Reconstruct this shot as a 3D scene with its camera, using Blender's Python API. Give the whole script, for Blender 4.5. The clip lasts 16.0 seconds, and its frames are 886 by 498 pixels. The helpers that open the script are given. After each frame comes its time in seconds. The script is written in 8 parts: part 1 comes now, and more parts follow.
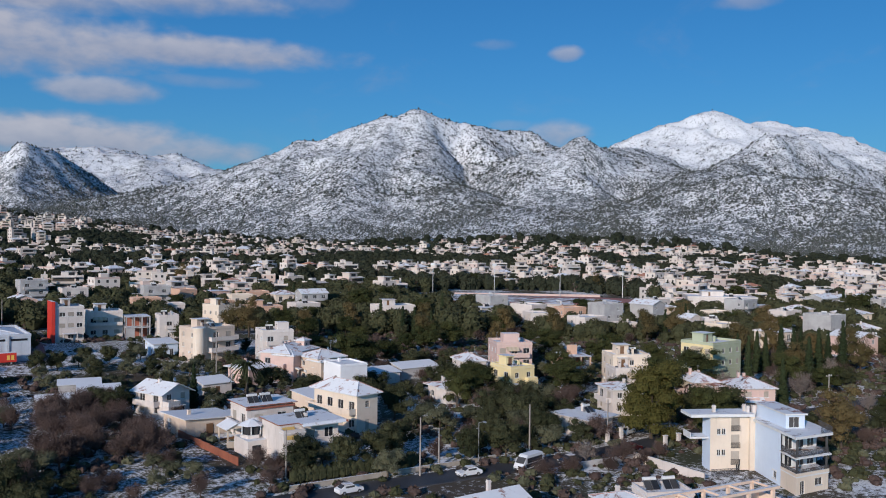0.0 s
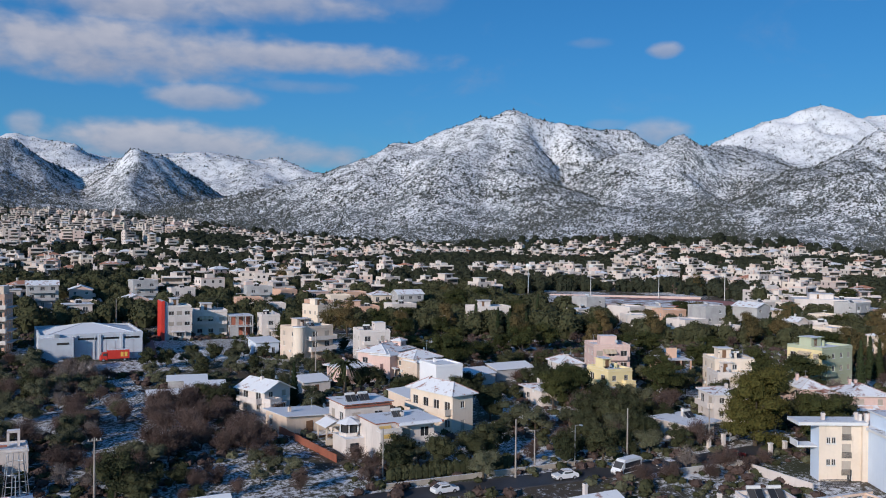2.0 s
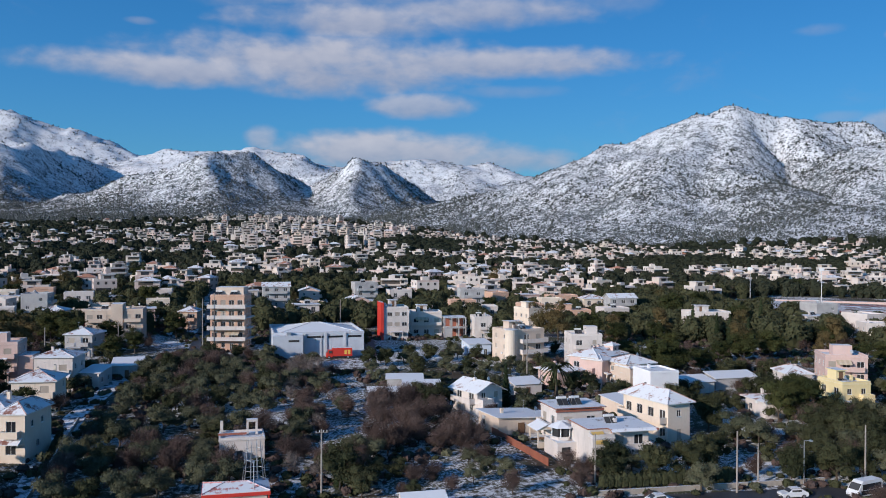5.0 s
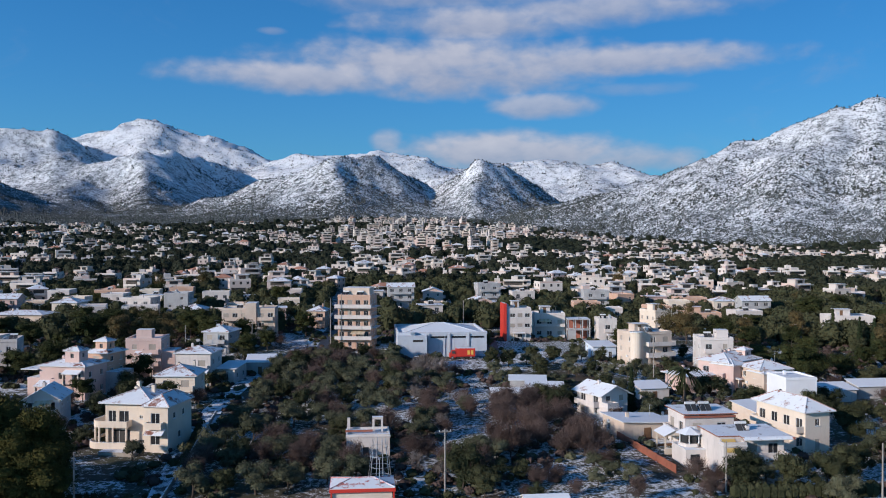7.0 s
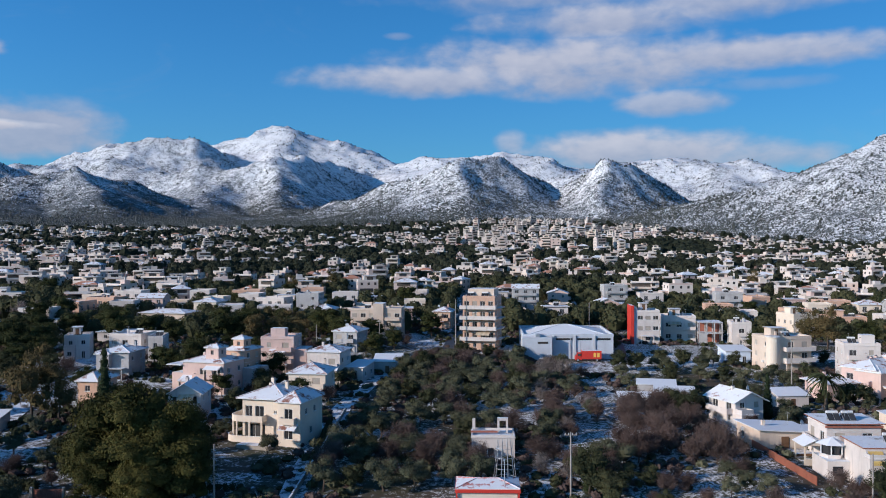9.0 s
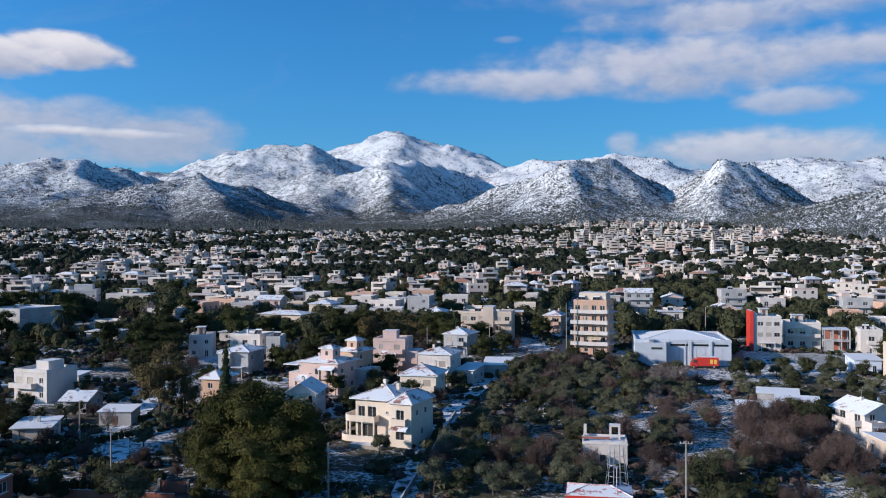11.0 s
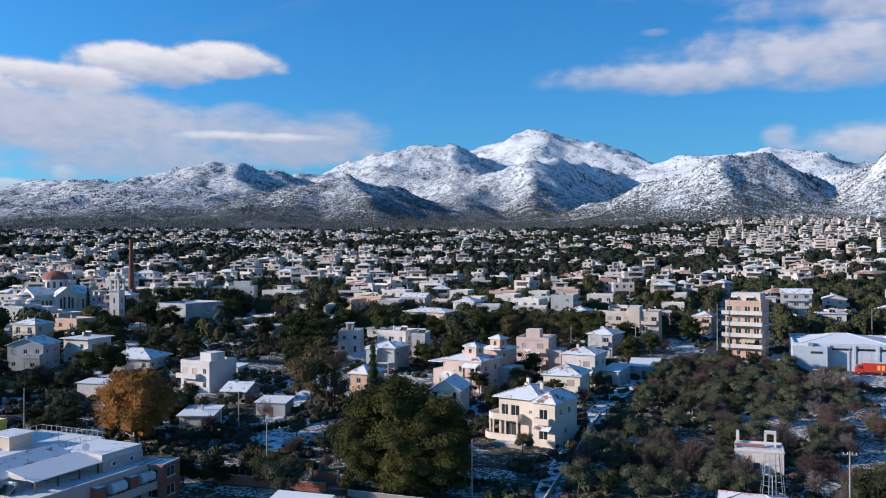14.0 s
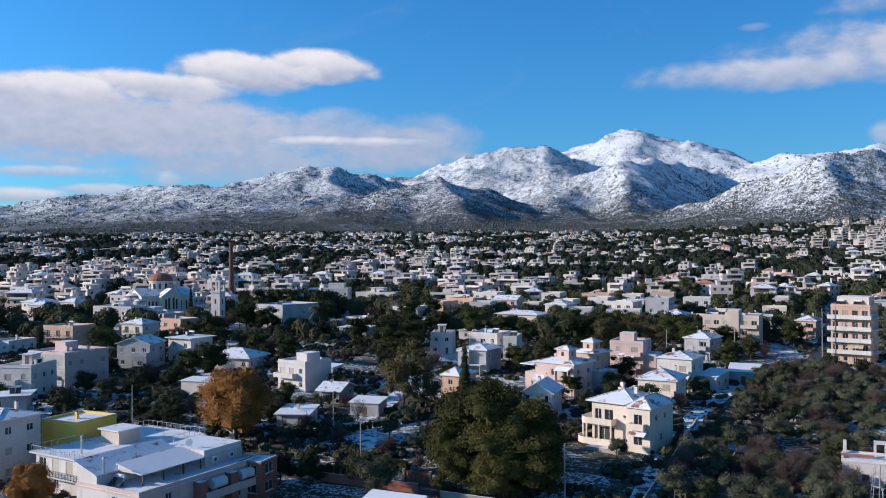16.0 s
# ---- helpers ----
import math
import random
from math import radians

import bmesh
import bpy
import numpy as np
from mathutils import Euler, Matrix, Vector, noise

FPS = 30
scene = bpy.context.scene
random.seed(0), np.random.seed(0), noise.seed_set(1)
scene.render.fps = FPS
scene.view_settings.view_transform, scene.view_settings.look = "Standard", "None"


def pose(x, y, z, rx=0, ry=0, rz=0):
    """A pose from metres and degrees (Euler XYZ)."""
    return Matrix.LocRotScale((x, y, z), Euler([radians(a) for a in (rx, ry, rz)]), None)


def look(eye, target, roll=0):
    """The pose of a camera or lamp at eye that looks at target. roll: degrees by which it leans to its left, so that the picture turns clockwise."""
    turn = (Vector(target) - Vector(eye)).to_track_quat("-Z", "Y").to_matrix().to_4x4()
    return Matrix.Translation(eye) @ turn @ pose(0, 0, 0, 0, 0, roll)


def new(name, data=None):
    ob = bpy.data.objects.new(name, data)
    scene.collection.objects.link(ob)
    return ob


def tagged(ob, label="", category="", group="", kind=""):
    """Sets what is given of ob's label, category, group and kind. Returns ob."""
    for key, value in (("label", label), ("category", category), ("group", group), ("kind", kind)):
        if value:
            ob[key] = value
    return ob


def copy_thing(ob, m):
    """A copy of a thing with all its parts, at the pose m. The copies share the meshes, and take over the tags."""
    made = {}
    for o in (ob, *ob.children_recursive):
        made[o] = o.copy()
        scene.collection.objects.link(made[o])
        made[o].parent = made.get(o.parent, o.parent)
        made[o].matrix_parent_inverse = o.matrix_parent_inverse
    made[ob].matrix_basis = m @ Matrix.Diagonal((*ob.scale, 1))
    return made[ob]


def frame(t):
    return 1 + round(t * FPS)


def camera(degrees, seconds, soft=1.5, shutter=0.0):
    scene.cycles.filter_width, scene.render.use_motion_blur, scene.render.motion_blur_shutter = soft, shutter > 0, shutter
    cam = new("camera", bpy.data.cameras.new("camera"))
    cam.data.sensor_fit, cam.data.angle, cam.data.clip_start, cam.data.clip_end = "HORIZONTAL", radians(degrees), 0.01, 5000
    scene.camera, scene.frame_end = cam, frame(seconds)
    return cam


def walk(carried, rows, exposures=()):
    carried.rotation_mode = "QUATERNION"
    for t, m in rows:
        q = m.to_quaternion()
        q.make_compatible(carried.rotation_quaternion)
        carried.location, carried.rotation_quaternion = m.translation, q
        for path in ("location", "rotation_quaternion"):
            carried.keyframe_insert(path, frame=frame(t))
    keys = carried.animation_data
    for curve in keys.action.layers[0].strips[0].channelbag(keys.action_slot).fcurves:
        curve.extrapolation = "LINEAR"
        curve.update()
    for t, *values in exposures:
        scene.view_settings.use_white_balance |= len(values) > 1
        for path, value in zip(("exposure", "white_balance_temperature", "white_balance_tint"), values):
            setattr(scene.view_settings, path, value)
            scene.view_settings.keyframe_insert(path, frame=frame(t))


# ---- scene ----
# seconds, heading, tilt and lean in degrees; the camera hovers and turns
CAM_Z = 42.0
PATH = (
    (0.0, -31.49, -0.66, -0.66), (0.5, -29.94, -0.70, -0.57), (1.0, -28.38, -0.70, -0.57), (1.5, -26.81, -0.68, -0.54),
    (2.0, -25.12, -0.65, -0.52), (2.5, -22.79, -0.64, -0.47), (3.0, -20.10, -0.62, -0.42), (3.5, -17.70, -0.61, -0.40),
    (4.0, -15.53, -0.59, -0.32), (6.5, -4.73, -0.45, -0.02), (7.0, -2.85, -0.46, 0.01), (7.5, -0.63, -0.45, 0.05),
    (8.0, 1.38, -0.39, 0.11), (8.5, 3.29, -0.36, 0.20), (9.0, 5.48, -0.36, 0.22), (11.5, 14.47, -0.05, 0.30),
    (12.0, 16.11, -0.03, 0.34), (12.5, 17.75, -0.05, 0.35), (13.0, 19.33, -0.13, 0.31), (13.5, 20.87, -0.15, 0.31),
    (14.0, 22.42, -0.15, 0.32), (14.5, 23.94, -0.16, 0.37), (15.0, 25.48, -0.10, 0.42), (15.5, 27.01, -0.03, 0.47),
    (16.0, 28.54, 0.04, 0.45),
)
cam = camera(54.79, 16.0, soft=1.0)
walk(cam, [(t, Matrix.Translation((0, 0, CAM_Z)) @ pose(0, 0, 0, 90 + tilt, 0, turn) @ pose(0, 0, 0, 0, 0, -lean))
           for t, turn, tilt, lean in PATH], [(0.0, -0.18, 6400, 10.0), (4.0, -0.05, 6340, 9.5), (7.0, 0.02, 6300, 9.5), (12.5, 0.29, 6270, 9.0), (16.0, 0.32, 6280, 9.0)])

# ---- world and sun ----
SUN_AZ, SUN_EL = 122.0, 18.0          # degrees to the left of +Y, and up
sun_way = Vector((-math.sin(radians(SUN_AZ)) * math.cos(radians(SUN_EL)), math.cos(radians(SUN_AZ)) * math.cos(radians(SUN_EL)), math.sin(radians(SUN_EL))))
sun = new("sun", bpy.data.lights.new("sun", "SUN"))
sun.data.energy, sun.data.angle, sun.data.color = 4.35, radians(0.6), (1.0, 0.86, 0.76)
sun.matrix_world = look(sun_way * 3000, (0, 0, 0))

world = bpy.data.worlds.new("sky")
scene.world = world
world.use_nodes = True


class Nodes:
    """Short hand for a node tree."""
    def __init__(self, tree):
        self.t = tree
        tree.nodes.clear()

    def add(self, kind, **kw):
        n = self.t.nodes.new("ShaderNode" + kind)
        for k, v in kw.items():
            setattr(n, k, v)
        return n

    def link(self, a, b):
        self.t.links.new(a, b)

    def put(self, socket, v):
        if isinstance(v, bpy.types.NodeSocket):
            self.link(v, socket)
        else:
            socket.default_value = v

    def math(self, op, a, b=0.0, c=0.0, clamp=False):
        n = self.add("Math", operation=op, use_clamp=clamp)
        for s, v in zip(n.inputs, (a, b, c)):
            self.put(s, v)
        return n.outputs[0]

    def mix(self, f, a, b, blend="MIX"):
        n = self.add("Mix", data_type="RGBA", blend_type=blend)
        self.put(n.inputs[0], f)
        for s, v in ((n.inputs[6], a), (n.inputs[7], b)):
            self.put(s, v if isinstance(v, bpy.types.NodeSocket) else (*v[:3], 1))
        return n.outputs[2]

    def ramp(self, v, lo, hi, a=0.0, b=1.0, smooth=True):
        n = self.add("MapRange", interpolation_type="SMOOTHSTEP" if smooth else "LINEAR")
        for s, x in zip(n.inputs, (v, lo, hi, a, b)):
            self.put(s, x)
        return n.outputs[0]

    def noise(self, vec, scale, detail=3.0, rough=0.55, dist=0.0):
        n = self.add("TexNoise")
        self.put(n.inputs["Vector"], vec)
        n.inputs["Scale"].default_value, n.inputs["Detail"].default_value = scale, detail
        n.inputs["Roughness"].default_value, n.inputs["Distortion"].default_value = rough, dist
        return n.outputs[0]


def build_sky():
    k = Nodes(world.node_tree)
    sky = k.add("TexSky", sky_type="NISHITA", sun_disc=False, sun_elevation=radians(SUN_EL), sun_rotation=radians(-SUN_AZ), altitude=200, air_density=1.0, dust_density=0.6, ozone_density=2.5)
    way = k.add("TexCoord").outputs["Generated"]
    xyz = k.add("SeparateXYZ")
    k.link(way, xyz.inputs[0])
    az = k.math("MULTIPLY", k.math("ARCTAN2", k.math("MULTIPLY", xyz.outputs[0], -1.0), xyz.outputs[1]), 57.296)
    el = k.math("MULTIPLY", k.math("ARCSINE", xyz.outputs[2]), 57.296)
    flat = k.add("CombineXYZ")
    k.link(k.math("MULTIPLY", az, 0.55), flat.inputs[0])
    k.link(el, flat.inputs[1])
    puff = k.noise(flat.outputs[0], 0.40, 3.0, 0.5, 0.25)
    fine = k.noise(flat.outputs[0], 1.3, 4.0, 0.52, 0.15)
    rag = k.math("ADD", k.math("MULTIPLY", k.math("SUBTRACT", puff, 0.5), 1.9), k.math("MULTIPLY", k.math("SUBTRACT", fine, 0.5), 0.75))
    # cloud banks: azimuth, elevation, half width, half height, thickness, edge, brightness
    cover, light = None, None
    for a, e, w, h, thick, edge, bright in CLOUDS:
        h = h * 1.25
        dx = k.math("DIVIDE", k.math("SUBTRACT", az, a), w)
        dy = k.math("DIVIDE", k.math("SUBTRACT", el, e), h)
        d = k.math("SUBTRACT", 1.0, k.math("ADD", k.math("MULTIPLY", dx, dx), k.math("MULTIPLY", dy, dy)))
        d = k.math("MAXIMUM", d, -1.6)
        m = k.math("MULTIPLY", k.ramp(k.math("ADD", d, rag), -0.25, edge), thick)
        l = k.math("MULTIPLY", m, k.ramp(k.math("ADD", dy, k.math("MULTIPLY", rag, 0.4)), -0.9, 0.8, 0.0, bright))
        cover = m if cover is None else k.math("MAXIMUM", cover, m)
        light = l if light is None else k.math("MAXIMUM", light, l)
    wisp = k.math("MULTIPLY", k.ramp(k.noise(flat.outputs[0], 0.16, 7.0, 0.62, 0.6), 0.56, 0.86), 0.30)
    cover = k.math("MAXIMUM", cover, wisp)
    grey = k.mix(k.math("ADD", k.math("MULTIPLY", light, 0.75), k.math("MULTIPLY", k.math("SUBTRACT", fine, 0.5), 0.35), clamp=True), CLOUD_SHADE, CLOUD_LIT)
    tint = k.mix(1.0, sky.outputs[0], k.mix(k.ramp(el, 1.0, 17.0), SKY_LOW, SKY_HIGH), "MULTIPLY")
    # the clear sky brightens evenly towards the sun's side
    side = k.math("ADD", k.math("MULTIPLY", xyz.outputs[0], -math.sin(radians(SUN_AZ))), k.math("MULTIPLY", xyz.outputs[1], math.cos(radians(SUN_AZ))))
    glow = k.math("ADD", 1.37, k.math("MULTIPLY", side, 0.44))
    gain = k.add("CombineXYZ")
    for i in range(3):
        k.link(glow, gain.inputs[i])
    tint = k.mix(1.0, tint, gain.outputs[0], "MULTIPLY")
    colour = k.mix(cover, tint, grey)
    # darker towards the zenith
    colour = k.mix(k.ramp(el, 22.0, 60.0), colour, k.mix(1.0, colour, (0.72, 0.70, 0.68), "MULTIPLY"))
    back = k.add("Background")
    k.link(colour, back.inputs[0])
    back.inputs[1].default_value = SKY_POWER
    k.link(back.outputs[0], k.add("OutputWorld").inputs[0])


SKY_POWER = 0.090
SKY_LOW, SKY_HIGH = (0.31, 0.71, 1.08), (0.252, 0.765, 1.19)
CLOUD_SHADE, CLOUD_LIT = (3.8, 4.1, 5.3), (8.3, 7.8, 8.0)
CLOUDS = (
    # the long bank over the middle
    (5.5, 10.8, 9.5, 0.95, 0.80, 1.0, 0.9), (-3.0, 11.6, 13.0, 1.75, 0.85, 1.0, 0.8), (-13.0, 11.7, 12.5, 0.95, 0.82, 1.0, 0.75), (-5.0, 14.3, 8.5, 1.1, 0.80, 1.1, 0.85), (-14.0, 14.9, 9.0, 0.95, 0.72, 1.2, 0.8), (-2.0, 16.6, 13.0, 1.5, 0.62, 1.3, 0.8), (-22.0, 15.8, 3.6, 1.1, 0.34, 1.4, 0.7), (8.4, 13.6, 1.0, 0.22, 0.36, 1.3, 0.8),
    (-9.8, 9.0, 4.0, 0.75, 0.72, 1.0, 0.8), (-15.5, 9.9, 4.0, 0.4, 0.3, 1.2, 0.6),
    # the bank behind the small hills, and small clouds
    (-7.5, 6.0, 9.0, 1.2, 0.85, 0.9, 0.85), (0.9, 6.6, 1.2, 0.8, 0.66, 1.3, 1.0), (-14.5, 5.4, 5.5, 0.9, 0.75, 1.1, 0.6), (-39.0, 7.0, 2.4, 0.85, 0.72, 1.1, 0.9), (-36.0, 7.6, 1.6, 0.35, 0.3, 1.2, 0.8), (-39.6, 12.2, 1.2, 0.42, 0.62, 1.1, 0.9),
    (-34.8, 12.8, 1.6, 0.36, 0.30, 1.3, 0.8), (-51.0, 14.9, 2.4, 0.45, 0.45, 1.2, 0.8),
    # the bright bank with its grey underside
    (36.8, 12.0, 4.2, 0.95, 0.97, 0.55, 1.25), (41.5, 11.5, 5.2, 1.05, 0.97, 0.55, 1.2), (47.0, 10.4, 5.5, 0.85, 0.97, 0.6, 1.15), (54.0, 9.8, 8.0, 0.9, 0.97, 0.6, 1.15), (66.0, 9.4, 10.0, 1.6, 0.95, 0.7, 1.1),
    (52.0, 7.8, 12.0, 2.4, 0.93, 0.7, 0.40), (45.5, 7.4, 7.5, 2.3, 0.90, 0.75, 0.38), (42.5, 6.0, 10.0, 1.3, 0.80, 0.9, 0.22), (33.5, 7.1, 8.0, 1.6, 0.80, 0.85, 0.26), (35.5, 8.7, 2.2, 0.7, 0.6, 1.1, 0.6), (29.6, 8.4, 2.6, 0.7, 0.55, 1.2, 0.55), (35.0, 7.15, 5.2, 0.36, 0.92, 0.9, 1.15),
    (53.5, 5.0, 4.0, 0.3, 0.75, 1.0, 1.0), (46.2, 4.7, 0.9, 0.42, 0.72, 1.0, 0.9), (55.0, 3.5, 3.4, 0.42, 0.85, 1.0, 1.1), (50.4, 3.9, 2.6, 0.36, 0.75, 1.0, 1.0), (62.0, 4.0, 5.0, 0.9, 0.8, 1.0, 1.0),
    (-90.0, 20.0, 20.0, 5.0, 0.6, 1.0, 1.0), (150.0, 25.0, 25.0, 6.0, 0.6, 1.0, 1.0), (100.0, 42.0, 18.0, 5.0, 0.5, 1.0, 1.0))
build_sky()

# ---- materials ----
WHITE_SNOW = (0.81, 0.82, 0.835)


def material(name, paint, rough=0.8, bump=0.2, metal=0.0, spec=0.35):
    """paint(k, place) gives the colour socket and the relief socket (or None)."""
    m = bpy.data.materials.new(name)
    m.use_nodes = True
    k = Nodes(m.node_tree)
    place = k.add("NewGeometry").outputs["Position"]
    colour, relief = paint(k, place)
    b = k.add("BsdfPrincipled")
    k.put(b.inputs["Base Color"], colour if isinstance(colour, bpy.types.NodeSocket) else (*colour[:3], 1))
    b.inputs["Roughness"].default_value, b.inputs["Metallic"].default_value = rough, metal
    b.inputs["Specular IOR Level"].default_value = spec
    if relief is not None and bump:
        n = k.add("Bump")
        n.inputs["Strength"].default_value = bump
        n.inputs["Distance"].default_value = 0.15
        k.link(relief, n.inputs["Height"])
        k.link(n.outputs[0], b.inputs["Normal"])
    k.link(b.outputs[0], k.add("OutputMaterial").inputs[0])
    return m


def worn(name, a, b, grain=3.0, stain=0.25, rough=0.85, bump=0.15, metal=0.0, vary=0.0, streak=0.0, spec=0.3):
    """A plain surface with fine grain, broad stains and, at will, streaks that run down and a shift from piece to piece."""
    def paint(k, p):
        f = k.noise(p, grain, 4.0)
        s = k.ramp(k.noise(p, stain, 4.0, 0.6), 0.35, 0.7)
        c = k.mix(k.math("ADD", k.math("MULTIPLY", f, 0.45), k.math("MULTIPLY", s, 0.55)), a, b)
        if streak:
            q = k.add("Mapping")
            q.inputs["Scale"].default_value = (1, 1, 0.12)
            k.link(p, q.inputs[0])
            c = k.mix(k.math("MULTIPLY", k.ramp(k.noise(q.outputs[0], 1.6, 5.0, 0.65), 0.52, 0.8), streak), c, [x * 0.55 for x in b])
        if vary:
            r = k.add("ObjectInfo").outputs["Random"]
            c = k.mix(k.math("MULTIPLY", r, vary), c, [min(1, x * 0.5) for x in a])
        return c, f
    return material(name, paint, rough, bump, metal, spec)


def snowed(name, a, b, amount=0.5, scale=0.5, rough=0.75, up=0.3, grain=5.0):
    """A surface with thin, patchy snow on what faces up; amount from 0 to 1."""
    def paint(k, p):
        f = k.noise(p, grain, 4.0)
        c = k.mix(f, a, b)
        g = k.add("NewGeometry")
        z = k.add("SeparateXYZ")
        k.link(g.outputs["Normal"], z.inputs[0])
        n = k.math("ADD", k.math("MULTIPLY", k.noise(p, scale, 5.0, 0.6), 0.8), k.math("MULTIPLY", k.noise(p, scale * 7, 3.0), 0.2))
        lay = k.ramp(n, 0.70 - amount * 0.5, 0.80 - amount * 0.5)
        lay = k.math("MULTIPLY", lay, k.ramp(z.outputs[2], up, up + 0.35))
        shade = k.mix(k.noise(p, 1.1, 3.0), (0.71, 0.73, 0.765), WHITE_SNOW)
        return k.mix(lay, c, shade), f
    return material(name, paint, rough, 0.25)


def ground_paint(k, p):
    z = k.add("SeparateXYZ")
    k.link(p, z.inputs[0])
    flat = k.add("CombineXYZ")
    k.link(z.outputs[0], flat.inputs[0])
    k.link(z.outputs[1], flat.inputs[1])
    f = flat.outputs[0]
    # soil, dry grass and scrub on the plain
    soil = k.mix(k.noise(f, 0.9, 4.0), (0.036, 0.030, 0.023), (0.105, 0.08, 0.055))
    grass = k.mix(k.noise(f, 2.3, 4.0), (0.028, 0.034, 0.016), (0.075, 0.076, 0.036))
    low = k.mix(k.ramp(k.noise(f, 0.06, 4.0), 0.4, 0.6), soil, grass)
    n = k.math("ADD", k.math("MULTIPLY", k.noise(f, 0.035, 4.0, 0.6), 0.45), k.math("MULTIPLY", k.noise(f, 0.8, 7.0, 0.8), 0.65))
    lay = k.ramp(n, 0.530, 0.61)
    # the mountains: snow with scrub that thins out upwards
    high = k.ramp(k.math("SUBTRACT", z.outputs[2], k.math("MULTIPLY", k.noise(f, 0.004, 3.0), 60.0)), 20.0, 400.0)
    dist = k.math("SQRT", k.math("ADD", k.math("MULTIPLY", z.outputs[0], z.outputs[0]), k.math("MULTIPLY", z.outputs[1], z.outputs[1])))
    hill = k.ramp(dist, 830.0, 1080.0)
    far = k.math("SUBTRACT", k.math("ADD", k.math("MULTIPLY", k.ramp(dist, 1700.0, 2050.0), 0.15), k.math("MULTIPLY", k.ramp(dist, 3200.0, 3700.0), 0.25)), k.math("MULTIPLY", k.ramp(k.math("DIVIDE", z.outputs[0], k.math("MAXIMUM", z.outputs[1], 1.0)), -0.12, -0.42), 0.75))
    # scrub tone turned cool and bluish: distance haze put into the colour
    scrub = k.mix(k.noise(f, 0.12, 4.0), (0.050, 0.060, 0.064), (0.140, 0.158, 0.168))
    specks = k.math("ADD", k.math("ADD", k.math("MULTIPLY", k.noise(f, 0.26, 6.0, 0.85), 0.68), k.math("MULTIPLY", k.noise(f, 0.055, 6.0, 0.75), 0.36)), k.math("MULTIPLY", k.noise(f, 0.010, 5.0, 0.65), 0.16))
    west = k.ramp(k.math("DIVIDE", z.outputs[0], k.math("MAXIMUM", z.outputs[1], 1.0)), -0.20, -0.50)
    edge = k.math("ADD", k.math("ADD", k.ramp(high, 0.0, 1.0, 0.606, 0.553, False), k.math("MULTIPLY", far, -0.05)), k.math("MULTIPLY", west, k.ramp(high, 0.0, 0.26, 0.040, -0.012)))
    hlay = k.ramp(k.math("SUBTRACT", specks, edge), -0.02, 0.026)
    snow = k.mix(k.noise(f, 0.3, 4.0), (0.68, 0.695, 0.72), WHITE_SNOW)
    plain = k.mix(lay, low, snow)
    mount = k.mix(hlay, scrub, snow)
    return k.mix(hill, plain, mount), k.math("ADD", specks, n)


M = {}
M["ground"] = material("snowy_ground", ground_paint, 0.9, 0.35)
# the bushes' green-blue tint carries some distance haze in the base colour
M["bush"] = snowed("mountain_scrub", (0.026, 0.033, 0.029), (0.070, 0.075, 0.066), 0.30, 0.9)
M["white"] = worn("white_render", (0.68, 0.615, 0.57), (0.50, 0.45, 0.415), 2.2, 0.16, streak=0.5)
M["cream"] = worn("cream_render", (0.74, 0.635, 0.52), (0.60, 0.50, 0.40), 2.2, 0.16, streak=0.35)
M["beige"] = worn("beige_render", (0.66, 0.545, 0.44), (0.50, 0.40, 0.325), 2.2, 0.16, streak=0.4)
M["pink"] = worn("pink_render", (0.66, 0.48, 0.42), (0.50, 0.365, 0.325), 2.2, 0.16, streak=0.35)
M["salmon"] = worn("salmon_render", (0.62, 0.40, 0.29), (0.46, 0.30, 0.22), 2.2, 0.16, streak=0.35)
M["grey"] = worn("grey_concrete", (0.46, 0.45, 0.44), (0.30, 0.29, 0.29), 2.5, 0.3, streak=0.3)
M["paleblue"] = worn("pale_blue_render", (0.61, 0.69, 0.79), (0.54, 0.62, 0.73), 2.5, 0.2, streak=0.12)
M["yellow"] = worn("yellow_render", (0.82, 0.54, 0.11), (0.70, 0.44, 0.09), 2.5, 0.2, streak=0.15)
M["paleyellow"] = worn("pale_yellow_render", (0.76, 0.64, 0.36), (0.62, 0.51, 0.28), 2.5, 0.2, streak=0.15)
M["green"] = worn("pale_green_render", (0.44, 0.47, 0.33), (0.34, 0.37, 0.26), 2.5, 0.2, streak=0.15)
M["red"] = worn("red_cladding", (0.62, 0.05, 0.03), (0.48, 0.04, 0.03), 2.0, 0.4, 0.5)
M["brick"] = worn("brick_red_render", (0.36, 0.13, 0.09), (0.26, 0.10, 0.07), 4.0, 0.4)
M["stone"] = worn("rubble_stone", (0.40, 0.36, 0.31), (0.24, 0.21, 0.18), 2.2, 0.5, bump=0.6)
M["metal"] = worn("galvanised_metal", (0.55, 0.56, 0.58), (0.42, 0.43, 0.45), 3.0, 0.6, 0.45, 0.05, 0.7)
M["panel"] = worn("grey_sheet_panels", (0.50, 0.52, 0.55), (0.42, 0.44, 0.47), 1.0, 0.3, 0.6, 0.05)
M["dark"] = worn("dark_metal", (0.045, 0.045, 0.05), (0.09, 0.09, 0.09), 4.0, 0.6, 0.5)
M["frame"] = worn("white_window_frame", (0.70, 0.70, 0.69), (0.58, 0.58, 0.57), 5.0, 1.0, 0.5, 0.0)
M["wood"] = worn("brown_wood", (0.20, 0.11, 0.06), (0.12, 0.065, 0.035), 6.0, 0.7, 0.7)
M["pole"] = worn("weathered_pole", (0.36, 0.33, 0.30), (0.22, 0.19, 0.17), 6.0, 0.7, 0.8)
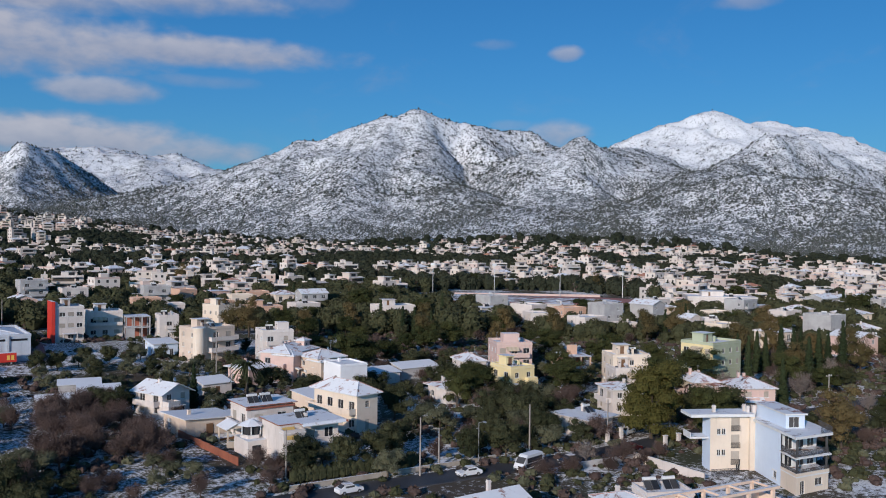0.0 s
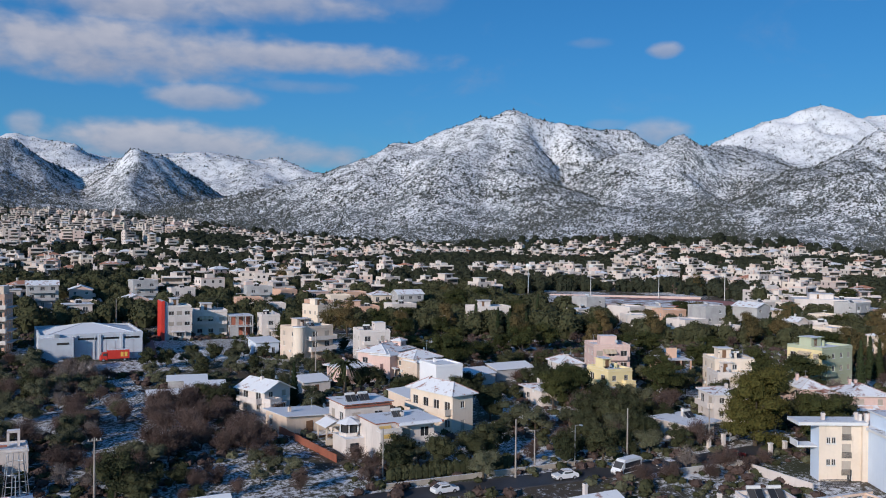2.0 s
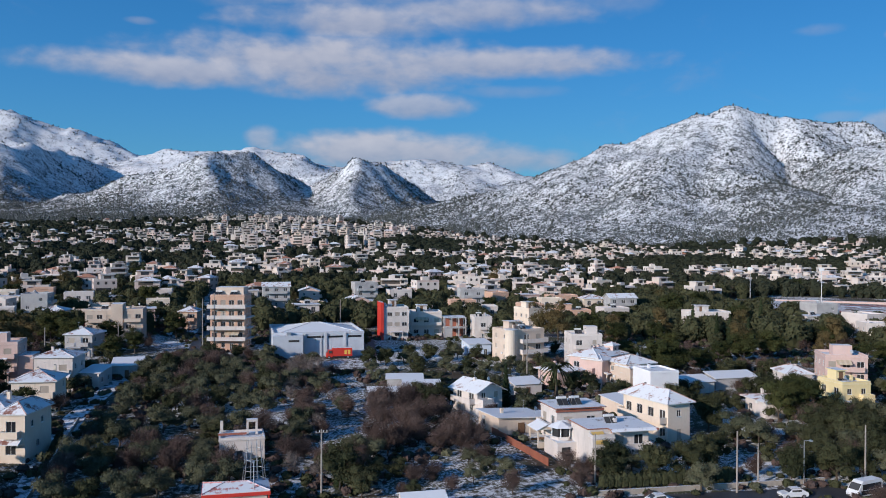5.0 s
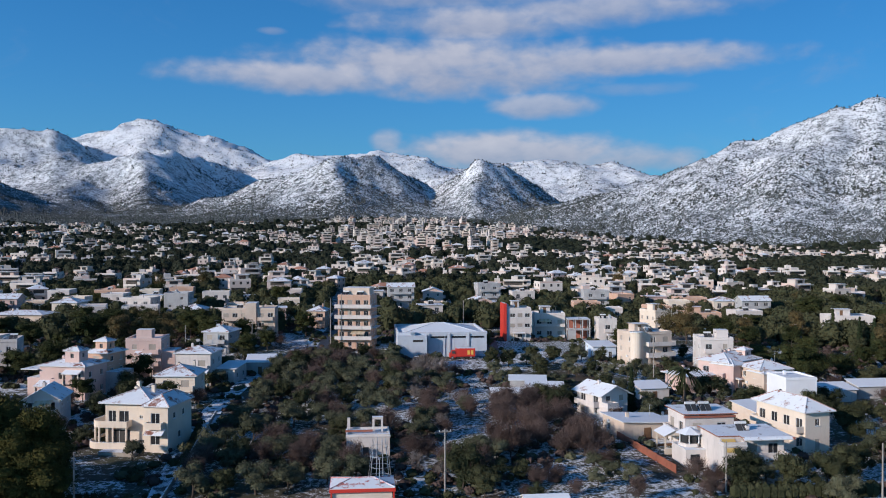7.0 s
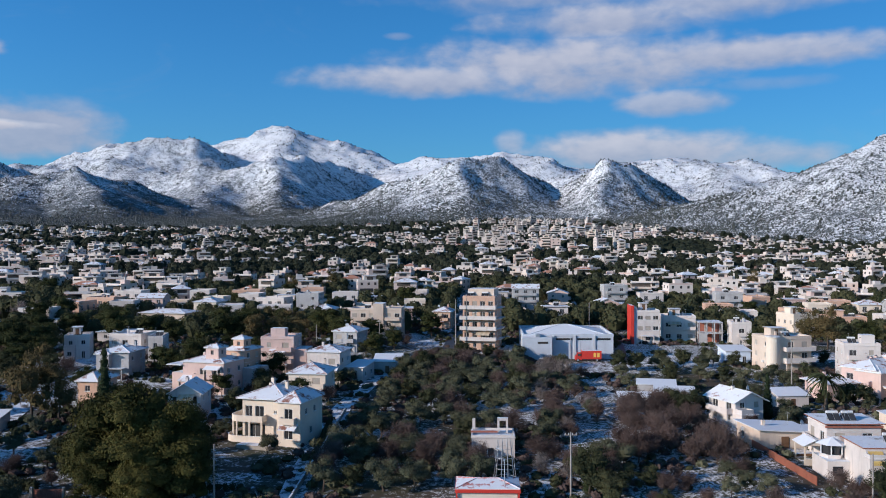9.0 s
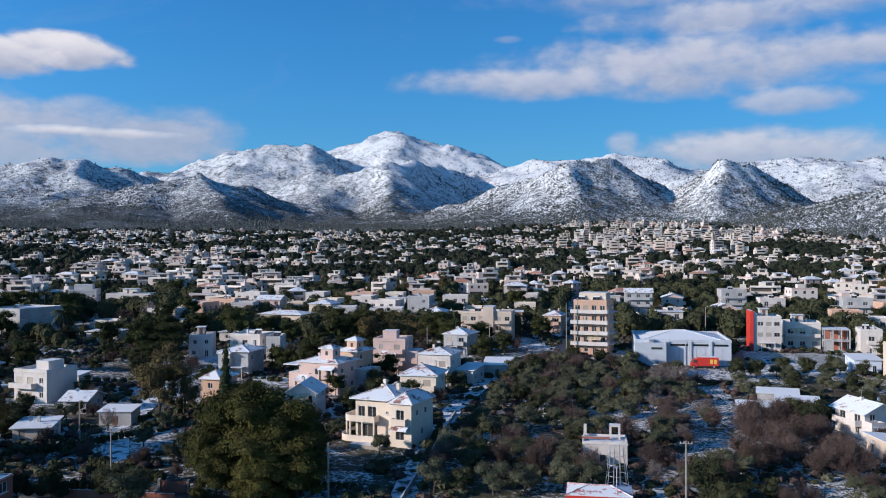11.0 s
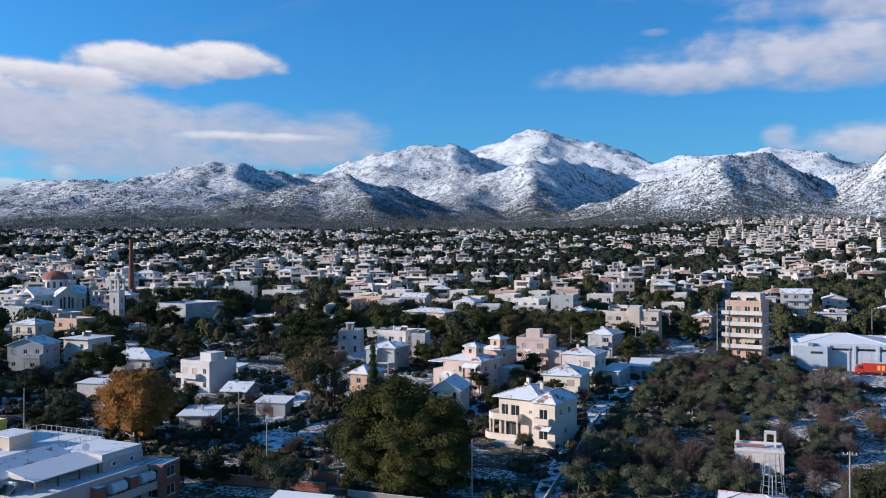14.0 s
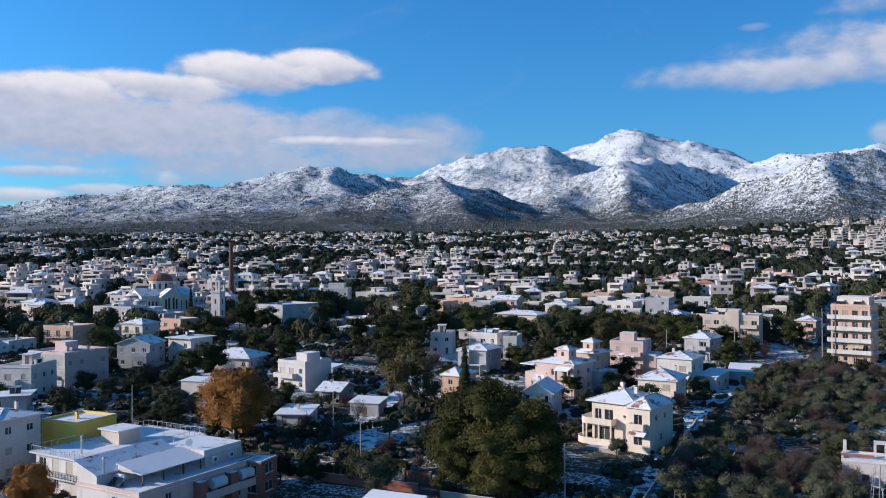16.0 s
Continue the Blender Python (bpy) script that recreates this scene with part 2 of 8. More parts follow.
M["asphalt"] = worn("wet_asphalt", (0.035, 0.036, 0.04), (0.07, 0.07, 0.075), 6.0, 0.25, 0.55)
M["tile"] = snowed("snowed_clay_tiles", (0.30, 0.12, 0.08), (0.20, 0.085, 0.06), 0.62, 0.35)
M["tilesnow"] = snowed("thickly_snowed_tiles", (0.36, 0.19, 0.15), (0.26, 0.14, 0.11), 0.66, 0.6)
M["flatsnow"] = snowed("snowed_flat_roof", (0.38, 0.34, 0.32), (0.27, 0.25, 0.24), 0.72, 0.6)
M["slabsnow"] = snowed("snow_dusted_slab", (0.42, 0.40, 0.38), (0.30, 0.29, 0.28), 0.62, 0.5)
M["sheetsnow"] = snowed("snowed_metal_sheet", (0.45, 0.47, 0.50), (0.36, 0.38, 0.41), 0.95, 0.2)
M["terrace"] = snowed("snowy_terrace_floor", (0.30, 0.20, 0.15), (0.22, 0.15, 0.12), 0.55, 0.5)
M["hedge"] = snowed("dark_hedge", (0.018, 0.028, 0.012), (0.045, 0.055, 0.022), 0.2, 0.8)


def glass_paint(k, p):
    r = k.add("ObjectInfo").outputs["Random"]
    return k.mix(k.math("MULTIPLY", r, 0.8), (0.02, 0.023, 0.028), (0.09, 0.085, 0.08)), None


M["glass"] = material("window_glass", glass_paint, 0.08, 0.0, 0.0, 0.6)


def leaf(name, a, b, amount=0.0, scale=0.6):
    def paint(k, p):
        r = k.add("NewGeometry").outputs["Random Per Island"]
        o = k.add("ObjectInfo").outputs["Random"]
        c = k.mix(k.math("ADD", k.math("MULTIPLY", r, 0.4), k.math("MULTIPLY", o, 0.6)), a, b)
        if amount:
            g = k.add("NewGeometry")
            z = k.add("SeparateXYZ")
            k.link(g.outputs["True Normal"], z.inputs[0])
            lay = k.math("MULTIPLY", k.ramp(k.noise(p, scale, 4.0, 0.6), 0.75 - amount * 0.5, 0.85 - amount * 0.5), k.ramp(z.outputs[2], 0.45, 0.8))
            c = k.mix(lay, c, WHITE_SNOW)
        return c, None
    return material(name, paint, 0.85, 0.0, 0.0, 0.12)


M["pine"] = leaf("pine_needles", (0.018, 0.025, 0.009), (0.060, 0.064, 0.022))
# lit copy of the pine needles, with warm sunlight put into the colour
M["sunpine"] = leaf("painted_sunlit_needles", (0.024, 0.028, 0.008), (0.095, 0.086, 0.024))
M["olive"] = leaf("olive_leaves", (0.040, 0.047, 0.028), (0.130, 0.130, 0.080), 0.16)
M["evergreen"] = leaf("evergreen_leaves", (0.019, 0.025, 0.012), (0.068, 0.070, 0.035), 0.10)
M["cypress"] = leaf("cypress_leaves", (0.016, 0.026, 0.012), (0.042, 0.055, 0.024))
M["autumn"] = leaf("autumn_leaves", (0.22, 0.095, 0.025), (0.42, 0.20, 0.06))
M["rust"] = leaf("rusty_olive_leaves", (0.06, 0.055, 0.024), (0.14, 0.10, 0.045))
M["twig"] = leaf("bare_twigs", (0.062, 0.043, 0.038), (0.145, 0.103, 0.089))
M["paletwig"] = leaf("pale_bare_twigs", (0.14, 0.115, 0.10), (0.26, 0.22, 0.20))
M["palm"] = leaf("palm_fronds", (0.035, 0.045, 0.018), (0.10, 0.105, 0.05))
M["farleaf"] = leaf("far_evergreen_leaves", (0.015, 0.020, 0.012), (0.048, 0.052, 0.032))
M["bark"] = worn("bark", (0.10, 0.075, 0.055), (0.055, 0.042, 0.033), 4.0, 0.7, bump=0.5)

# ---- mesh building ----
class Build:
    """Gathers corners and faces for one mesh."""
    def __init__(self):
        self.v, self.f, self.m, self.mats = [], [], [], []

    def slot(self, mat):
        if mat not in self.mats:
            self.mats.append(mat)
        return self.mats.index(mat)

    def face(self, pts, mat):
        n = len(self.v)
        self.v.extend(tuple(p) for p in pts)
        self.f.append(tuple(range(n, n + len(pts))))
        self.m.append(self.slot(mat))

    def solid(self, pts, faces, mat):
        n, s = len(self.v), self.slot(mat)
        self.v.extend(tuple(p) for p in pts)
        for f in faces:
            self.f.append(tuple(n + i for i in f))
            self.m.append(s)

    def box(self, x0, y0, z0, x1, y1, z1, mat, top=None):
        p = [(x0, y0, z0), (x1, y0, z0), (x1, y1, z0), (x0, y1, z0), (x0, y0, z1), (x1, y0, z1), (x1, y1, z1), (x0, y1, z1)]
        self.solid(p, [(0, 3, 2, 1), (0, 1, 5, 4), (1, 2, 6, 5), (2, 3, 7, 6), (3, 0, 4, 7)], mat)
        self.face(p[4:], top or mat)
        return self

    def tube(self, a, b, r0, r1, n, mat, caps=True):
        a, b = Vector(a), Vector(b)
        w = (b - a).normalized()
        u = w.orthogonal().normalized()
        v = w.cross(u)
        ring = [(u * math.cos(2 * math.pi * i / n) + v * math.sin(2 * math.pi * i / n)) for i in range(n)]
        pts = [a + q * r0 for q in ring] + [b + q * r1 for q in ring]
        fs = [(i, (i + 1) % n, n + (i + 1) % n, n + i) for i in range(n)]
        if caps:
            fs += [tuple(range(n - 1, -1, -1)), tuple(range(n, 2 * n))]
        self.solid(pts, fs, mat)
        return self

    def mesh(self, name):
        me = bpy.data.meshes.new(name)
        me.from_pydata(self.v, [], self.f)
        for m in self.mats:
            me.materials.append(M[m])
        me.polygons.foreach_set("material_index", self.m)
        me.update()
        return me


def part(name, made, parent, label="", at=None):
    """Links a Build or a mesh as one part under a thing or a part."""
    ob = new(name, made.mesh(name) if isinstance(made, Build) else made)
    ob.parent = parent
    if at is not None:
        ob.matrix_basis = at
    return tagged(ob, label)


def single(name, made, label, category, at=None, group="", kind=""):
    ob = new(name, made.mesh(name) if isinstance(made, Build) else made)
    if at is not None:
        ob.matrix_basis = at
    return tagged(ob, label, category, group, kind)


# ---- terrain ----
def plain_z(x, y):
    """Height of the plain, which rises gently from the camera's foot to the hills."""
    r = np.minimum(np.hypot(x, y), 1600.0)
    az = np.degrees(np.arctan2(-x, y))
    s = np.interp(az, [-180, -50, -20, 0, 50, 180], [.022, .022, .027, .035, .036, .022])
    k = np.interp(az, [-180, -62, -53, -46, -36, -28, -25, -20, -14, -11, -7, -2, 3, 8, 20, 40, 60, 180], [0, 0, 1.5e-5, 6e-5, 5.6e-5, 1e-5, 0, 0, .4e-5, 1.1e-5, 2.0e-5, 2.7e-5, 2.6e-5, 2.1e-5, 1.8e-5, 1.3e-5, .8e-5, 0])
    return s * r + k * np.maximum(0, r - 600) ** 2


def gz(x, y):
    return float(plain_z(np.float64(x), np.float64(y)))


_rng = np.random.RandomState(7)
LATTICE = _rng.rand(256, 256)


def smooth_noise(x, y):
    xi, yi = np.floor(x).astype(int), np.floor(y).astype(int)
    fx, fy = x - xi, y - yi
    fx, fy = fx * fx * (3 - 2 * fx), fy * fy * (3 - 2 * fy)
    g = lambda i, j: LATTICE[(xi + i) % 256, (yi + j) % 256]
    return (g(0, 0) * (1 - fx) + g(1, 0) * fx) * (1 - fy) + (g(0, 1) * (1 - fx) + g(1, 1) * fx) * fy


def ridged(x, y, size, octaves=5):
    out, amp = 0, 1.0
    for o in range(octaves):
        n = 1 - np.abs(2 * smooth_noise(x / size + 17.3 * o, y / size + 9.1 * o) - 1)
        out, amp, size = out + amp * (n - 0.5), amp * 0.56, size * 0.5
    return out


# ridge lines: (azimuth, distance, height) along each, then how far the flanks reach and their shape
RIDGES = (
    # the broad mountain with its left shoulder, spurs and the dome beside it
    (((-12.0, 1720, 99), (-15.1, 1735, 120), (-18.3, 1750, 151), (-20.8, 1762, 206), (-23.0, 1770, 242), (-26.0, 1775, 277), (-27.8, 1780, 303), (-29.7, 1790, 314), (-31.6, 1836, 310), (-33.9, 1890, 299), (-36.1, 1945, 294), (-38.0, 2000, 278)), 330, 1.25),
    (((-29.7, 1790, 308), (-30.9, 1640, 222), (-32.2, 1510, 154), (-34.2, 1380, 104), (-35.8, 1270, 78)), 165, 1.15),
    (((-27.0, 1750, 280), (-25.6, 1500, 150), (-24.2, 1300, 85)), 240, 1.25),
    (((-21.5, 1680, 205), (-19.0, 1500, 118), (-17.5, 1380, 80)), 220, 1.25),
    (((-33.6, 1600, 128), (-35.1, 1612, 163), (-36.6, 1625, 188), (-38.0, 1640, 214), (-39.3, 1652, 228), (-40.8, 1664, 246), (-41.7, 1707, 240), (-43.2, 1760, 232), (-44.4, 1830, 236), (-46.1, 1900, 214), (-47.3, 1960, 196)), 190, 1.2),
    (((-40.8, 1664, 244), (-41.2, 1500, 160), (-41.0, 1350, 100), (-40.2, 1200, 60)), 170, 1.2),
    # the white summit far behind
    (((-43.7, 2900, 340), (-46.7, 2912, 437), (-48.8, 2925, 462), (-50.9, 2937, 438), (-52.2, 2950, 443), (-54.2, 2962, 412), (-56.1, 2975, 365), (-58.8, 3000, 312), (-64, 3000, 250)), 520, 1.3),
    # the mountain in front of it: a ridge that climbs away, and the low swell at its foot
    (((-38.6, 1130, 58), (-40.4, 1190, 76), (-43.2, 1266, 98), (-46.1, 1383, 138), (-48.2, 1480, 164), (-49.6, 1560, 187), (-51.0, 1680, 230), (-52.5, 1790, 270), (-53.6, 1900, 264), (-55.4, 2060, 244), (-58.2, 2200, 214), (-64, 2300, 190)), 210, 1.2),
    (((-44.5, 1230, 98), (-48.0, 1260, 126), (-50.5, 1300, 144), (-54.0, 1340, 142), (-57.0, 1350, 126), (-60.0, 1350, 112), (-67, 1350, 100)), 230, 1.3),
    (((-50.5, 1300, 142), (-51.3, 1180, 88), (-51.8, 1080, 50)), 160, 1.2),
    # the two steep hills over the middle of the town
    (((-0.4, 2150, 118), (-1.9, 2100, 158), (-3.8, 2040, 208), (-5.4, 2000, 231), (-6.5, 2033, 222), (-8.7, 2066, 178), (-11.9, 2100, 132)), 140, 1.1),
    (((-5.4, 2000, 231), (-4.9, 1860, 165), (-4.6, 1700, 105)), 110, 1.1),
    (((-6.9, 3000, 306), (-9.1, 3000, 323), (-11.0, 3000, 327), (-13.9, 3000, 307), (-16.6, 3000, 262), (-18, 3000, 225), (-20, 3000, 130)), 600, 1.6),
    (((5.6, 3400, 380), (2.6, 3300, 386), (0.3, 3300, 376), (-1.9, 3300, 348), (-4.6, 3300, 331)), 600, 1.5),
    (((17.6, 2300, 102), (13.1, 2200, 148), (9.9, 2080, 174), (7.0, 1980, 206), (4.9, 1925, 238), (3.0, 1981, 251), (1.6, 2050, 240), (0.3, 2125, 215), (-1.8, 2200, 185)), 140, 1.1),
    (((4.9, 1925, 232), (4.6, 1790, 160), (4.3, 1620, 95)), 105, 1.1),
    # the high white summit and the hills before it
    (((24, 3950, 380), (20.8, 3900, 452), (19.4, 3880, 505), (18.4, 3862, 516), (17.2, 3835, 510), (15.7, 3787, 556), (14.6, 3770, 528), (12.4, 3712, 474), (11.2, 3690, 452), (9.9, 3675, 388), (8.1, 3637, 370), (5.6, 3600, 366)), 620, 1.4),
    (((16.6, 3560, 420), (17.4, 3250, 330)), 260, 1.2),
    (((22.5, 2860, 262), (19.9, 2800, 284), (17.6, 2740, 322), (15.6, 2900, 336), (13.5, 3050, 342), (12.0, 3150, 330), (10.9, 3250, 322)), 260, 1.15),
    (((17.6, 2740, 322), (16.9, 2500, 226), (16.4, 2280, 150), (16.0, 2000, 92)), 220, 1.1),
    (((20.5, 2800, 280), (21.4, 2500, 190), (22.0, 2200, 120)), 300, 1.3),
    (((32.1, 3400, 313), (27.9, 3400, 388), (25.6, 3400, 428), (23.4, 3400, 440), (21.7, 3420, 426), (20.3, 3500, 400)), 520, 1.2),
    (((21.9, 3410, 430), (21.6, 3200, 330), (21.2, 3000, 262)), 220, 1.1),
    (((60, 3700, 190), (55.9, 3600, 211), (53.8, 3490, 235), (50.9, 3381, 252), (48.6, 3272, 274), (46.3, 3163, 273), (42.8, 3054, 277), (40.6, 2990, 292), (38.0, 2972, 321), (35.8, 2954, 328), (33.9, 2970, 305), (32.1, 3010, 284), (30.2, 3060, 262)), 480, 1.25),
    (((36.0, 2950, 326), (35.0, 2650, 220), (34.3, 2400, 140)), 240, 1.15),
    (((46.3, 3163, 272), (44.5, 2800, 180), (43.5, 2500, 120)), 260, 1.2),
    (((36.0, 2280, 160), (34.0, 2290, 196), (31.7, 2300, 214), (29.0, 2300, 230), (27.6, 2310, 222), (26.2, 2420, 210), (24.4, 2560, 180), (23.0, 2650, 160)), 230, 1.15),
    (((28.8, 2300, 229), (27.4, 2080, 158), (26.2, 1850, 98)), 180, 1.1),
)
# gullies: (azimuth, distance) along each, then depth and half width
GULLIES = (
    (((-31.8, 1735), (-32.8, 1680), (-33.8, 1610), (-34.6, 1500), (-35.4, 1380)), 60, 52),
    (((-37.4, 1800), (-36.0, 1740), (-34.6, 1690)), 40, 45),
    (((-43.4, 1620), (-43.9, 1440), (-44.4, 1300)), 34, 42),
    (((-53.6, 1720), (-55.2, 1600), (-57.8, 1520), (-62.0, 1480)), 52, 85),
    (((-22.2, 1580), (-21.0, 1430)), 18, 40),
    (((-28.4, 1600), (-28.6, 1400), (-28.2, 1250)), 16, 38),
    (((-47.6, 1240), (-47.2, 1120)), 16, 30),
    (((19.0, 2620), (18.6, 2300)), 26, 60),
    (((30.6, 2200), (30.0, 1950)), 20, 45),
)


def town_edge(az):
    return np.interp(az, [-180, -62, -53, -46, -36, -25, -15, -6, 3, 12, 20, 58, 180], [800, 800, 930, 990, 1040, 1080, 1300, 1520, 1530, 1460, 1420, 1700, 800])


def terrain_z(x, y):
    base = plain_z(x, y)
    wx = x + 60 * (smooth_noise(x / 260, y / 260) - 0.5) + 25 * (smooth_noise(x / 90, y / 90 + 40) - 0.5)
    wy = y + 60 * (smooth_noise(x / 260 + 70, y / 260) - 0.5) + 25 * (smooth_noise(x / 90 + 20, y / 90) - 0.5)
    top = np.zeros_like(x)
    for line, reach, shape in RIDGES:
        best = np.zeros_like(x)
        pts = [(-math.sin(radians(a)) * r, math.cos(radians(a)) * r, h) for a, r, h in line]
        for (ax, ay, ah), (bx, by, bh) in zip(pts, pts[1:]):
            dx, dy = bx - ax, by - ay
            s = np.clip(((wx - ax) * dx + (wy - ay) * dy) / (dx * dx + dy * dy), 0, 1)
            d = np.hypot(wx - ax - s * dx, wy - ay - s * dy)
            rise = np.maximum(ah + s * (bh - ah) - base, 0)
            best = np.maximum(best, rise * np.exp(-(np.maximum(d - 8, 0) / reach) ** shape))
        top = np.where((top < 1) | (best < 1), np.maximum(top, best), (top ** 14 + best ** 14) ** (1 / 14))
    for line, depth, half in GULLIES:
        pts = [(-math.sin(radians(a)) * r, math.cos(radians(a)) * r) for a, r in line]
        near = np.full_like(x, 1e9)
        for (ax, ay), (bx, by) in zip(pts, pts[1:]):
            dx, dy = bx - ax, by - ay
            s = np.clip(((wx - ax) * dx + (wy - ay) * dy) / (dx * dx + dy * dy), 0, 1)
            near = np.minimum(near, np.hypot(wx - ax - s * dx, wy - ay - s * dy))
        top = top - np.minimum(depth, top * 0.5) * np.exp(-(near / half) ** 1.3)
    r, az = np.hypot(x, y), np.degrees(np.arctan2(-x, y))
    foot = np.clip((r - town_edge(az) + 40) / 420, 0, 1)
    foot = foot * foot * (3 - 2 * foot)
    rough = (ridged(x, y, 210.0) - 0.52) * np.clip(top / 260, 0, 1) ** 0.7 * 36
    return base + np.maximum(top + rough, 0) * foot


def build_ground():
    az = np.concatenate([np.arange(-180, -70, 5.0), np.arange(-70, 70, 0.25), np.arange(70, 180, 5.0)])
    r = np.concatenate([np.geomspace(12, 900, 60), np.arange(914, 4400, 15.0), [4500, 4700, 4900]])
    A, R = np.meshgrid(np.radians(az), r, indexing="ij")
    x, y = -np.sin(A) * R, np.cos(A) * R
    z = terrain_z(x, y)
    n, m = len(az), len(r)
    verts = np.concatenate([np.stack([x, y, z], -1).reshape(-1, 3), [[0, 0, 0]]])
    i, j = np.meshgrid(np.arange(n), np.arange(m - 1), indexing="ij")
    i2 = (i + 1) % n
    quads = np.stack([i * m + j, i2 * m + j, i2 * m + j + 1, i * m + j + 1], -1).reshape(-1, 4)[:, ::-1]
    faces = [tuple(q) for q in quads.tolist()] + [(n * m, a * m, ((a + 1) % n) * m)[::-1] for a in range(n)]
    me = bpy.data.meshes.new("ground")
    me.from_pydata(verts.tolist(), [], faces)
    me.materials.append(M["ground"])
    me.polygons.foreach_set("use_smooth", [True] * len(me.polygons))
    me.update()
    single("ground", me, "snow-covered plain rising to scrub-dotted snowy mountains", "ground", kind="structure")


build_ground()
M["trackred"] = snowed("running_track_red", (0.40, 0.17, 0.14), (0.32, 0.14, 0.12), 0.12, 0.12)
M["fieldsnow"] = snowed("snowy_field", (0.24, 0.14, 0.11), (0.20, 0.15, 0.11), 0.52, 0.16)
M["lotsnow"] = snowed("snowy_lot", (0.035, 0.04, 0.02), (0.12, 0.10, 0.06), 0.47, 1.9, grain=2.5)
M["lanesnow"] = snowed("snowy_lane", (0.06, 0.06, 0.062), (0.12, 0.11, 0.10), 0.56, 0.5)
M["vanwhite"] = worn("white_vehicle_paint", (0.72, 0.73, 0.74), (0.62, 0.63, 0.64), 2.0, 0.8, 0.3, 0.0, spec=0.5)
M["vandark"] = worn("dark_vehicle_paint", (0.02, 0.022, 0.026), (0.035, 0.037, 0.04), 2.0, 0.8, 0.25, 0.0, spec=0.5)
M["carred"] = worn("dark_red_vehicle_paint", (0.16, 0.02, 0.02), (0.10, 0.015, 0.015), 2.0, 0.8, 0.3, 0.0, spec=0.5)
M["rubber"] = worn("tyre_rubber", (0.02, 0.02, 0.02), (0.035, 0.035, 0.035), 8.0, 2.0, 0.85)
M["lampglass"] = worn("headlamp_glass", (0.6, 0.6, 0.6), (0.5, 0.5, 0.5), 5.0, 2.0, 0.15, 0.0)
M["shutter"] = worn("roller_shutter", (0.50, 0.44, 0.37), (0.36, 0.31, 0.26), 3.0, 0.8, 0.6, 0.1, vary=0.7)
M["peach"] = worn("peach_render", (0.74, 0.56, 0.43), (0.60, 0.45, 0.35), 2.5, 0.2, streak=0.2)
M["cloth_a"] = worn("awning_cloth_pale", (0.62, 0.52, 0.38), (0.50, 0.41, 0.30), 3.0, 0.6, 0.9)
M["cloth_b"] = worn("awning_cloth_brown", (0.54, 0.44, 0.31), (0.44, 0.35, 0.25), 3.0, 0.6, 0.9)
M["whitepanel"] = worn("pale_sheet_panels", (0.52, 0.55, 0.60), (0.43, 0.46, 0.51), 1.0, 0.3, 0.6, 0.05, streak=0.2)
M["redsheet"] = snowed("snow_dusted_red_sheet", (0.50, 0.16, 0.14), (0.44, 0.13, 0.11), 0.64, 0.9)
M["redwood"] = worn("red_brown_boards", (0.30, 0.105, 0.065), (0.19, 0.07, 0.045), 5.0, 0.6, 0.7)
M["awningyellow"] = worn("yellow_awning_cloth", (0.62, 0.42, 0.14), (0.50, 0.34, 0.12), 3.0, 0.6, 0.9)
M["barrier"] = worn("orange_red_barrier", (0.62, 0.12, 0.06), (0.50, 0.09, 0.05), 2.0, 0.5, 0.7)
M["sootbrick"] = worn("weathered_brick", (0.21, 0.085, 0.06), (0.13, 0.06, 0.045), 1.2, 0.2, bump=0.3)
M["cleanwhite"] = worn("fresh_white_paint", (0.78, 0.78, 0.79), (0.68, 0.68, 0.70), 2.5, 0.2, streak=0.12)

# ---- trees ----
def crown_mesh(name, lobes, leaves, size, mat, seed, droop=0.0, core=0.62, jag=0.45, bias=0.15):
    """Many small leaf blades round lobes (centre, radii), over a dark rough core."""
    g = np.random.RandomState(seed)
    vs, fs = [], []
    total = sum(r[0] * r[1] + r[1] * r[2] + r[0] * r[2] for c, r in lobes)
    for c, r in lobes:
        c, r = np.array(c, float), np.array(r, float)
        n = max(6, int(leaves * (r[0] * r[1] + r[1] * r[2] + r[0] * r[2]) / total))
        d = g.normal(size=(n, 3))
        d /= np.linalg.norm(d, axis=1, keepdims=True)
        d[:, 2] = np.where(d[:, 2] < -0.3, -d[:, 2] * 0.5, d[:, 2])
        p = c + d * r * (1 - jag * g.rand(n, 1) ** 1.5 + bias * g.rand(n, 1))
        a = d + g.normal(size=(n, 3)) * 0.5
        u = np.cross(a, g.normal(size=(n, 3)))
        u /= np.linalg.norm(u, axis=1, keepdims=True) + 1e-9
        v = np.cross(a, u)
        v /= np.linalg.norm(v, axis=1, keepdims=True) + 1e-9
        s = size * (0.55 + 0.9 * g.rand(n, 1))
        q = np.stack([p - u * s * 0.55, p + u * s * 0.55 + v * s * 0.2, p + v * s * 0.75 - [0, 0, droop]], 1)
        b = len(vs)
        vs.extend(q.reshape(-1, 3).tolist())
        fs.extend([(b + 3 * i, b + 3 * i + 1, b + 3 * i + 2) for i in range(n)])
        # the core
        m, k, b = 6, 3, len(vs)
        for i in range(k + 1):
            th = math.pi * i / k
            for j in range(m):
                ph = 2 * math.pi * j / m
                w = core * (0.8 + 0.4 * g.rand())
                vs.append(tuple(c + r * w * np.array([math.sin(th) * math.cos(ph), math.sin(th) * math.sin(ph), math.cos(th)])))
        for i in range(k):
            for j in range(m):
                fs.append((b + i * m + j, b + (i + 1) * m + j, b + (i + 1) * m + (j + 1) % m, b + i * m + (j + 1) % m))
    me = bpy.data.meshes.new(name)
    me.from_pydata(vs, [], fs)
    me.materials.append(M[mat])
    me.update()
    return me


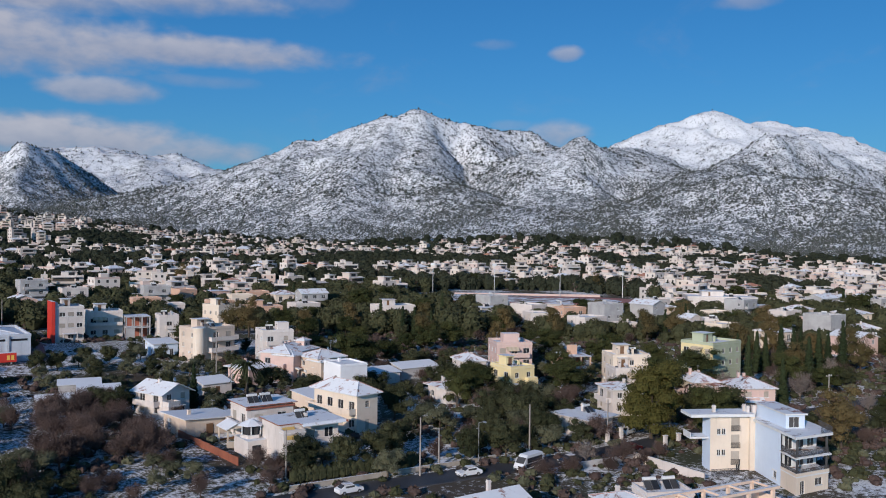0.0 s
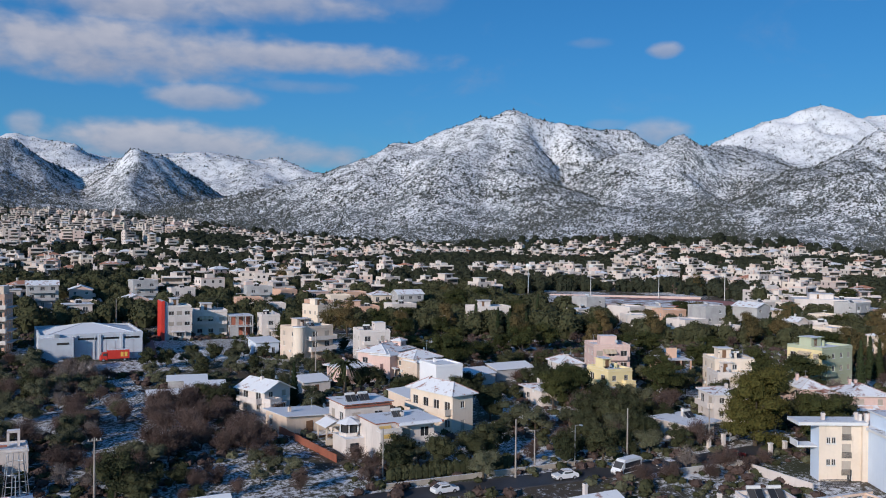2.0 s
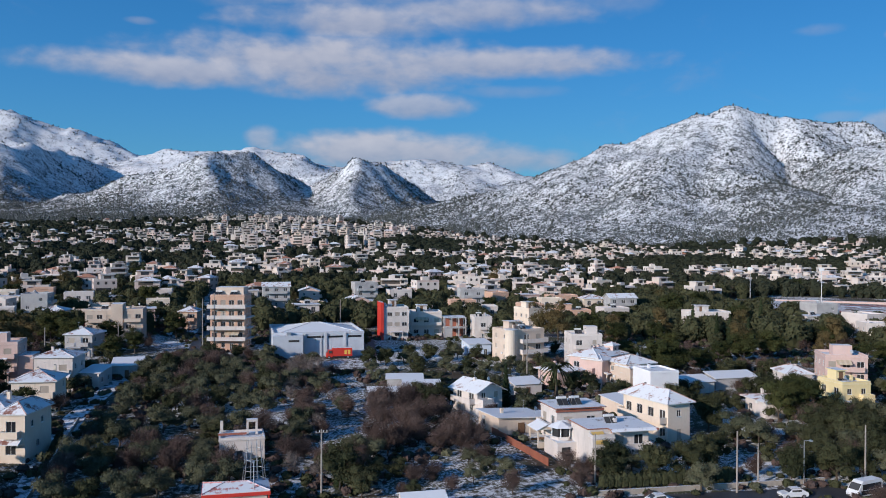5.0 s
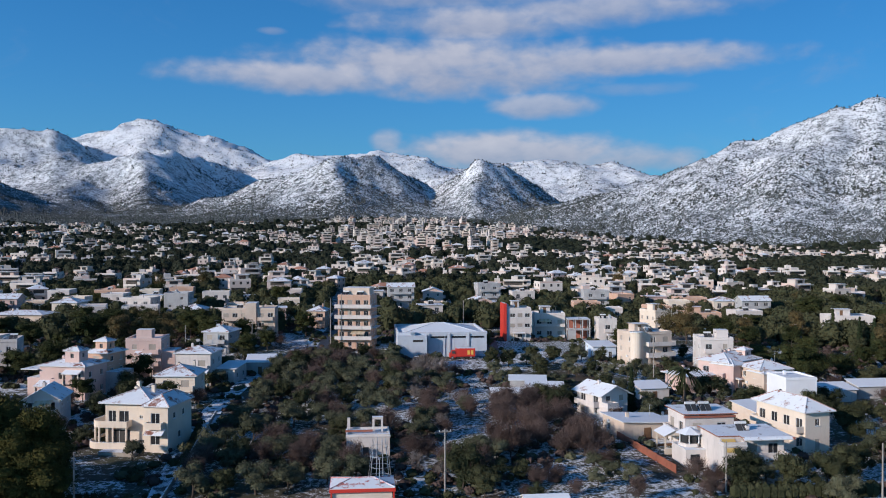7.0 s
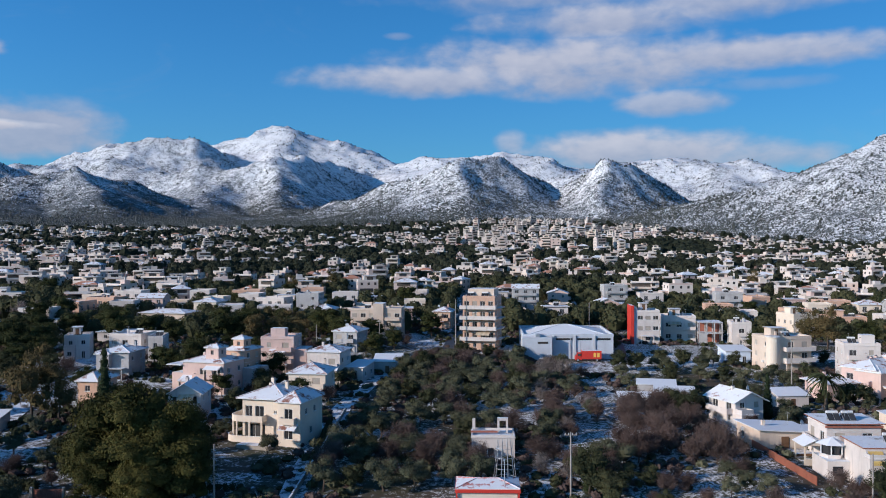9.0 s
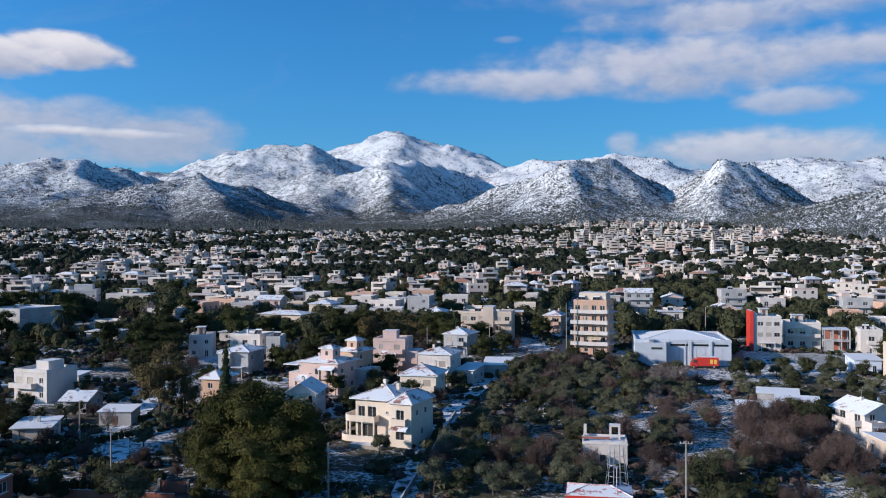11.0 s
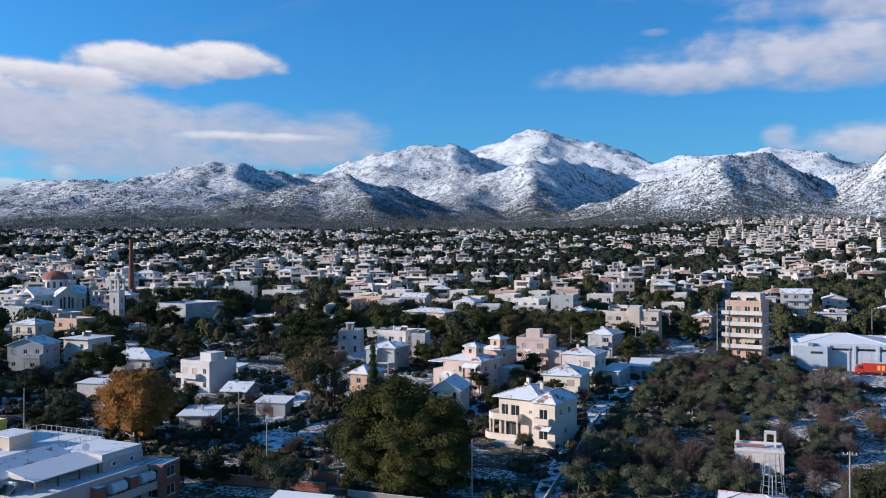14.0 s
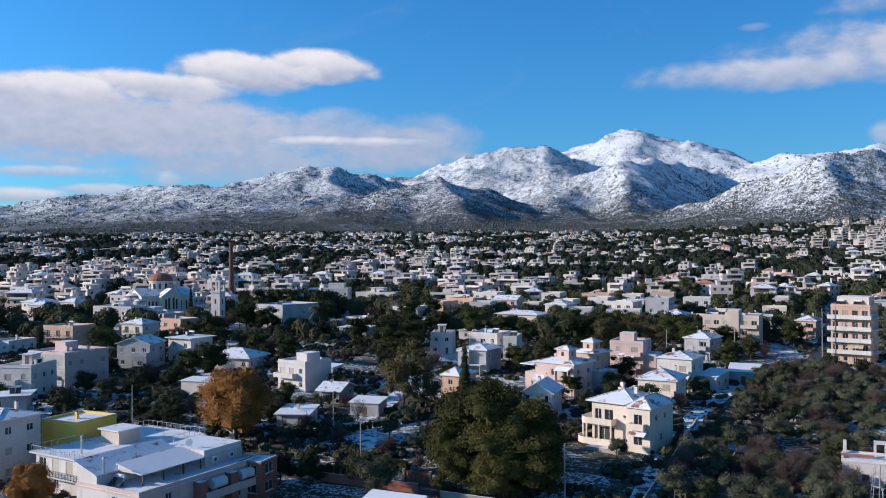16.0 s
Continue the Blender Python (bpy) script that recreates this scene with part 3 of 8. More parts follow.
def trunk_mesh(height, radius, limbs, seed, mat="bark", lean=0.15):
    g = random.Random(seed)
    B = Build()
    p, r = Vector((0, 0, -0.3)), radius
    steps = 4
    tops = []
    for i in range(steps):
        q = p + Vector((g.uniform(-lean, lean), g.uniform(-lean, lean), 1.0)) * ((height + 0.3) / steps)
        B.tube(p, q, r, r * 0.78, 7, mat, False)
        if i >= 1:
            for _ in range(limbs // (steps - 1)):
                a = g.uniform(0, 6.28)
                e = q + Vector((math.cos(a), math.sin(a), g.uniform(0.5, 1.1))) * height * g.uniform(0.25, 0.45)
                B.tube(q, e, r * 0.5, r * 0.12, 5, mat, False)
                tops.append(e)
        p, r = q, r * 0.78
    return B.mesh("trunk")


def twig_mesh(height, spread, count, mat, seed, wide=0.07):
    """A bare crown: limbs that rise from the trunk and split into a haze of fine twigs."""
    g = np.random.RandomState(seed)
    B = Build()
    s = B.slot(mat)
    limbs = []
    for i in range(26):
        a, t = g.rand() * 6.283, g.rand() ** 0.5
        tip = np.array([math.cos(a) * spread * t, math.sin(a) * spread * t, height * (0.30 + 0.70 * math.sqrt(max(0.0, 1 - t * t)) * (0.7 + 0.3 * g.rand()))])
        base = np.array([0, 0, height * (0.12 + 0.25 * g.rand())])
        limbs.append((base, tip))
        B.tube(base, base + (tip - base) * 0.8, 0.05, 0.02, 4, mat, False)
    for i in range(count):
        base, tip = limbs[i % len(limbs)]
        p = base + (tip - base) * (0.3 + 0.7 * g.rand()) + g.normal(size=3) * 0.10 * spread
        d = g.normal(size=3) * 0.75 + (tip - base) / np.linalg.norm(tip - base) * 0.7 + np.array([0, 0, 0.15])
        q = p + d / np.linalg.norm(d) * height * (0.08 + 0.11 * g.rand())
        side = np.cross(d, g.normal(size=3))
        side = side / (np.linalg.norm(side) + 1e-9) * wide * (0.5 + 0.8 * g.rand())
        n = len(B.v)
        B.v.extend([tuple(p - side), tuple(p + side), tuple(q)])
        B.f.append((n, n + 1, n + 2))
        B.m.append(s)
    return B.mesh("bare_crown")


def lobes_of(seed, n, rad, low, high, lobe, flat=0.8):
    g = random.Random(seed)
    out = [((0, 0, (low + high) / 2), (rad * 0.62, rad * 0.62, (high - low) * 0.42))]
    for i in range(n):
        a = 6.283 * i / n + g.uniform(-0.4, 0.4)
        z = g.uniform(low + lobe * 0.5, high - lobe * 0.5)
        k = rad * g.uniform(0.45, 0.75)
        s = lobe * g.uniform(0.75, 1.2)
        out.append(((math.cos(a) * k, math.sin(a) * k, z), (s, s, s * flat)))
    return out


def cone_lobes(height, rad, low, n):
    return [((0, 0, low + (height - low) * (i + 0.5) / n), (rad * (1 - 0.85 * i / n), rad * (1 - 0.85 * i / n), (height - low) / n * 0.9)) for i in range(n)]


def tree_kinds():
    kinds = {}

    def add(kind, label, category, trunk, crown, crown_name="crown"):
        kinds.setdefault(kind, []).append((label, category, trunk, crown, crown_name))
    for s in range(3):
        add("pine", "dark green spreading pine tree", "pine tree", trunk_mesh(5.0, 0.26, 9, s), crown_mesh("crown", lobes_of(s, 16, 3.9, 1.1, 8.6, 1.7, 0.7), 7500, 0.22, "pine", s, 0.06, 0.62, 0.34))
        add("olive", "grey-green olive tree dusted with snow", "olive tree", trunk_mesh(1.9, 0.20, 8, 10 + s, lean=0.3), crown_mesh("crown", lobes_of(20 + s, 13, 2.35, 0.9, 4.3, 0.92, 0.85), 5200, 0.15, "olive", 20 + s, 0.0, 0.62, 0.36))
        add("evergreen", "dense dark evergreen tree with traces of snow", "evergreen tree", trunk_mesh(2.2, 0.18, 6, 30 + s), crown_mesh("crown", lobes_of(40 + s, 13, 2.6, 0.8, 5.5, 1.15, 0.85), 5200, 0.17, "evergreen", 40 + s, 0.0, 0.62, 0.34))
        add("bare", "leafless reddish-brown tree with fine twigs", "bare tree", trunk_mesh(2.0, 0.15, 12, 50 + s, lean=0.3), twig_mesh(4.4, 2.7, 3800, "twig", 60 + s, 0.026), "bare_crown")
        add("palebare", "leafless pale grey tree with fine twigs", "bare tree", trunk_mesh(2.4, 0.15, 12, 70 + s, lean=0.25), twig_mesh(5.2, 2.3, 1500, "paletwig", 80 + s, 0.028), "bare_crown")
    for s in range(2):
        add("bigpine", "broad dark pine tree with foliage down to the ground", "pine tree", trunk_mesh(5.0, 0.26, 9, 140 + s), crown_mesh("crown", lobes_of(140 + s, 17, 4.0, 0.0, 6.0, 1.45, 0.8) + lobes_of(150 + s, 11, 2.9, 3.4, 9.2, 1.35, 0.8), 20000, 0.17, "sunpine", 140 + s, 0.05, 0.6, 0.36))
        add("cypress", "tall narrow dark cypress", "cypress tree", trunk_mesh(3.0, 0.2, 0, 90 + s, lean=0.02), crown_mesh("crown", cone_lobes(11.0, 1.45, 0.3, 9), 4200, 0.24, "cypress", 90 + s, 0.0, 0.85, 0.25))
        add("rust", "tall tree with rusty olive foliage", "tree", trunk_mesh(6.0, 0.26, 9, 100 + s), crown_mesh("crown", lobes_of(110 + s, 15, 3.3, 1.6, 10.5, 1.5, 1.0), 7000, 0.22, "rust", 110 + s, 0.10, 0.5, 0.45))
    add("autumn", "plane tree in orange autumn leaf", "tree", trunk_mesh(4.5, 0.28, 9, 120), crown_mesh("crown", lobes_of(121, 18, 4.7, 0.2, 8.0, 2.0, 0.95) + lobes_of(122, 9, 2.8, 5.0, 9.2, 1.7, 0.9), 30000, 0.17, "autumn", 121, 0.0, 0.72, 0.35))
    # a palm: fronds that arch from the top
    B = Build()
    g = random.Random(5)
    for i in range(46):
        a, up = g.uniform(0, 6.283), g.uniform(-0.25, 1.0)
        u = Vector((math.cos(a), math.sin(a), 0))
        w = Vector((-u.y, u.x, 0)) * 0.22
        p = Vector((0, 0, 5.0))
        for s in range(5):
            q = p + u * 0.55 + Vector((0, 0, (up - 0.42 * s) * 0.55))
            B.face([p - w, p + w * 0.2 - Vector((0, 0, 0.12)), q + w * 0.2 - Vector((0, 0, 0.12)), q - w], "palm")
            B.face([p + w, q + w, q - w * 0.2 + Vector((0, 0, 0.1)), p - w * 0.2 + Vector((0, 0, 0.1))], "palm")
            p = q
            w = w * 0.85
    add("palm", "date palm with arching green fronds", "palm tree", trunk_mesh(5.0, 0.32, 0, 130, lean=0.03), B.mesh("fronds"), "fronds")
    return kinds


KINDS = tree_kinds()
FIRST = {}


def tree(kind, x, y, size=1.0, seed=0, sink=0.0):
    """One tree, rooted in the ground; size scales the whole."""
    g = random.Random(int(x * 31 + y * 17 + seed))
    i = g.randrange(len(KINDS[kind]))
    label, category, trunk, crown, crown_name = KINDS[kind][i]
    ob = new(category.replace(" ", "_"))
    ob.matrix_basis = Matrix.Translation((x, y, gz(x, y) - sink)) @ pose(0, 0, 0, 0, 0, g.uniform(0, 360)) @ Matrix.Diagonal((size * g.uniform(0.92, 1.1), size * g.uniform(0.92, 1.1), size * g.uniform(0.92, 1.08), 1))
    tagged(ob, label, category, category.replace("tree", "trees") if "tree" in category else "")
    part("trunk", trunk, ob)
    part(crown_name, crown, ob)
    return ob


# ---- houses ----
KEEP_OUT = []                      # (x, y, radius) that built things take up
WINDOWS = {}
HOUSES = {}                        # by rounded place


def window_meshes(w, h):
    key = (round(w, 2), round(h, 2))
    if key not in WINDOWS:
        B = Build()
        a, t = w / 2, 0.07
        us, vs = (-a, -a + t, -0.03, 0.03, a - t, a), (0, t, h - t, h)
        for i in range(5):
            for j in range(3):
                if j == 1 and i in (1, 3):
                    continue
                q = [(us[i], vs[j]), (us[i + 1], vs[j]), (us[i + 1], vs[j + 1]), (us[i], vs[j + 1])]
                B.face([(u, -0.04, v) for u, v in q], "frame")
                for e, (di, dj) in enumerate(((0, -1), (1, 0), (0, 1), (-1, 0))):
                    ni, nj = i + di, j + dj
                    if not (0 <= ni < 5 and 0 <= nj < 3) or (nj == 1 and ni in (1, 3)):
                        (u0, v0), (u1, v1) = q[e], q[(e + 1) % 4]
                        B.face([(u0, -0.04, v0), (u0, 0.04, v0), (u1, 0.04, v1), (u1, -0.04, v1)], "frame")
        if h < 1.6:
            B.box(-a - 0.08, -0.22, -0.09, a + 0.08, -0.041, 0.0, "frame", "slabsnow")
        P = Build()
        P.box(-a + 0.02, 0.0, 0.02, a - 0.02, 0.03, h - 0.02, "glass")
        S = Build()
        n = max(6, int(h / 0.16))
        for i in range(n):
            z0, z1 = 0.02 + (h - 0.04) * i / n, 0.02 + (h - 0.04) * (i + 1) / n
            S.face([(-a + 0.02, -0.07, z0), (a - 0.02, -0.07, z0), (a - 0.02, -0.045, z1), (-a + 0.02, -0.045, z1)], "shutter")
            S.face([(-a + 0.02, -0.045, z1), (a - 0.02, -0.045, z1), (a - 0.02, -0.07, z1), (-a + 0.02, -0.07, z1)], "shutter")
        WINDOWS[key] = (B.mesh("window"), P.mesh("pane"), S.mesh("shutter"))
    return WINDOWS[key]


def facade(B, a, b, z0, z1, holes, mat, deep=0.2):
    """A wall from a to b with real openings (u0, u1, v0, v1) and their reveals; it faces to the right of a-b."""
    a, b = Vector((a[0], a[1], 0)), Vector((b[0], b[1], 0))
    run = (b - a).length
    d = (b - a) / run
    inn = Vector((-d.y, d.x, 0)) * deep
    P = lambda u, v, off=False: tuple(a + d * u + Vector((0, 0, v)) + (inn if off else Vector((0, 0, 0))))
    us = sorted({0.0, run, *(h[0] for h in holes), *(h[1] for h in holes)})
    vs = sorted({z0, z1, *(h[2] for h in holes), *(h[3] for h in holes)})
    for v0, v1 in zip(vs, vs[1:]):
        start = None
        for u0, u1 in list(zip(us, us[1:])) + [(run, None)]:
            free = u1 is not None and not any(h[0] <= u0 + 1e-6 and u1 <= h[1] + 1e-6 and h[2] <= v0 + 1e-6 and v1 <= h[3] + 1e-6 for h in holes)
            if free and start is None:
                start = u0
            if not free and start is not None:
                B.face([P(start, v0), P(u0, v0), P(u0, v1), P(start, v1)], mat)
                start = None
    for u0, u1, v0, v1 in holes:
        B.face([P(u0, v0), P(u0, v0, 1), P(u0, v1, 1), P(u0, v1)][::-1], mat)
        B.face([P(u1, v0), P(u1, v0, 1), P(u1, v1, 1), P(u1, v1)], mat)
        B.face([P(u0, v0), P(u1, v0), P(u1, v0, 1), P(u0, v0, 1)][::-1], mat)
        B.face([P(u0, v1), P(u1, v1), P(u1, v1, 1), P(u0, v1, 1)], mat)
        B.face([P(u0, v0, 1), P(u1, v0, 1), P(u1, v1, 1), P(u0, v1, 1)], "dark")


def hip_roof(x0, y0, x1, y1, z, rise, over, mat, thick=0.16):
    B = Build()
    x0, y0, x1, y1 = x0 - over, y0 - over, x1 + over, y1 + over
    w, d = x1 - x0, y1 - y0
    cx, cy = (x0 + x1) / 2, (y0 + y1) / 2
    k = min(w, d) / 2
    r0, r1 = ((x0 + k, cy), (x1 - k, cy)) if w >= d else ((cx, y0 + k), (cx, y1 - k))
    lo = [(x0, y0, z), (x1, y0, z), (x1, y1, z), (x0, y1, z)]
    up = [(p[0], p[1], z + thick) for p in lo]
    R0, R1 = (*r0, z + thick + rise), (*r1, z + thick + rise)
    B.solid(lo + up, [(3, 2, 1, 0), (0, 1, 5, 4), (1, 2, 6, 5), (2, 3, 7, 6), (3, 0, 4, 7)], "frame")
    if w >= d:
        for f in ([up[0], up[1], R1, R0], [up[1], up[2], R1], [up[2], up[3], R0, R1], [up[3], up[0], R0]):
            B.face(f, mat)
    else:
        for f in ([up[0], up[1], R0], [up[1], up[2], R1, R0], [up[2], up[3], R1], [up[3], up[0], R0, R1]):
            B.face(f, mat)
    # ridge and hip caps
    for a, b in ((R0, R1), (up[0], R0), (up[1], R1 if w >= d else R0), (up[2], R1), (up[3], R0 if w >= d else R1)):
        if (Vector(a) - Vector(b)).length > 0.1:
            B.tube(Vector(a) + Vector((0, 0, 0.02)), Vector(b) + Vector((0, 0, 0.02)), 0.10, 0.10, 5, mat)
    return B


def gable_roof(x0, y0, x1, y1, z, rise, over, mat, along="x", wall="white", thick=0.14, single_pitch=False):
    """Gable or single-pitch roof with thickness, and the wall under its ends."""
    B = Build()
    if along == "x":
        P = lambda u, v, h: (u, v, h)
        a0, a1, b0, b1 = x0, x1, y0, y1
    else:
        P = lambda u, v, h: (-v + (y0 + y1) / 2 + (x0 + x1) / 2, u - (x0 + x1) / 2 + (y0 + y1) / 2, h)
        ca, cb = (x0 + x1) / 2, (y0 + y1) / 2
        la, lb = (y1 - y0) / 2, (x1 - x0) / 2
        a0, a1, b0, b1 = ca - la, ca + la, cb - lb, cb + lb
    m = b1 if single_pitch else (b0 + b1) / 2
    s = rise / (m - b0)
    ends = [(b0 - over, z - over * s), (m, z + rise)] + ([] if single_pitch else [(b1 + over, z - over * s)])
    if single_pitch:
        ends[1] = (b1 + over, z + rise + over * s)
    for (v0, h0), (v1, h1) in zip(ends, ends[1:]):
        lo = [P(a0 - over, v0, h0), P(a1 + over, v0, h0), P(a1 + over, v1, h1), P(a0 - over, v1, h1)]
        up = [(p[0], p[1], p[2] + thick) for p in lo]
        B.solid(lo + up, [(3, 2, 1, 0), (0, 1, 5, 4), (1, 2, 6, 5), (2, 3, 7, 6), (3, 0, 4, 7)], "frame")
        B.face(up, mat)
    tri = [(b0, z), (b1, z), (b1, z + rise)] if single_pitch else [(b0, z), (b1, z), (m, z + rise)]
    for u, flip in ((a0, True), (a1, False)):
        f = [P(u, v, h - 0.01) for v, h in tri]
        B.face(f[::-1] if flip else f, wall)
    if single_pitch:
        B.face([P(a1, b1, z), P(a0, b1, z), P(a0, b1, z + rise), P(a1, b1, z + rise)], wall)
    return B


def flat_roof(x0, y0, x1, y1, z, wall, parapet=0.55, over=0.0, mat="flatsnow"):
    B = Build()
    x0, y0, x1, y1 = x0 - over, y0 - over, x1 + over, y1 + over
    e = 0.12 if parapet and not over else 0.0
    B.box(x0 - e, y0 - e, z, x1 + e, y1 + e, z + 0.22, wall, mat)
    if parapet:
        t, h = 0.2, z + 0.22 + parapet
        for b in ((x0, y0, x1, y0 + t), (x0, y1 - t, x1, y1), (x0, y0 + t, x0 + t, y1 - t), (x1 - t, y0 + t, x1, y1 - t)):
            B.box(b[0], b[1], z + 0.2, b[2], b[3], h, wall, "slabsnow")
    return B


def rail(B, a, b, z, h=0.95, gap=0.35, mat="dark", r=0.025):
    """A railing of posts and rails from a to b."""
    a, b = Vector((*a, z)), Vector((*b, z))
    n = max(1, int((b - a).length / gap))
    for i in range(n + 1):
        p = a.lerp(b, i / n)
        B.box(p.x - r, p.y - r, p.z, p.x + r, p.y + r, p.z + h, mat)
    for k in (h, h * 0.12):
        B.tube(a + Vector((0, 0, k)), b + Vector((0, 0, k)), r * 1.3, r * 1.3, 4, mat)


def chimney(B, x, y, z, h=1.4, s=0.28, mat="white"):
    B.box(x - s, y - s, z - 0.6, x + s, y + s, z + h, mat, "slabsnow")
    B.box(x - s - 0.06, y - s - 0.06, z + h - 0.3, x + s + 0.06, y + s + 0.06, z + h - 0.18, mat)
    B.box(x - s * 0.6, y - s * 0.6, z + h, x + s * 0.6, y + s * 0.6, z + h + 0.18, "dark")


def solar_heater(parent, x, y, z):
    """Tilted collectors with a tank behind, on a steel frame."""
    s = part("solar_heater", Build().box(-0.9, 0.62, 0.0, 0.9, 0.68, 1.0, "metal"), parent, "", pose(x, y, z))
    for x0 in (-1.05, 0.05):
        B = Build()
        p = [(x0, -0.7, 0.1), (x0 + 1.0, -0.7, 0.1), (x0 + 1.0, 0.6, 1.1), (x0, 0.6, 1.1)]
        q = [(a, b + 0.06, c - 0.08) for a, b, c in p]
        B.solid(q + p, [(3, 2, 1, 0), (0, 1, 5, 4), (1, 2, 6, 5), (2, 3, 7, 6), (3, 0, 4, 7)], "metal")
        B.face([(a, b, c + 0.004) for a, b, c in p], "glass")
        part("collector", B, s, "dark glazed collector")
    part("tank", Build().tube((-0.95, 0.8, 1.25), (0.95, 0.8, 1.25), 0.28, 0.28, 10, "frame"), s, "white tank")


def house(x, y, rot, w, d, storeys, wall="white", roof="flat", label="", name="house", category="house", sh=3.0, rise=1.6, over=0.5, parapet=0.55, z=None, sides=(0, 1, 3), roofmat=None,
          win=(1.1, 1.25), space=3.1, balconies=(), skip=0.15, panes=True, seed=0, chimneys=1, heater=True, along="x", doors=True, base=0.5, group="", blind=(), paint=None, extra=(), custom=None, shutters=0.35, balmat=None, fittings=True, wing=True):
    """A rendered house: walls with openings, roof, windows, balconies. balconies: (side, storey, u0, u1, depth, "wall" or "rail")."""
    g = random.Random(seed * 7919 + int(x * 13 + y))
    ob = new(name)
    zz = gz(x, y) if z is None else z
    ob.matrix_basis = pose(x, y, zz, 0, 0, rot)
    tagged(ob, label or f"{wall} two-storey house", category, group)
    KEEP_OUT.append((x, y, max(w, d) * 0.49))
    HOUSES[(round(x), round(y))] = ob
    H = storeys * sh
    a, b = w / 2, d / 2
    cs = [(-a, -b), (a, -b), (a, b), (-a, b)]
    B = Build()
    fits = []
    for side in range(4):
        p, q = cs[side], cs[(side + 1) % 4]
        run = w if side % 2 == 0 else d
        holes = []
        if side in sides and side not in blind:
            n = max(1, int(run / space))
            for st in range(int(storeys)):
                bal = [t for t in balconies if t[0] == side and t[1] == st]
                for i in range(n):
                    u = run * (i + 0.5) / n
                    tall = any(t[2] * run <= u <= t[3] * run for t in bal)
                    if not tall and g.random() < skip:
                        continue
                    ww, hh = (min(1.7, run / n * 0.6), 2.1) if tall else win
                    if u - ww / 2 < 0.3 or u + ww / 2 > run - 0.3:
                        continue
                    v = st * sh + (0.08 if tall else 0.95)
                    if not tall and doors and st == 0 and i == n // 2 and side == 0:
                        ww, hh, v = 1.0, 2.05, 0.06
                    holes.append((u - ww / 2, u + ww / 2, v, v + hh))
        if custom and side in custom:
            holes = list(custom[side])
        facade(B, p, q, -base - 1.0, H, holes, (paint or {}).get(side, wall))
        dirv = Vector((q[0] - p[0], q[1] - p[1], 0)).normalized()
        for u0, u1, v0, v1 in holes:
            at = Vector((p[0], p[1], 0)) + dirv * (u0 + u1) / 2 + Vector((-dirv.y, dirv.x, 0)) * 0.12
            fits.append((u1 - u0, v1 - v0, at, v0, math.degrees(math.atan2(dirv.y, dirv.x))))
    part("wall", B, ob)
    for ww, hh, at, v0, turn in fits:
        fm, pm, sm = window_meshes(ww, hh)
        o = part("window", fm, ob, "", pose(at.x, at.y, v0, 0, 0, turn))
        if panes and shutters and g.random() < shutters:
            part("shutter", sm, o, "closed roller shutter")
        elif panes:
            part("pane", pm, o)
    if roof == "flat":
        part("roof", flat_roof(-a, -b, a, b, H, wall, parapet, 0, roofmat or "flatsnow"), ob)
        top = H + 0.22
    elif roof == "slab":
        part("roof", flat_roof(-a, -b, a, b, H, wall, 0, over, roofmat or "flatsnow"), ob)
        top = H + 0.22
    elif roof == "hip":
        part("roof", hip_roof(-a, -b, a, b, H, rise, over, roofmat or "tilesnow"), ob)
        top = H + rise * 0.6
    elif roof == "shed":
        part("roof", gable_roof(-a, -b, a, b, H, rise, over, roofmat or "sheetsnow", along, wall, single_pitch=True), ob)
        top = H + rise * 0.5
    else:
        part("roof", gable_roof(-a, -b, a, b, H, rise, over, roofmat or "tilesnow", along, wall), ob)
        top = H + rise * 0.6
    for side, st, f0, f1, deep, kind in balconies:
        p, q = Vector((*cs[side], 0)), Vector((*cs[(side + 1) % 4], 0))
        run = (q - p).length
        u = (q - p) / run
        o = Vector((u.y, -u.x, 0))
        turn = math.degrees(math.atan2(u.y, u.x))
        L, zb = (f1 - f0) * run, st * sh
        at = p + u * f0 * run
        bo = part("balcony", Build().box(0, -deep, -0.2, L, 0, 0.0, balmat or wall, "slabsnow"), ob, "", pose(at.x, at.y, zb, 0, 0, turn))
        R = Build()
        if kind == "wall":
            for q0 in ((0, -deep, L, -deep + 0.12), (0, -deep + 0.12, 0.12, 0), (L - 0.12, -deep + 0.12, L, 0)):
                R.box(q0[0], q0[1], 0, q0[2], q0[3], 0.95, balmat or wall, "slabsnow")
            part("parapet", R, bo)
        else:
            rail(R, (0.04, -deep + 0.04), (L - 0.04, -deep + 0.04), 0.0)
            rail(R, (0.04, -deep + 0.04), (0.04, -0.04), 0.0)
            rail(R, (L - 0.04, -deep + 0.04), (L - 0.04, -0.04), 0.0)
            part("railing", R, bo)
    for nm, x0, y0, z0, x1, y1, z1, mt, tp in extra:
        part(nm, Build().box(x0, y0, z0, x1, y1, z1, mt, tp), ob)
    for i in range(chimneys):
        C = Build()
        cx, cy = g.uniform(-a * 0.6, a * 0.6), g.uniform(-b * 0.2, b * 0.6)
        chimney(C, cx, cy, top, g.uniform(0.9, 1.6), 0.26, wall)
        part("chimney", C, ob)
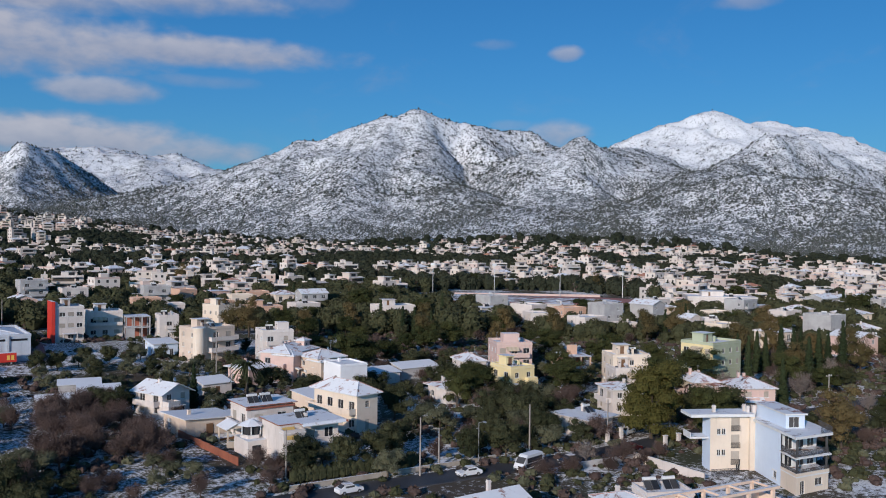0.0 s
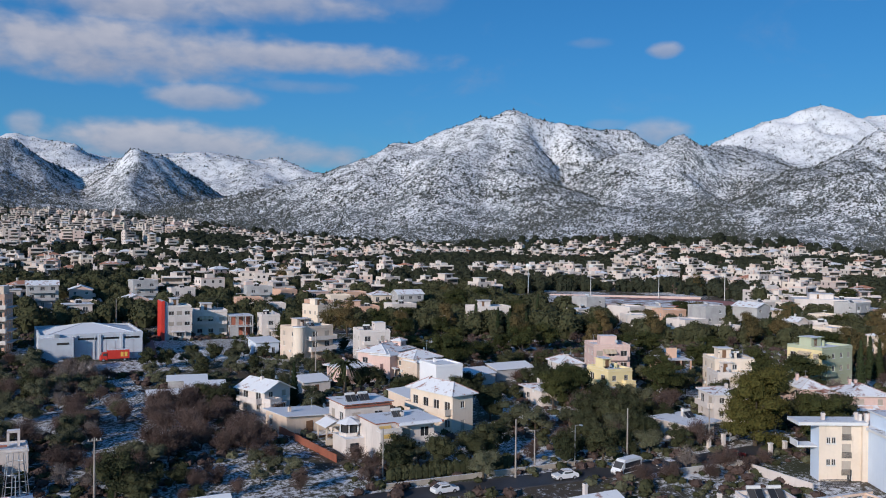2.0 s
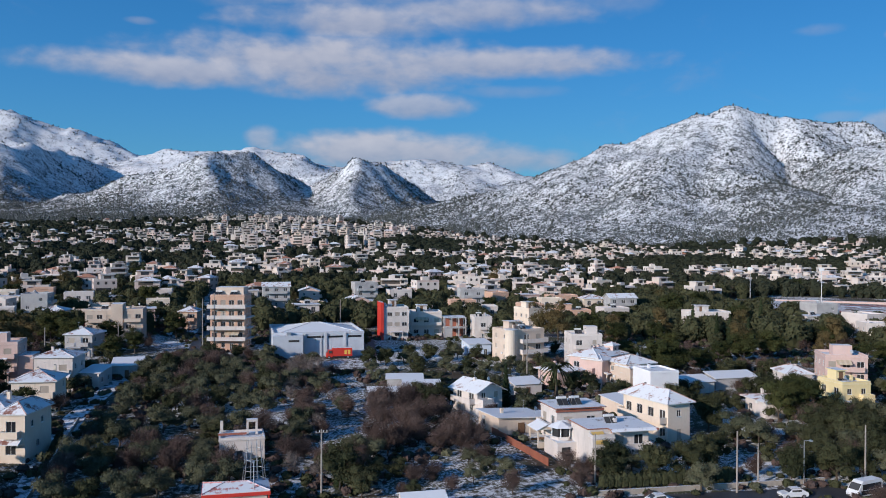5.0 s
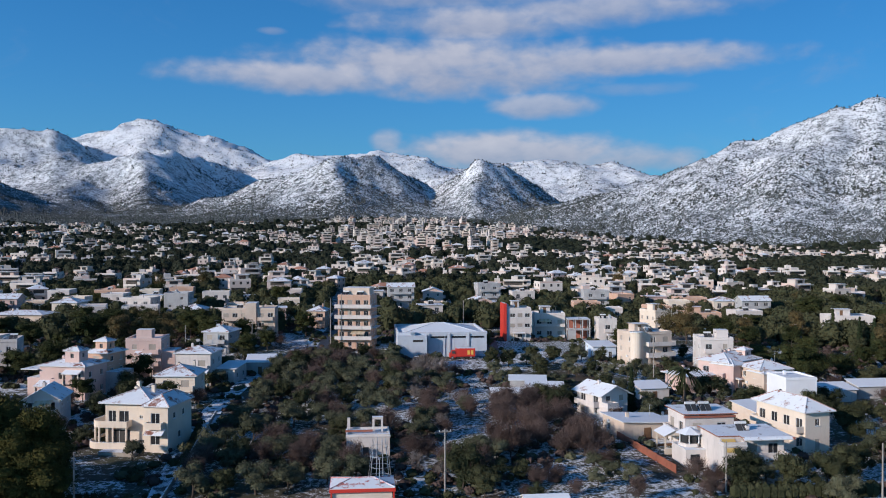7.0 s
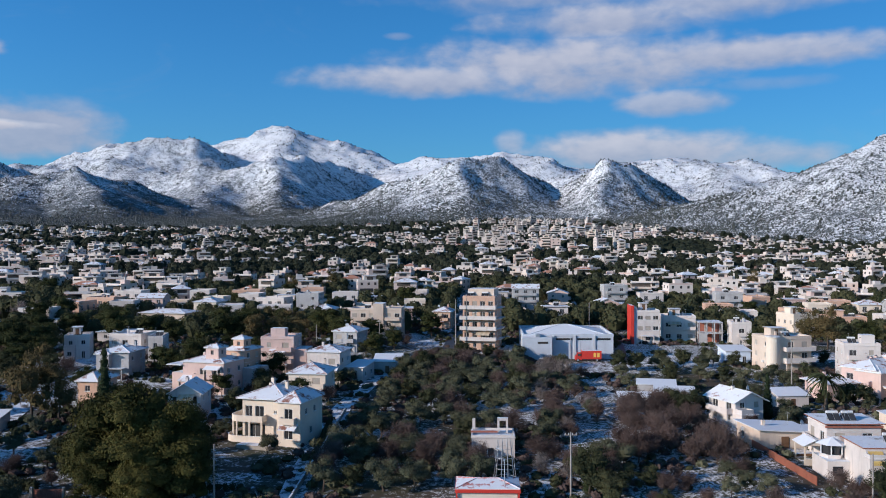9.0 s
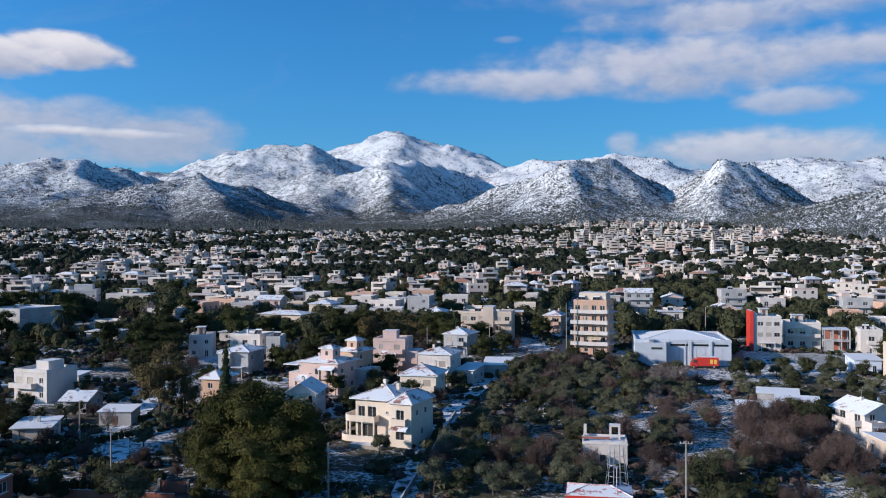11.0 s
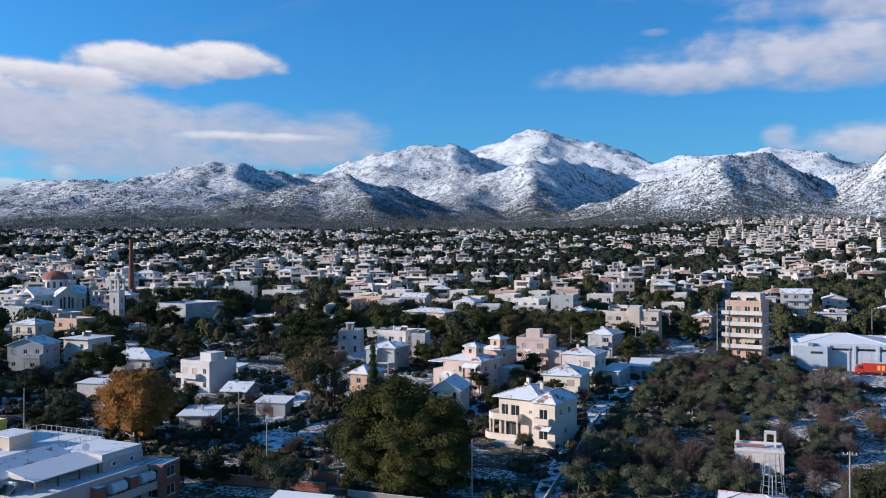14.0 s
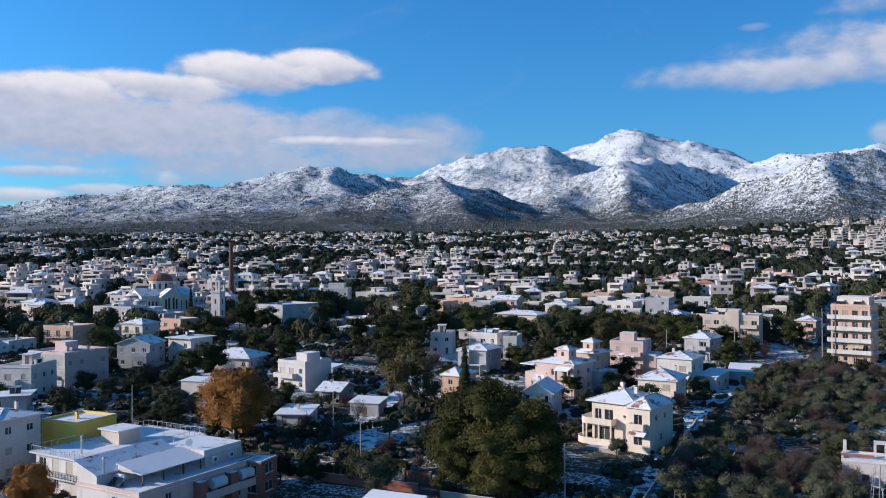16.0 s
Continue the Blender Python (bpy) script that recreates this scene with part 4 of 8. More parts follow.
    if panes and fittings:
        # aerial, cornice, wall unit and a stair hut where the roof is flat
        ax, ay = g.uniform(-a * 0.7, a * 0.7), g.uniform(-b * 0.5, b * 0.6)
        A = Build().tube((ax, ay, top - 0.5), (ax, ay, top + 2.4), 0.03, 0.02, 5, "metal")
        A.tube((ax - 0.5, ay, top + 2.2), (ax + 0.5, ay, top + 2.2), 0.02, 0.02, 4, "metal")
        A.tube((ax, ay - 0.6, top + 2.35), (ax, ay + 0.6, top + 2.35), 0.02, 0.02, 4, "metal")
        part("aerial", A, ob)
        for st in range(1, int(storeys)):
            zc = st * sh
            C = Build()
            for x0, y0, x1, y1 in ((-a - 0.05, -b - 0.05, a + 0.05, -b), (-a - 0.05, b, a + 0.05, b + 0.05), (-a - 0.05, -b, -a, b), (a, -b, a + 0.05, b)):
                C.box(x0, y0, zc - 0.16, x1, y1, zc - 0.02, wall, "slabsnow")
            part("string_course", C, ob)
        if wing and storeys > 1 and w > 5 and not any(t[0] == 0 for t in balconies):
            # a wing that stands forward, with its own roof and windows
            ww = w * g.uniform(0.36, 0.46)
            x0 = -a + 0.02 if g.random() < 0.5 else a - ww - 0.02
            fwd, hw = g.uniform(1.2, 2.0), H - (g.uniform(0.0, 0.9) if roof == "hip" else sh)
            y0, y1 = -b - fwd, (b * 0.1 if roof == "hip" else -b - 0.004)
            V = Build()
            slots = [(ww / 2 - 0.6, ww / 2 + 0.6, st * sh + 0.95, st * sh + 2.2) for st in range(int(hw // sh + 0.3)) if st * sh + 2.3 < hw]
            for p, q, hs in (((x0, y0), (x0 + ww, y0), slots), ((x0 + ww, y0), (x0 + ww, y1), []), ((x0 + ww, y1), (x0, y1), []), ((x0, y1), (x0, y0), [])):
                facade(V, p, q, -base - 1.0, hw, hs, (paint or {}).get(0, wall))
            wo = part("wing", V, ob)
            for u0, u1, v0, v1 in slots:
                fm, pm, sm = window_meshes(1.2, 1.25)
                o = part("window", fm, ob, "", pose(x0 + ww / 2, y0 + 0.12, v0))
                part("pane", pm, o)
            if roof == "hip":
                part("wing_roof", hip_roof(x0, y0, x0 + ww, y1, hw, min(1.5, ww * 0.25), 0.45, roofmat or "tilesnow"), ob)
            else:
                part("wing_roof", flat_roof(x0, y0, x0 + ww, y1, hw, wall, 0.8, 0, "flatsnow"), ob)
        u = g.uniform(-b * 0.6, b * 0.6)
        part("wall_unit", Build().box(-a - 0.35, u - 0.4, sh * 0.8, -a - 0.003, u + 0.4, sh * 0.8 + 0.55, "frame", "slabsnow"), ob)
        if roof == "flat" and not extra and w > 6 and g.random() < 0.8:
            hut = part("stair_hut", Build().box(-a * 0.5, b * 0.05, H + 0.22, a * 0.15, b * 0.75, H + 2.5, wall, "flatsnow").box(-a * 0.5 - 0.35, b * 0.05 - 0.6, H + 2.5, a * 0.15 + 0.35, b * 0.75 + 0.3, H + 2.66, wall, "flatsnow"), ob)
            part("hut_door", Build().box(-a * 0.3, b * 0.05 - 0.05, H + 0.3, -a * 0.3 + 0.95, b * 0.05 - 0.004, H + 2.2, "wood"), hut, "brown wooden door")
        if storeys > 1 and g.random() < 0.6:
            L = g.uniform(0.35, 0.6) * w
            x0 = g.uniform(-a, a - L)
            part("porch", Build().box(x0, -b - 2.2, 2.5, x0 + L, -b - 0.003, 2.68, wall, "flatsnow"), ob)
            for xx in (x0 + 0.15, x0 + L - 0.15):
                part("porch_post", Build().box(xx - 0.12, -b - 2.1, -1.0, xx + 0.12, -b - 1.86, 2.5, wall), ob)
    if panes and fittings:
        for side, st, f0, f1, deep, kind in balconies[:2]:
            if g.random() < 0.3:
                p, q = Vector((*cs[side], 0)), Vector((*cs[(side + 1) % 4], 0))
                run = (q - p).length
                u = (q - p) / run
                c0 = f0 + (f1 - f0) * g.uniform(0.0, 0.45)
                L = (f1 - f0) * run * g.uniform(0.35, 0.55)
                at = p + u * c0 * run
                W = Build()
                zt, out, n = 2.55, deep + 0.25, 6
                for i in range(n):
                    m = "cloth_a" if i % 2 else "cloth_b"
                    W.face([(L * i / n, -0.02, zt), (L * i / n, -out, zt - 0.75), (L * (i + 1) / n, -out, zt - 0.75), (L * (i + 1) / n, -0.02, zt)], m)
                    W.face([(L * i / n, -out, zt - 0.75), (L * i / n, -out, zt - 1.0), (L * (i + 1) / n, -out, zt - 1.0), (L * (i + 1) / n, -out, zt - 0.75)], m)
                    W.face([(L * i / n, -0.02, zt - 0.03), (L * (i + 1) / n, -0.02, zt - 0.03), (L * (i + 1) / n, -out + 0.02, zt - 0.78), (L * i / n, -out + 0.02, zt - 0.78)], m)
                part("awning", W, ob, "sun-faded striped awning", pose(at.x, at.y, st * sh, 0, 0, math.degrees(math.atan2(u.y, u.x))))
        if g.random() < 0.45:
            dx, dy = g.uniform(-a * 0.8, a * 0.8), -b * 0.4
            D = Build().tube((dx, dy, top - 0.5), (dx, dy, top + 0.9), 0.03, 0.03, 5, "metal")
            D.tube((dx, dy - 0.08, top + 0.95), (dx + 0.12, dy - 0.32, top + 1.05), 0.12, 0.45, 12, "frame")
            part("satellite_dish", D, ob)
    if heater and roof in ("flat", "slab"):
        solar_heater(ob, g.uniform(-a * 0.5, a * 0.5), g.uniform(-b * 0.3, b * 0.3), top)
    return ob


# ---- the town behind ----
def clear(x, y, rad):
    return all((x - a) ** 2 + (y - b) ** 2 > (rad + c) ** 2 for a, b, c in KEEP_OUT)


def town_houses():
    g = random.Random(11)
    walls = ["white", "white", "white", "cream", "cream", "beige", "pink", "grey", "salmon"]
    words = {"white": "white", "cream": "cream", "beige": "beige", "pink": "pale pink", "grey": "grey concrete", "salmon": "salmon"}
    protos = []
    for i in range(18):
        wall = walls[i % len(walls)]
        roof = ("flat", "flat", "slab", "flat", "hip", "flat", "slab", "gable")[i % 8]
        st = (2, 2, 1, 2, 2, 1, 2, 3, 2)[i % 9]
        words_roof = {"flat": "snowy flat roof", "slab": "overhanging snowy slab roof", "hip": "snowed tiled hip roof", "gable": "snowed tiled gable roof"}[roof]
        protos.append((wall, roof, st, g.uniform(8.5, 13), g.uniform(7.5, 10), f"{words[wall]} {('one', 'two', 'three', 'four')[st - 1]}-storey house with a {words_roof}"))
    made = {}
    spots, cells = [], {}
    tries = 0
    while tries < 42000:
        tries += 1
        az = g.uniform(-64, 60)
        edge = float(town_edge(az))
        r = math.sqrt(g.uniform(300 ** 2, edge ** 2))
        x, y = -math.sin(radians(az)) * r, math.cos(radians(az)) * r
        dense = 0.34 if r < 620 else 0.56
        # looser among the pines, tighter on the rise in the middle
        n = float(smooth_noise(np.float64(x / 55 + 5), np.float64(y / 55 + 9)))
        if n < (0.38 if az < -12 else 0.43) or not clear(x, y, 9):
            continue
        if (-9 < az < 5 and r > 850) or az > 22 or az < -12:
            dense = (0.50 if az > -30 else 0.68) if az < -12 else 0.80 if r < 700 else 0.62
        if g.random() > dense:
            continue
        gap = (15.5 if r < 700 else 17.0) - (1.4 if az > 22 or az < -12 else 0)
        i, j = int(x // 16), int(y // 16)
        if any((x - p[0]) ** 2 + (y - p[1]) ** 2 < gap * gap for a in (-1, 0, 1) for b in (-1, 0, 1) for p in cells.get((i + a, j + b), ())):
            continue
        spots.append((x, y, r, az))
        cells.setdefault((i, j), []).append((x, y))
    spots.sort(key=lambda p: p[2])
    for i, (x, y, r, az) in enumerate(spots[:115]):
        j = g.randrange(len(protos))
        wall, roof, st, w, d, label = protos[j]
        rot = g.choice((0, 90, 180, 270)) * 0 + g.gauss(2, 5) + (0 if g.random() < 0.7 else 90)
        m = pose(x, y, gz(x, y), 0, 0, rot)
        if j not in made:
            b = ((0, 1, 0.15, 0.85, 1.3, "wall" if j % 2 else "rail"),) if st > 1 else ()
            if st > 2:
                b = tuple((0, s, 0.1, 0.9, 1.3, "wall") for s in range(1, st))
            made[j] = house(x, y, rot, w, d, st, wall, roof, label, panes=False, seed=j, balconies=b, space=3.6, sides=(0, 1, 3), group="houses of the town", heater=j % 2 == 0)
        else:
            copy_thing(made[j], m)
    return spots


def far_town(spots):
    """All that lies past the nearest three hundred houses, as one mesh."""
    g = random.Random(12)
    B = Build()
    heights = terrain_z(np.array([p[0] for p in spots]), np.array([p[1] for p in spots])).tolist()
    for (x, y, r, az), z in zip(spots, heights):
        tall = (-9 < az < 5 and r > 850)
        st = g.choice((2, 3, 3, 4, 5)) if tall else g.choice((1, 2, 2, 2, 2, 3))
        w, d, h = g.uniform(6.5, 12) * (1.25 if az > 22 and r < 800 else 1.0), g.uniform(7, 10), st * 2.9
        rot = g.gauss(2, 14)
        c, s = math.cos(radians(rot)), math.sin(radians(rot))
        n0 = len(B.v)
        kind = g.random()
        B.box(-w / 2, -d / 2, -2, w / 2, d / 2, h, "farwall", "flatsnow" if g.random() < 0.7 else "farterrace")
        if kind < 0.45:
            # a set-back upper storey with its terrace
            e = g.choice((-1, 1)) * w * 0.12
            B.box(e - w * 0.30, -d * 0.16, h, e + w * 0.30, d * 0.42, h + 2.7, "farwall", "flatsnow")
            B.box(e - w * 0.34, -d * 0.30, h + 2.6, e + w * 0.34, d * 0.46, h + 2.78, "farwall", "slabsnow")
            B.box(e - w * 0.16, -d * 0.16 - 0.03, h + 0.2, e + w * 0.16, -d * 0.16, h + 2.1, "glass")
        elif kind < 0.62:
            k, o, rz = min(w, d) / 2 * 0.9, 0.5, 1.7
            p = [(-w / 2 - o, -d / 2 - o, h), (w / 2 + o, -d / 2 - o, h), (w / 2 + o, d / 2 + o, h), (-w / 2 - o, d / 2 + o, h), (-w / 2 + k, 0, h + rz), (w / 2 - k, 0, h + rz)]
            B.solid(p, [(0, 1, 5, 4), (1, 2, 5), (2, 3, 4, 5), (3, 0, 4)], g.choice(("tilesnow", "tilesnow", "fartile")))
        else:
            B.box(-w * 0.12, d * 0.02, h, w * 0.18, d * 0.36, h + 2.3, "farwall", "flatsnow")
        if r < 1000:
            if kind > 0.62 or kind < 0.45:
                for q in ((-w / 2, -d / 2, w / 2, -d / 2 + 0.2), (-w / 2, -d / 2 + 0.2, -w / 2 + 0.2, d / 2), (w / 2 - 0.2, -d / 2 + 0.2, w / 2, d / 2)):
                    B.box(q[0], q[1], h, q[2], q[3], h + 0.8, "farwall", "slabsnow")
            u = g.uniform(-0.3, 0.3) * w
            B.box(u, d * 0.2, h, u + 0.7, d * 0.2 + 0.7, h + g.uniform(2.2, 3.8), "farwall", "slabsnow")
            if g.random() < 0.4:
                # a lower wing
                e = g.choice((-1, 1))
                x0, x1 = sorted((e * w / 2, e * (w / 2 + g.uniform(2.5, 4.5))))
                B.box(x0, -d * 0.35, -2, x1, d * 0.3, h - 2.9 if st > 1 else 2.4, "farwall", "flatsnow")
        for f in range(st):
            zb = f * 3.0
            if f and g.random() < 0.8:
                u0, u1 = -w * g.uniform(0.25, 0.5), w * g.uniform(0.25, 0.5)
                out = g.uniform(1.3, 2.2)
                B.box(u0, -d / 2 - out, zb - 0.15, u1, -d / 2, zb + 0.05, "farwall", "slabsnow")
                B.box(u0, -d / 2 - out, zb + 0.05, u1, -d / 2 - out + 0.15, zb + 0.85, "farwall", "slabsnow")
                # flat dark sheet on the wall: the shade of a balcony recess, painted
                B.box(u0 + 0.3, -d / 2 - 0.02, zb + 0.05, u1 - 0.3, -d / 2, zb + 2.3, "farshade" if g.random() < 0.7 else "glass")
                if f == st - 1:
                    B.box(u0 - 0.2, -d / 2 - out - 0.2, zb + 2.7, u1 + 0.2, -d / 2, zb + 2.9, "farwall", "slabsnow")
            else:
                nn = max(1, int(w / 3.2))
                for i in range(nn):
                    u = -w / 2 + w * (i + 0.5) / nn + g.uniform(-0.4, 0.4)
                    B.box(u - 0.55, -d / 2 - 0.03, zb + 0.9, u + 0.55, -d / 2, zb + 2.2, "glass")
            for i in range(int(d / 3.4)):
                v = -d / 2 + d * (i + 0.5) / int(d / 3.4)
                for e in (-1, 1):
                    B.box(e * w / 2 - 0.03, v - 0.55, zb + 0.9, e * w / 2 + 0.03, v + 0.55, zb + 2.2, "glass")
        for i in range(n0, len(B.v)):
            a, b, q = B.v[i]
            B.v[i] = (x + a * c - b * s, y + a * s + b * c, z + q)
    single("distant_houses", B, "distant white and cream houses with snowy roofs", "houses", kind="stuff")


def far_wall_paint(k, p):
    r = k.add("NewGeometry").outputs["Random Per Island"]
    ramp = k.add("ValToRGB")
    e = ramp.color_ramp.elements
    e[0].position, e[0].color = 0.0, (0.63, 0.54, 0.48, 1)
    e[1].position, e[1].color = 1.0, (0.62, 0.47, 0.38, 1)
    for pos, col in ((0.35, (0.68, 0.61, 0.555, 1)), (0.55, (0.62, 0.51, 0.41, 1)), (0.72, (0.44, 0.41, 0.39, 1)), (0.86, (0.61, 0.44, 0.385, 1))):
        el = e.new(pos)
        el.color = col
    k.link(r, ramp.inputs[0])
    n = k.noise(p, 0.5, 4.0)
    return k.mix(k.math("MULTIPLY", n, 0.4), ramp.outputs[0], (0.45, 0.42, 0.39)), n


M["fartile"] = snowed("far_clay_tiles", (0.40, 0.17, 0.10), (0.52, 0.26, 0.17), 0.35, 0.25)
M["farterrace"] = snowed("far_terrace_tiles", (0.34, 0.27, 0.23), (0.46, 0.38, 0.33), 0.5, 0.3)
# dark colour in place of the shade behind far balconies
M["farshade"] = worn("painted_recess_shade", (0.05, 0.045, 0.04), (0.12, 0.10, 0.085), 3.0, 0.5)
M["farwall"] = material("far_house_render", far_wall_paint, 0.85, 0.1)


def rooted(places):
    """The same places with the ground's height filled in."""
    P = np.array(places, float)
    P[:, 2] = terrain_z(P[:, 0], P[:, 1]) - 0.4
    return P


def clump_cloud(name, places, mat, label, category, leaves=14, seed=3, blade=1.0, small=False, core_size=1.0):
    """Far trees or scrub: for every (x, y, z, radius, height) a rounded, lumpy crown, and ragged blades over it."""
    g = np.random.RandomState(seed)
    P = np.array(places, float)
    n = len(P)
    # rings (height, width) of a crown, or a low tuft for scrub
    rings, m = (((0.0, 1.0),), 5) if small else (((0.08, 0.62), (0.46, 1.0), (0.80, 0.66)), 6)
    k = len(rings)
    a = g.rand(n, 1, 1) * 6.283 + np.arange(m)[None, None, :] * 6.283 / m
    w = np.array([q[1] for q in rings])[None, :, None] * (0.72 + 0.56 * g.rand(n, k, m)) * core_size
    h = np.array([q[0] for q in rings])[None, :, None] + (0.0 if small else 0.16) * (g.rand(n, k, m) - 0.5)
    ring = np.stack([P[:, 0, None, None] + np.cos(a) * w * P[:, 3, None, None], P[:, 1, None, None] + np.sin(a) * w * P[:, 3, None, None], P[:, 2, None, None] + h * P[:, 4, None, None]], -1).reshape(n, k * m, 3)
    top = np.stack([P[:, 0] + 0.3 * (g.rand(n) - 0.5) * P[:, 3], P[:, 1] + 0.3 * (g.rand(n) - 0.5) * P[:, 3], P[:, 2] + P[:, 4] * (0.92 + 0.16 * g.rand(n)) * (0.25 + 0.75 * core_size)], -1)[:, None]
    core = np.concatenate([ring, top], 1).reshape(-1, 3)
    tri = []
    for j in range(k - 1):
        for i in range(m):
            p, q = j * m + i, j * m + (i + 1) % m
            tri += [(p, q, q + m), (p, q + m, p + m)]
    tri += [((k - 1) * m + i, (k - 1) * m + (i + 1) % m, k * m) for i in range(m)]
    vs, fs = [core], [((np.arange(n) * (k * m + 1))[:, None, None] + np.array(tri)[None]).reshape(-1, 3)]
    if leaves:
        d = g.normal(size=(n, leaves, 3))
        d /= np.linalg.norm(d, axis=-1, keepdims=True)
        d[..., 2] = np.abs(d[..., 2]) * 1.2 - 0.35
        p = np.stack([P[:, 0:1] + d[..., 0] * P[:, 3:4] * (0.75 + 0.3 * g.rand(n, leaves)), P[:, 1:2] + d[..., 1] * P[:, 3:4] * (0.75 + 0.3 * g.rand(n, leaves)), P[:, 2:3] + P[:, 4:5] * (0.5 + 0.45 * d[..., 2])], -1)
        u = g.normal(size=p.shape)
        u /= np.linalg.norm(u, axis=-1, keepdims=True)
        v = np.cross(u, d)
        size = P[:, 3][:, None, None] * (0.30 + 0.35 * g.rand(n, leaves, 1)) * blade
        t = np.stack([p - u * size, p + v * size * 1.3, p + u * size * 0.9], 2).reshape(-1, 3)
        off = len(core)
        vs.append(t)
        fs.append((off + np.arange(n * leaves * 3)).reshape(-1, 3))
    V, F = np.concatenate(vs), np.concatenate(fs)
    me = bpy.data.meshes.new(name)
    me.from_pydata(V.tolist(), [], F.tolist())
    me.materials.append(M[mat])
    me.update()
    single(name, me, label, category, kind="stuff")


def town_trees(spots):
    g = random.Random(21)
    grid = {}
    for p in spots:
        grid.setdefault((int(p[0] // 20), int(p[1] // 20)), []).append(p)
    dark, mixed, bare, close, middle = [], [], [], [], []
    near = 0
    tries = 0
    while tries < 46000:
        tries += 1
        az = g.uniform(-64, 60)
        r = math.sqrt(g.uniform(300 ** 2, (float(town_edge(az)) + 60) ** 2))
        x, y = -math.sin(radians(az)) * r, math.cos(radians(az)) * r
        if r > float(town_edge(az)) - 40 and g.random() < 0.72:
            continue
        if not clear(x, y, 3):
            continue
        i, j = int(x // 20), int(y // 20)
        if any((x - p[0]) ** 2 + (y - p[1]) ** 2 < 7.2 ** 2 for a in (-1, 0, 1) for b in (-1, 0, 1) for p in grid.get((i + a, j + b), ())):
            continue
        n = float(smooth_noise(np.float64(x / 55 + 5), np.float64(y / 55 + 9)))
        z = 0.0
        s = g.uniform(0.75, 1.4) * (1.2 if n < 0.43 else 0.95)
        k = g.random()
        if g.random() < ((0.36 if r < 800 else 0.2) if az > 22 else (0.08 if az > -30 else 0.2) if az < -12 else 0.05):
            continue
        if r < 520 and near < 90:
            near += 1
            tree("pine" if k < 0.42 else "evergreen" if k < 0.72 else "cypress" if k < 0.80 else "bare" if k < 0.92 else "rust", x, y, s * 0.95)
        elif r < 480:
            close.append((x, y, z, 3.3 * s, 6.4 * s))
        elif k < 0.80 and r < 760:
            middle.append((x, y, z, 3.3 * s, 6.6 * s))
        elif k < 0.62:
            dark.append((x, y, z, 4.1 * s, 7.2 * s))
        elif k < 0.85:
            mixed.append((x, y, z, 3.0 * s, 4.6 * s))
        else:
            bare.append((x, y, z, 2.2 * s, 4.5 * s))
    clump_cloud("garden_trees", rooted(close), "evergreen", "dark evergreen trees between the houses", "trees", 260, 6, 0.27, False, 0.66)
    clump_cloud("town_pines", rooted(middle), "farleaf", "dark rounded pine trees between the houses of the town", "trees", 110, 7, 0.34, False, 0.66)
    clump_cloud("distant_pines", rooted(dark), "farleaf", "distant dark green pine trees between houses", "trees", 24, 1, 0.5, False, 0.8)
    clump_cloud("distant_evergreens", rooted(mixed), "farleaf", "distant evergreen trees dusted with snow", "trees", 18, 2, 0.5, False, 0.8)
    clump_cloud("distant_bare_trees", rooted(bare), "twig", "distant leafless brown trees", "trees", 24, 3, 0.6, False, 0.6)


def mountain_scrub():
    """Scattered pines and low scrub on the slopes, denser towards the foot and on the flanks turned from the sun."""
    for name, seed, n, far, lo, hi, label in (("mountain_scrub", 31, 900000, 2450, 1.1, 2.0, "low evergreen scrub under snow on the lower slopes"),
                                              ("mountain_pines", 32, 330000, 4000, 2.2, 3.7, "dark pines scattered over the snowy mountains")):
        g = np.random.RandomState(seed)
        az = g.uniform(-64, 62, n)
        r = np.sqrt(g.uniform(800 ** 2, far ** 2, n))
        x, y = -np.sin(np.radians(az)) * r, np.cos(np.radians(az)) * r
        ok = r > town_edge(az) + 10
        x, y, r, az = x[ok], y[ok], r[ok], az[ok]
        z = terrain_z(x, y)
        up = z - plain_z(x, y)
        # how far the slope turns from the sun
        sx, sy = sun_way.x, sun_way.y
        turn = np.clip((z - terrain_z(x + sx * 14, y + sy * 14)) / 14.0, -0.8, 0.8)
        patch = smooth_noise(x / 120, y / 120) * 0.55 + smooth_noise(x / 36, y / 36 + 30) * 0.45
        low = np.exp(-np.maximum(up, 0) / 75.0)
        if name == "mountain_scrub":
            p = (0.10 + 1.0 * low) * np.clip((patch - 0.2) * 2.0, 0.25, 1.0)
        else:
            p = (0.05 + 0.20 * low + 0.55 * np.clip(-turn, 0, 0.5)) * np.clip((patch - 0.32) * 3.2, 0.12, 1.2) * np.where(r > 2500, 1.15, 1.0)
            p = p * np.where((az < -44) & (r > 2500), 0.4, 1.0)
        keep = g.rand(len(x)) < p
        x, y, z, r = x[keep], y[keep], z[keep], r[keep]
        s = lo + (hi - lo) * g.rand(len(x)) ** 2
        clump_cloud(name, np.stack([x, y, z - 0.3, s, s * (1.35 if lo < 2 else 1.7)], 1), "bush", label, "scrub" if lo < 2 else "trees", 0, seed, 1.0, True)

# ---- houses near the camera ----

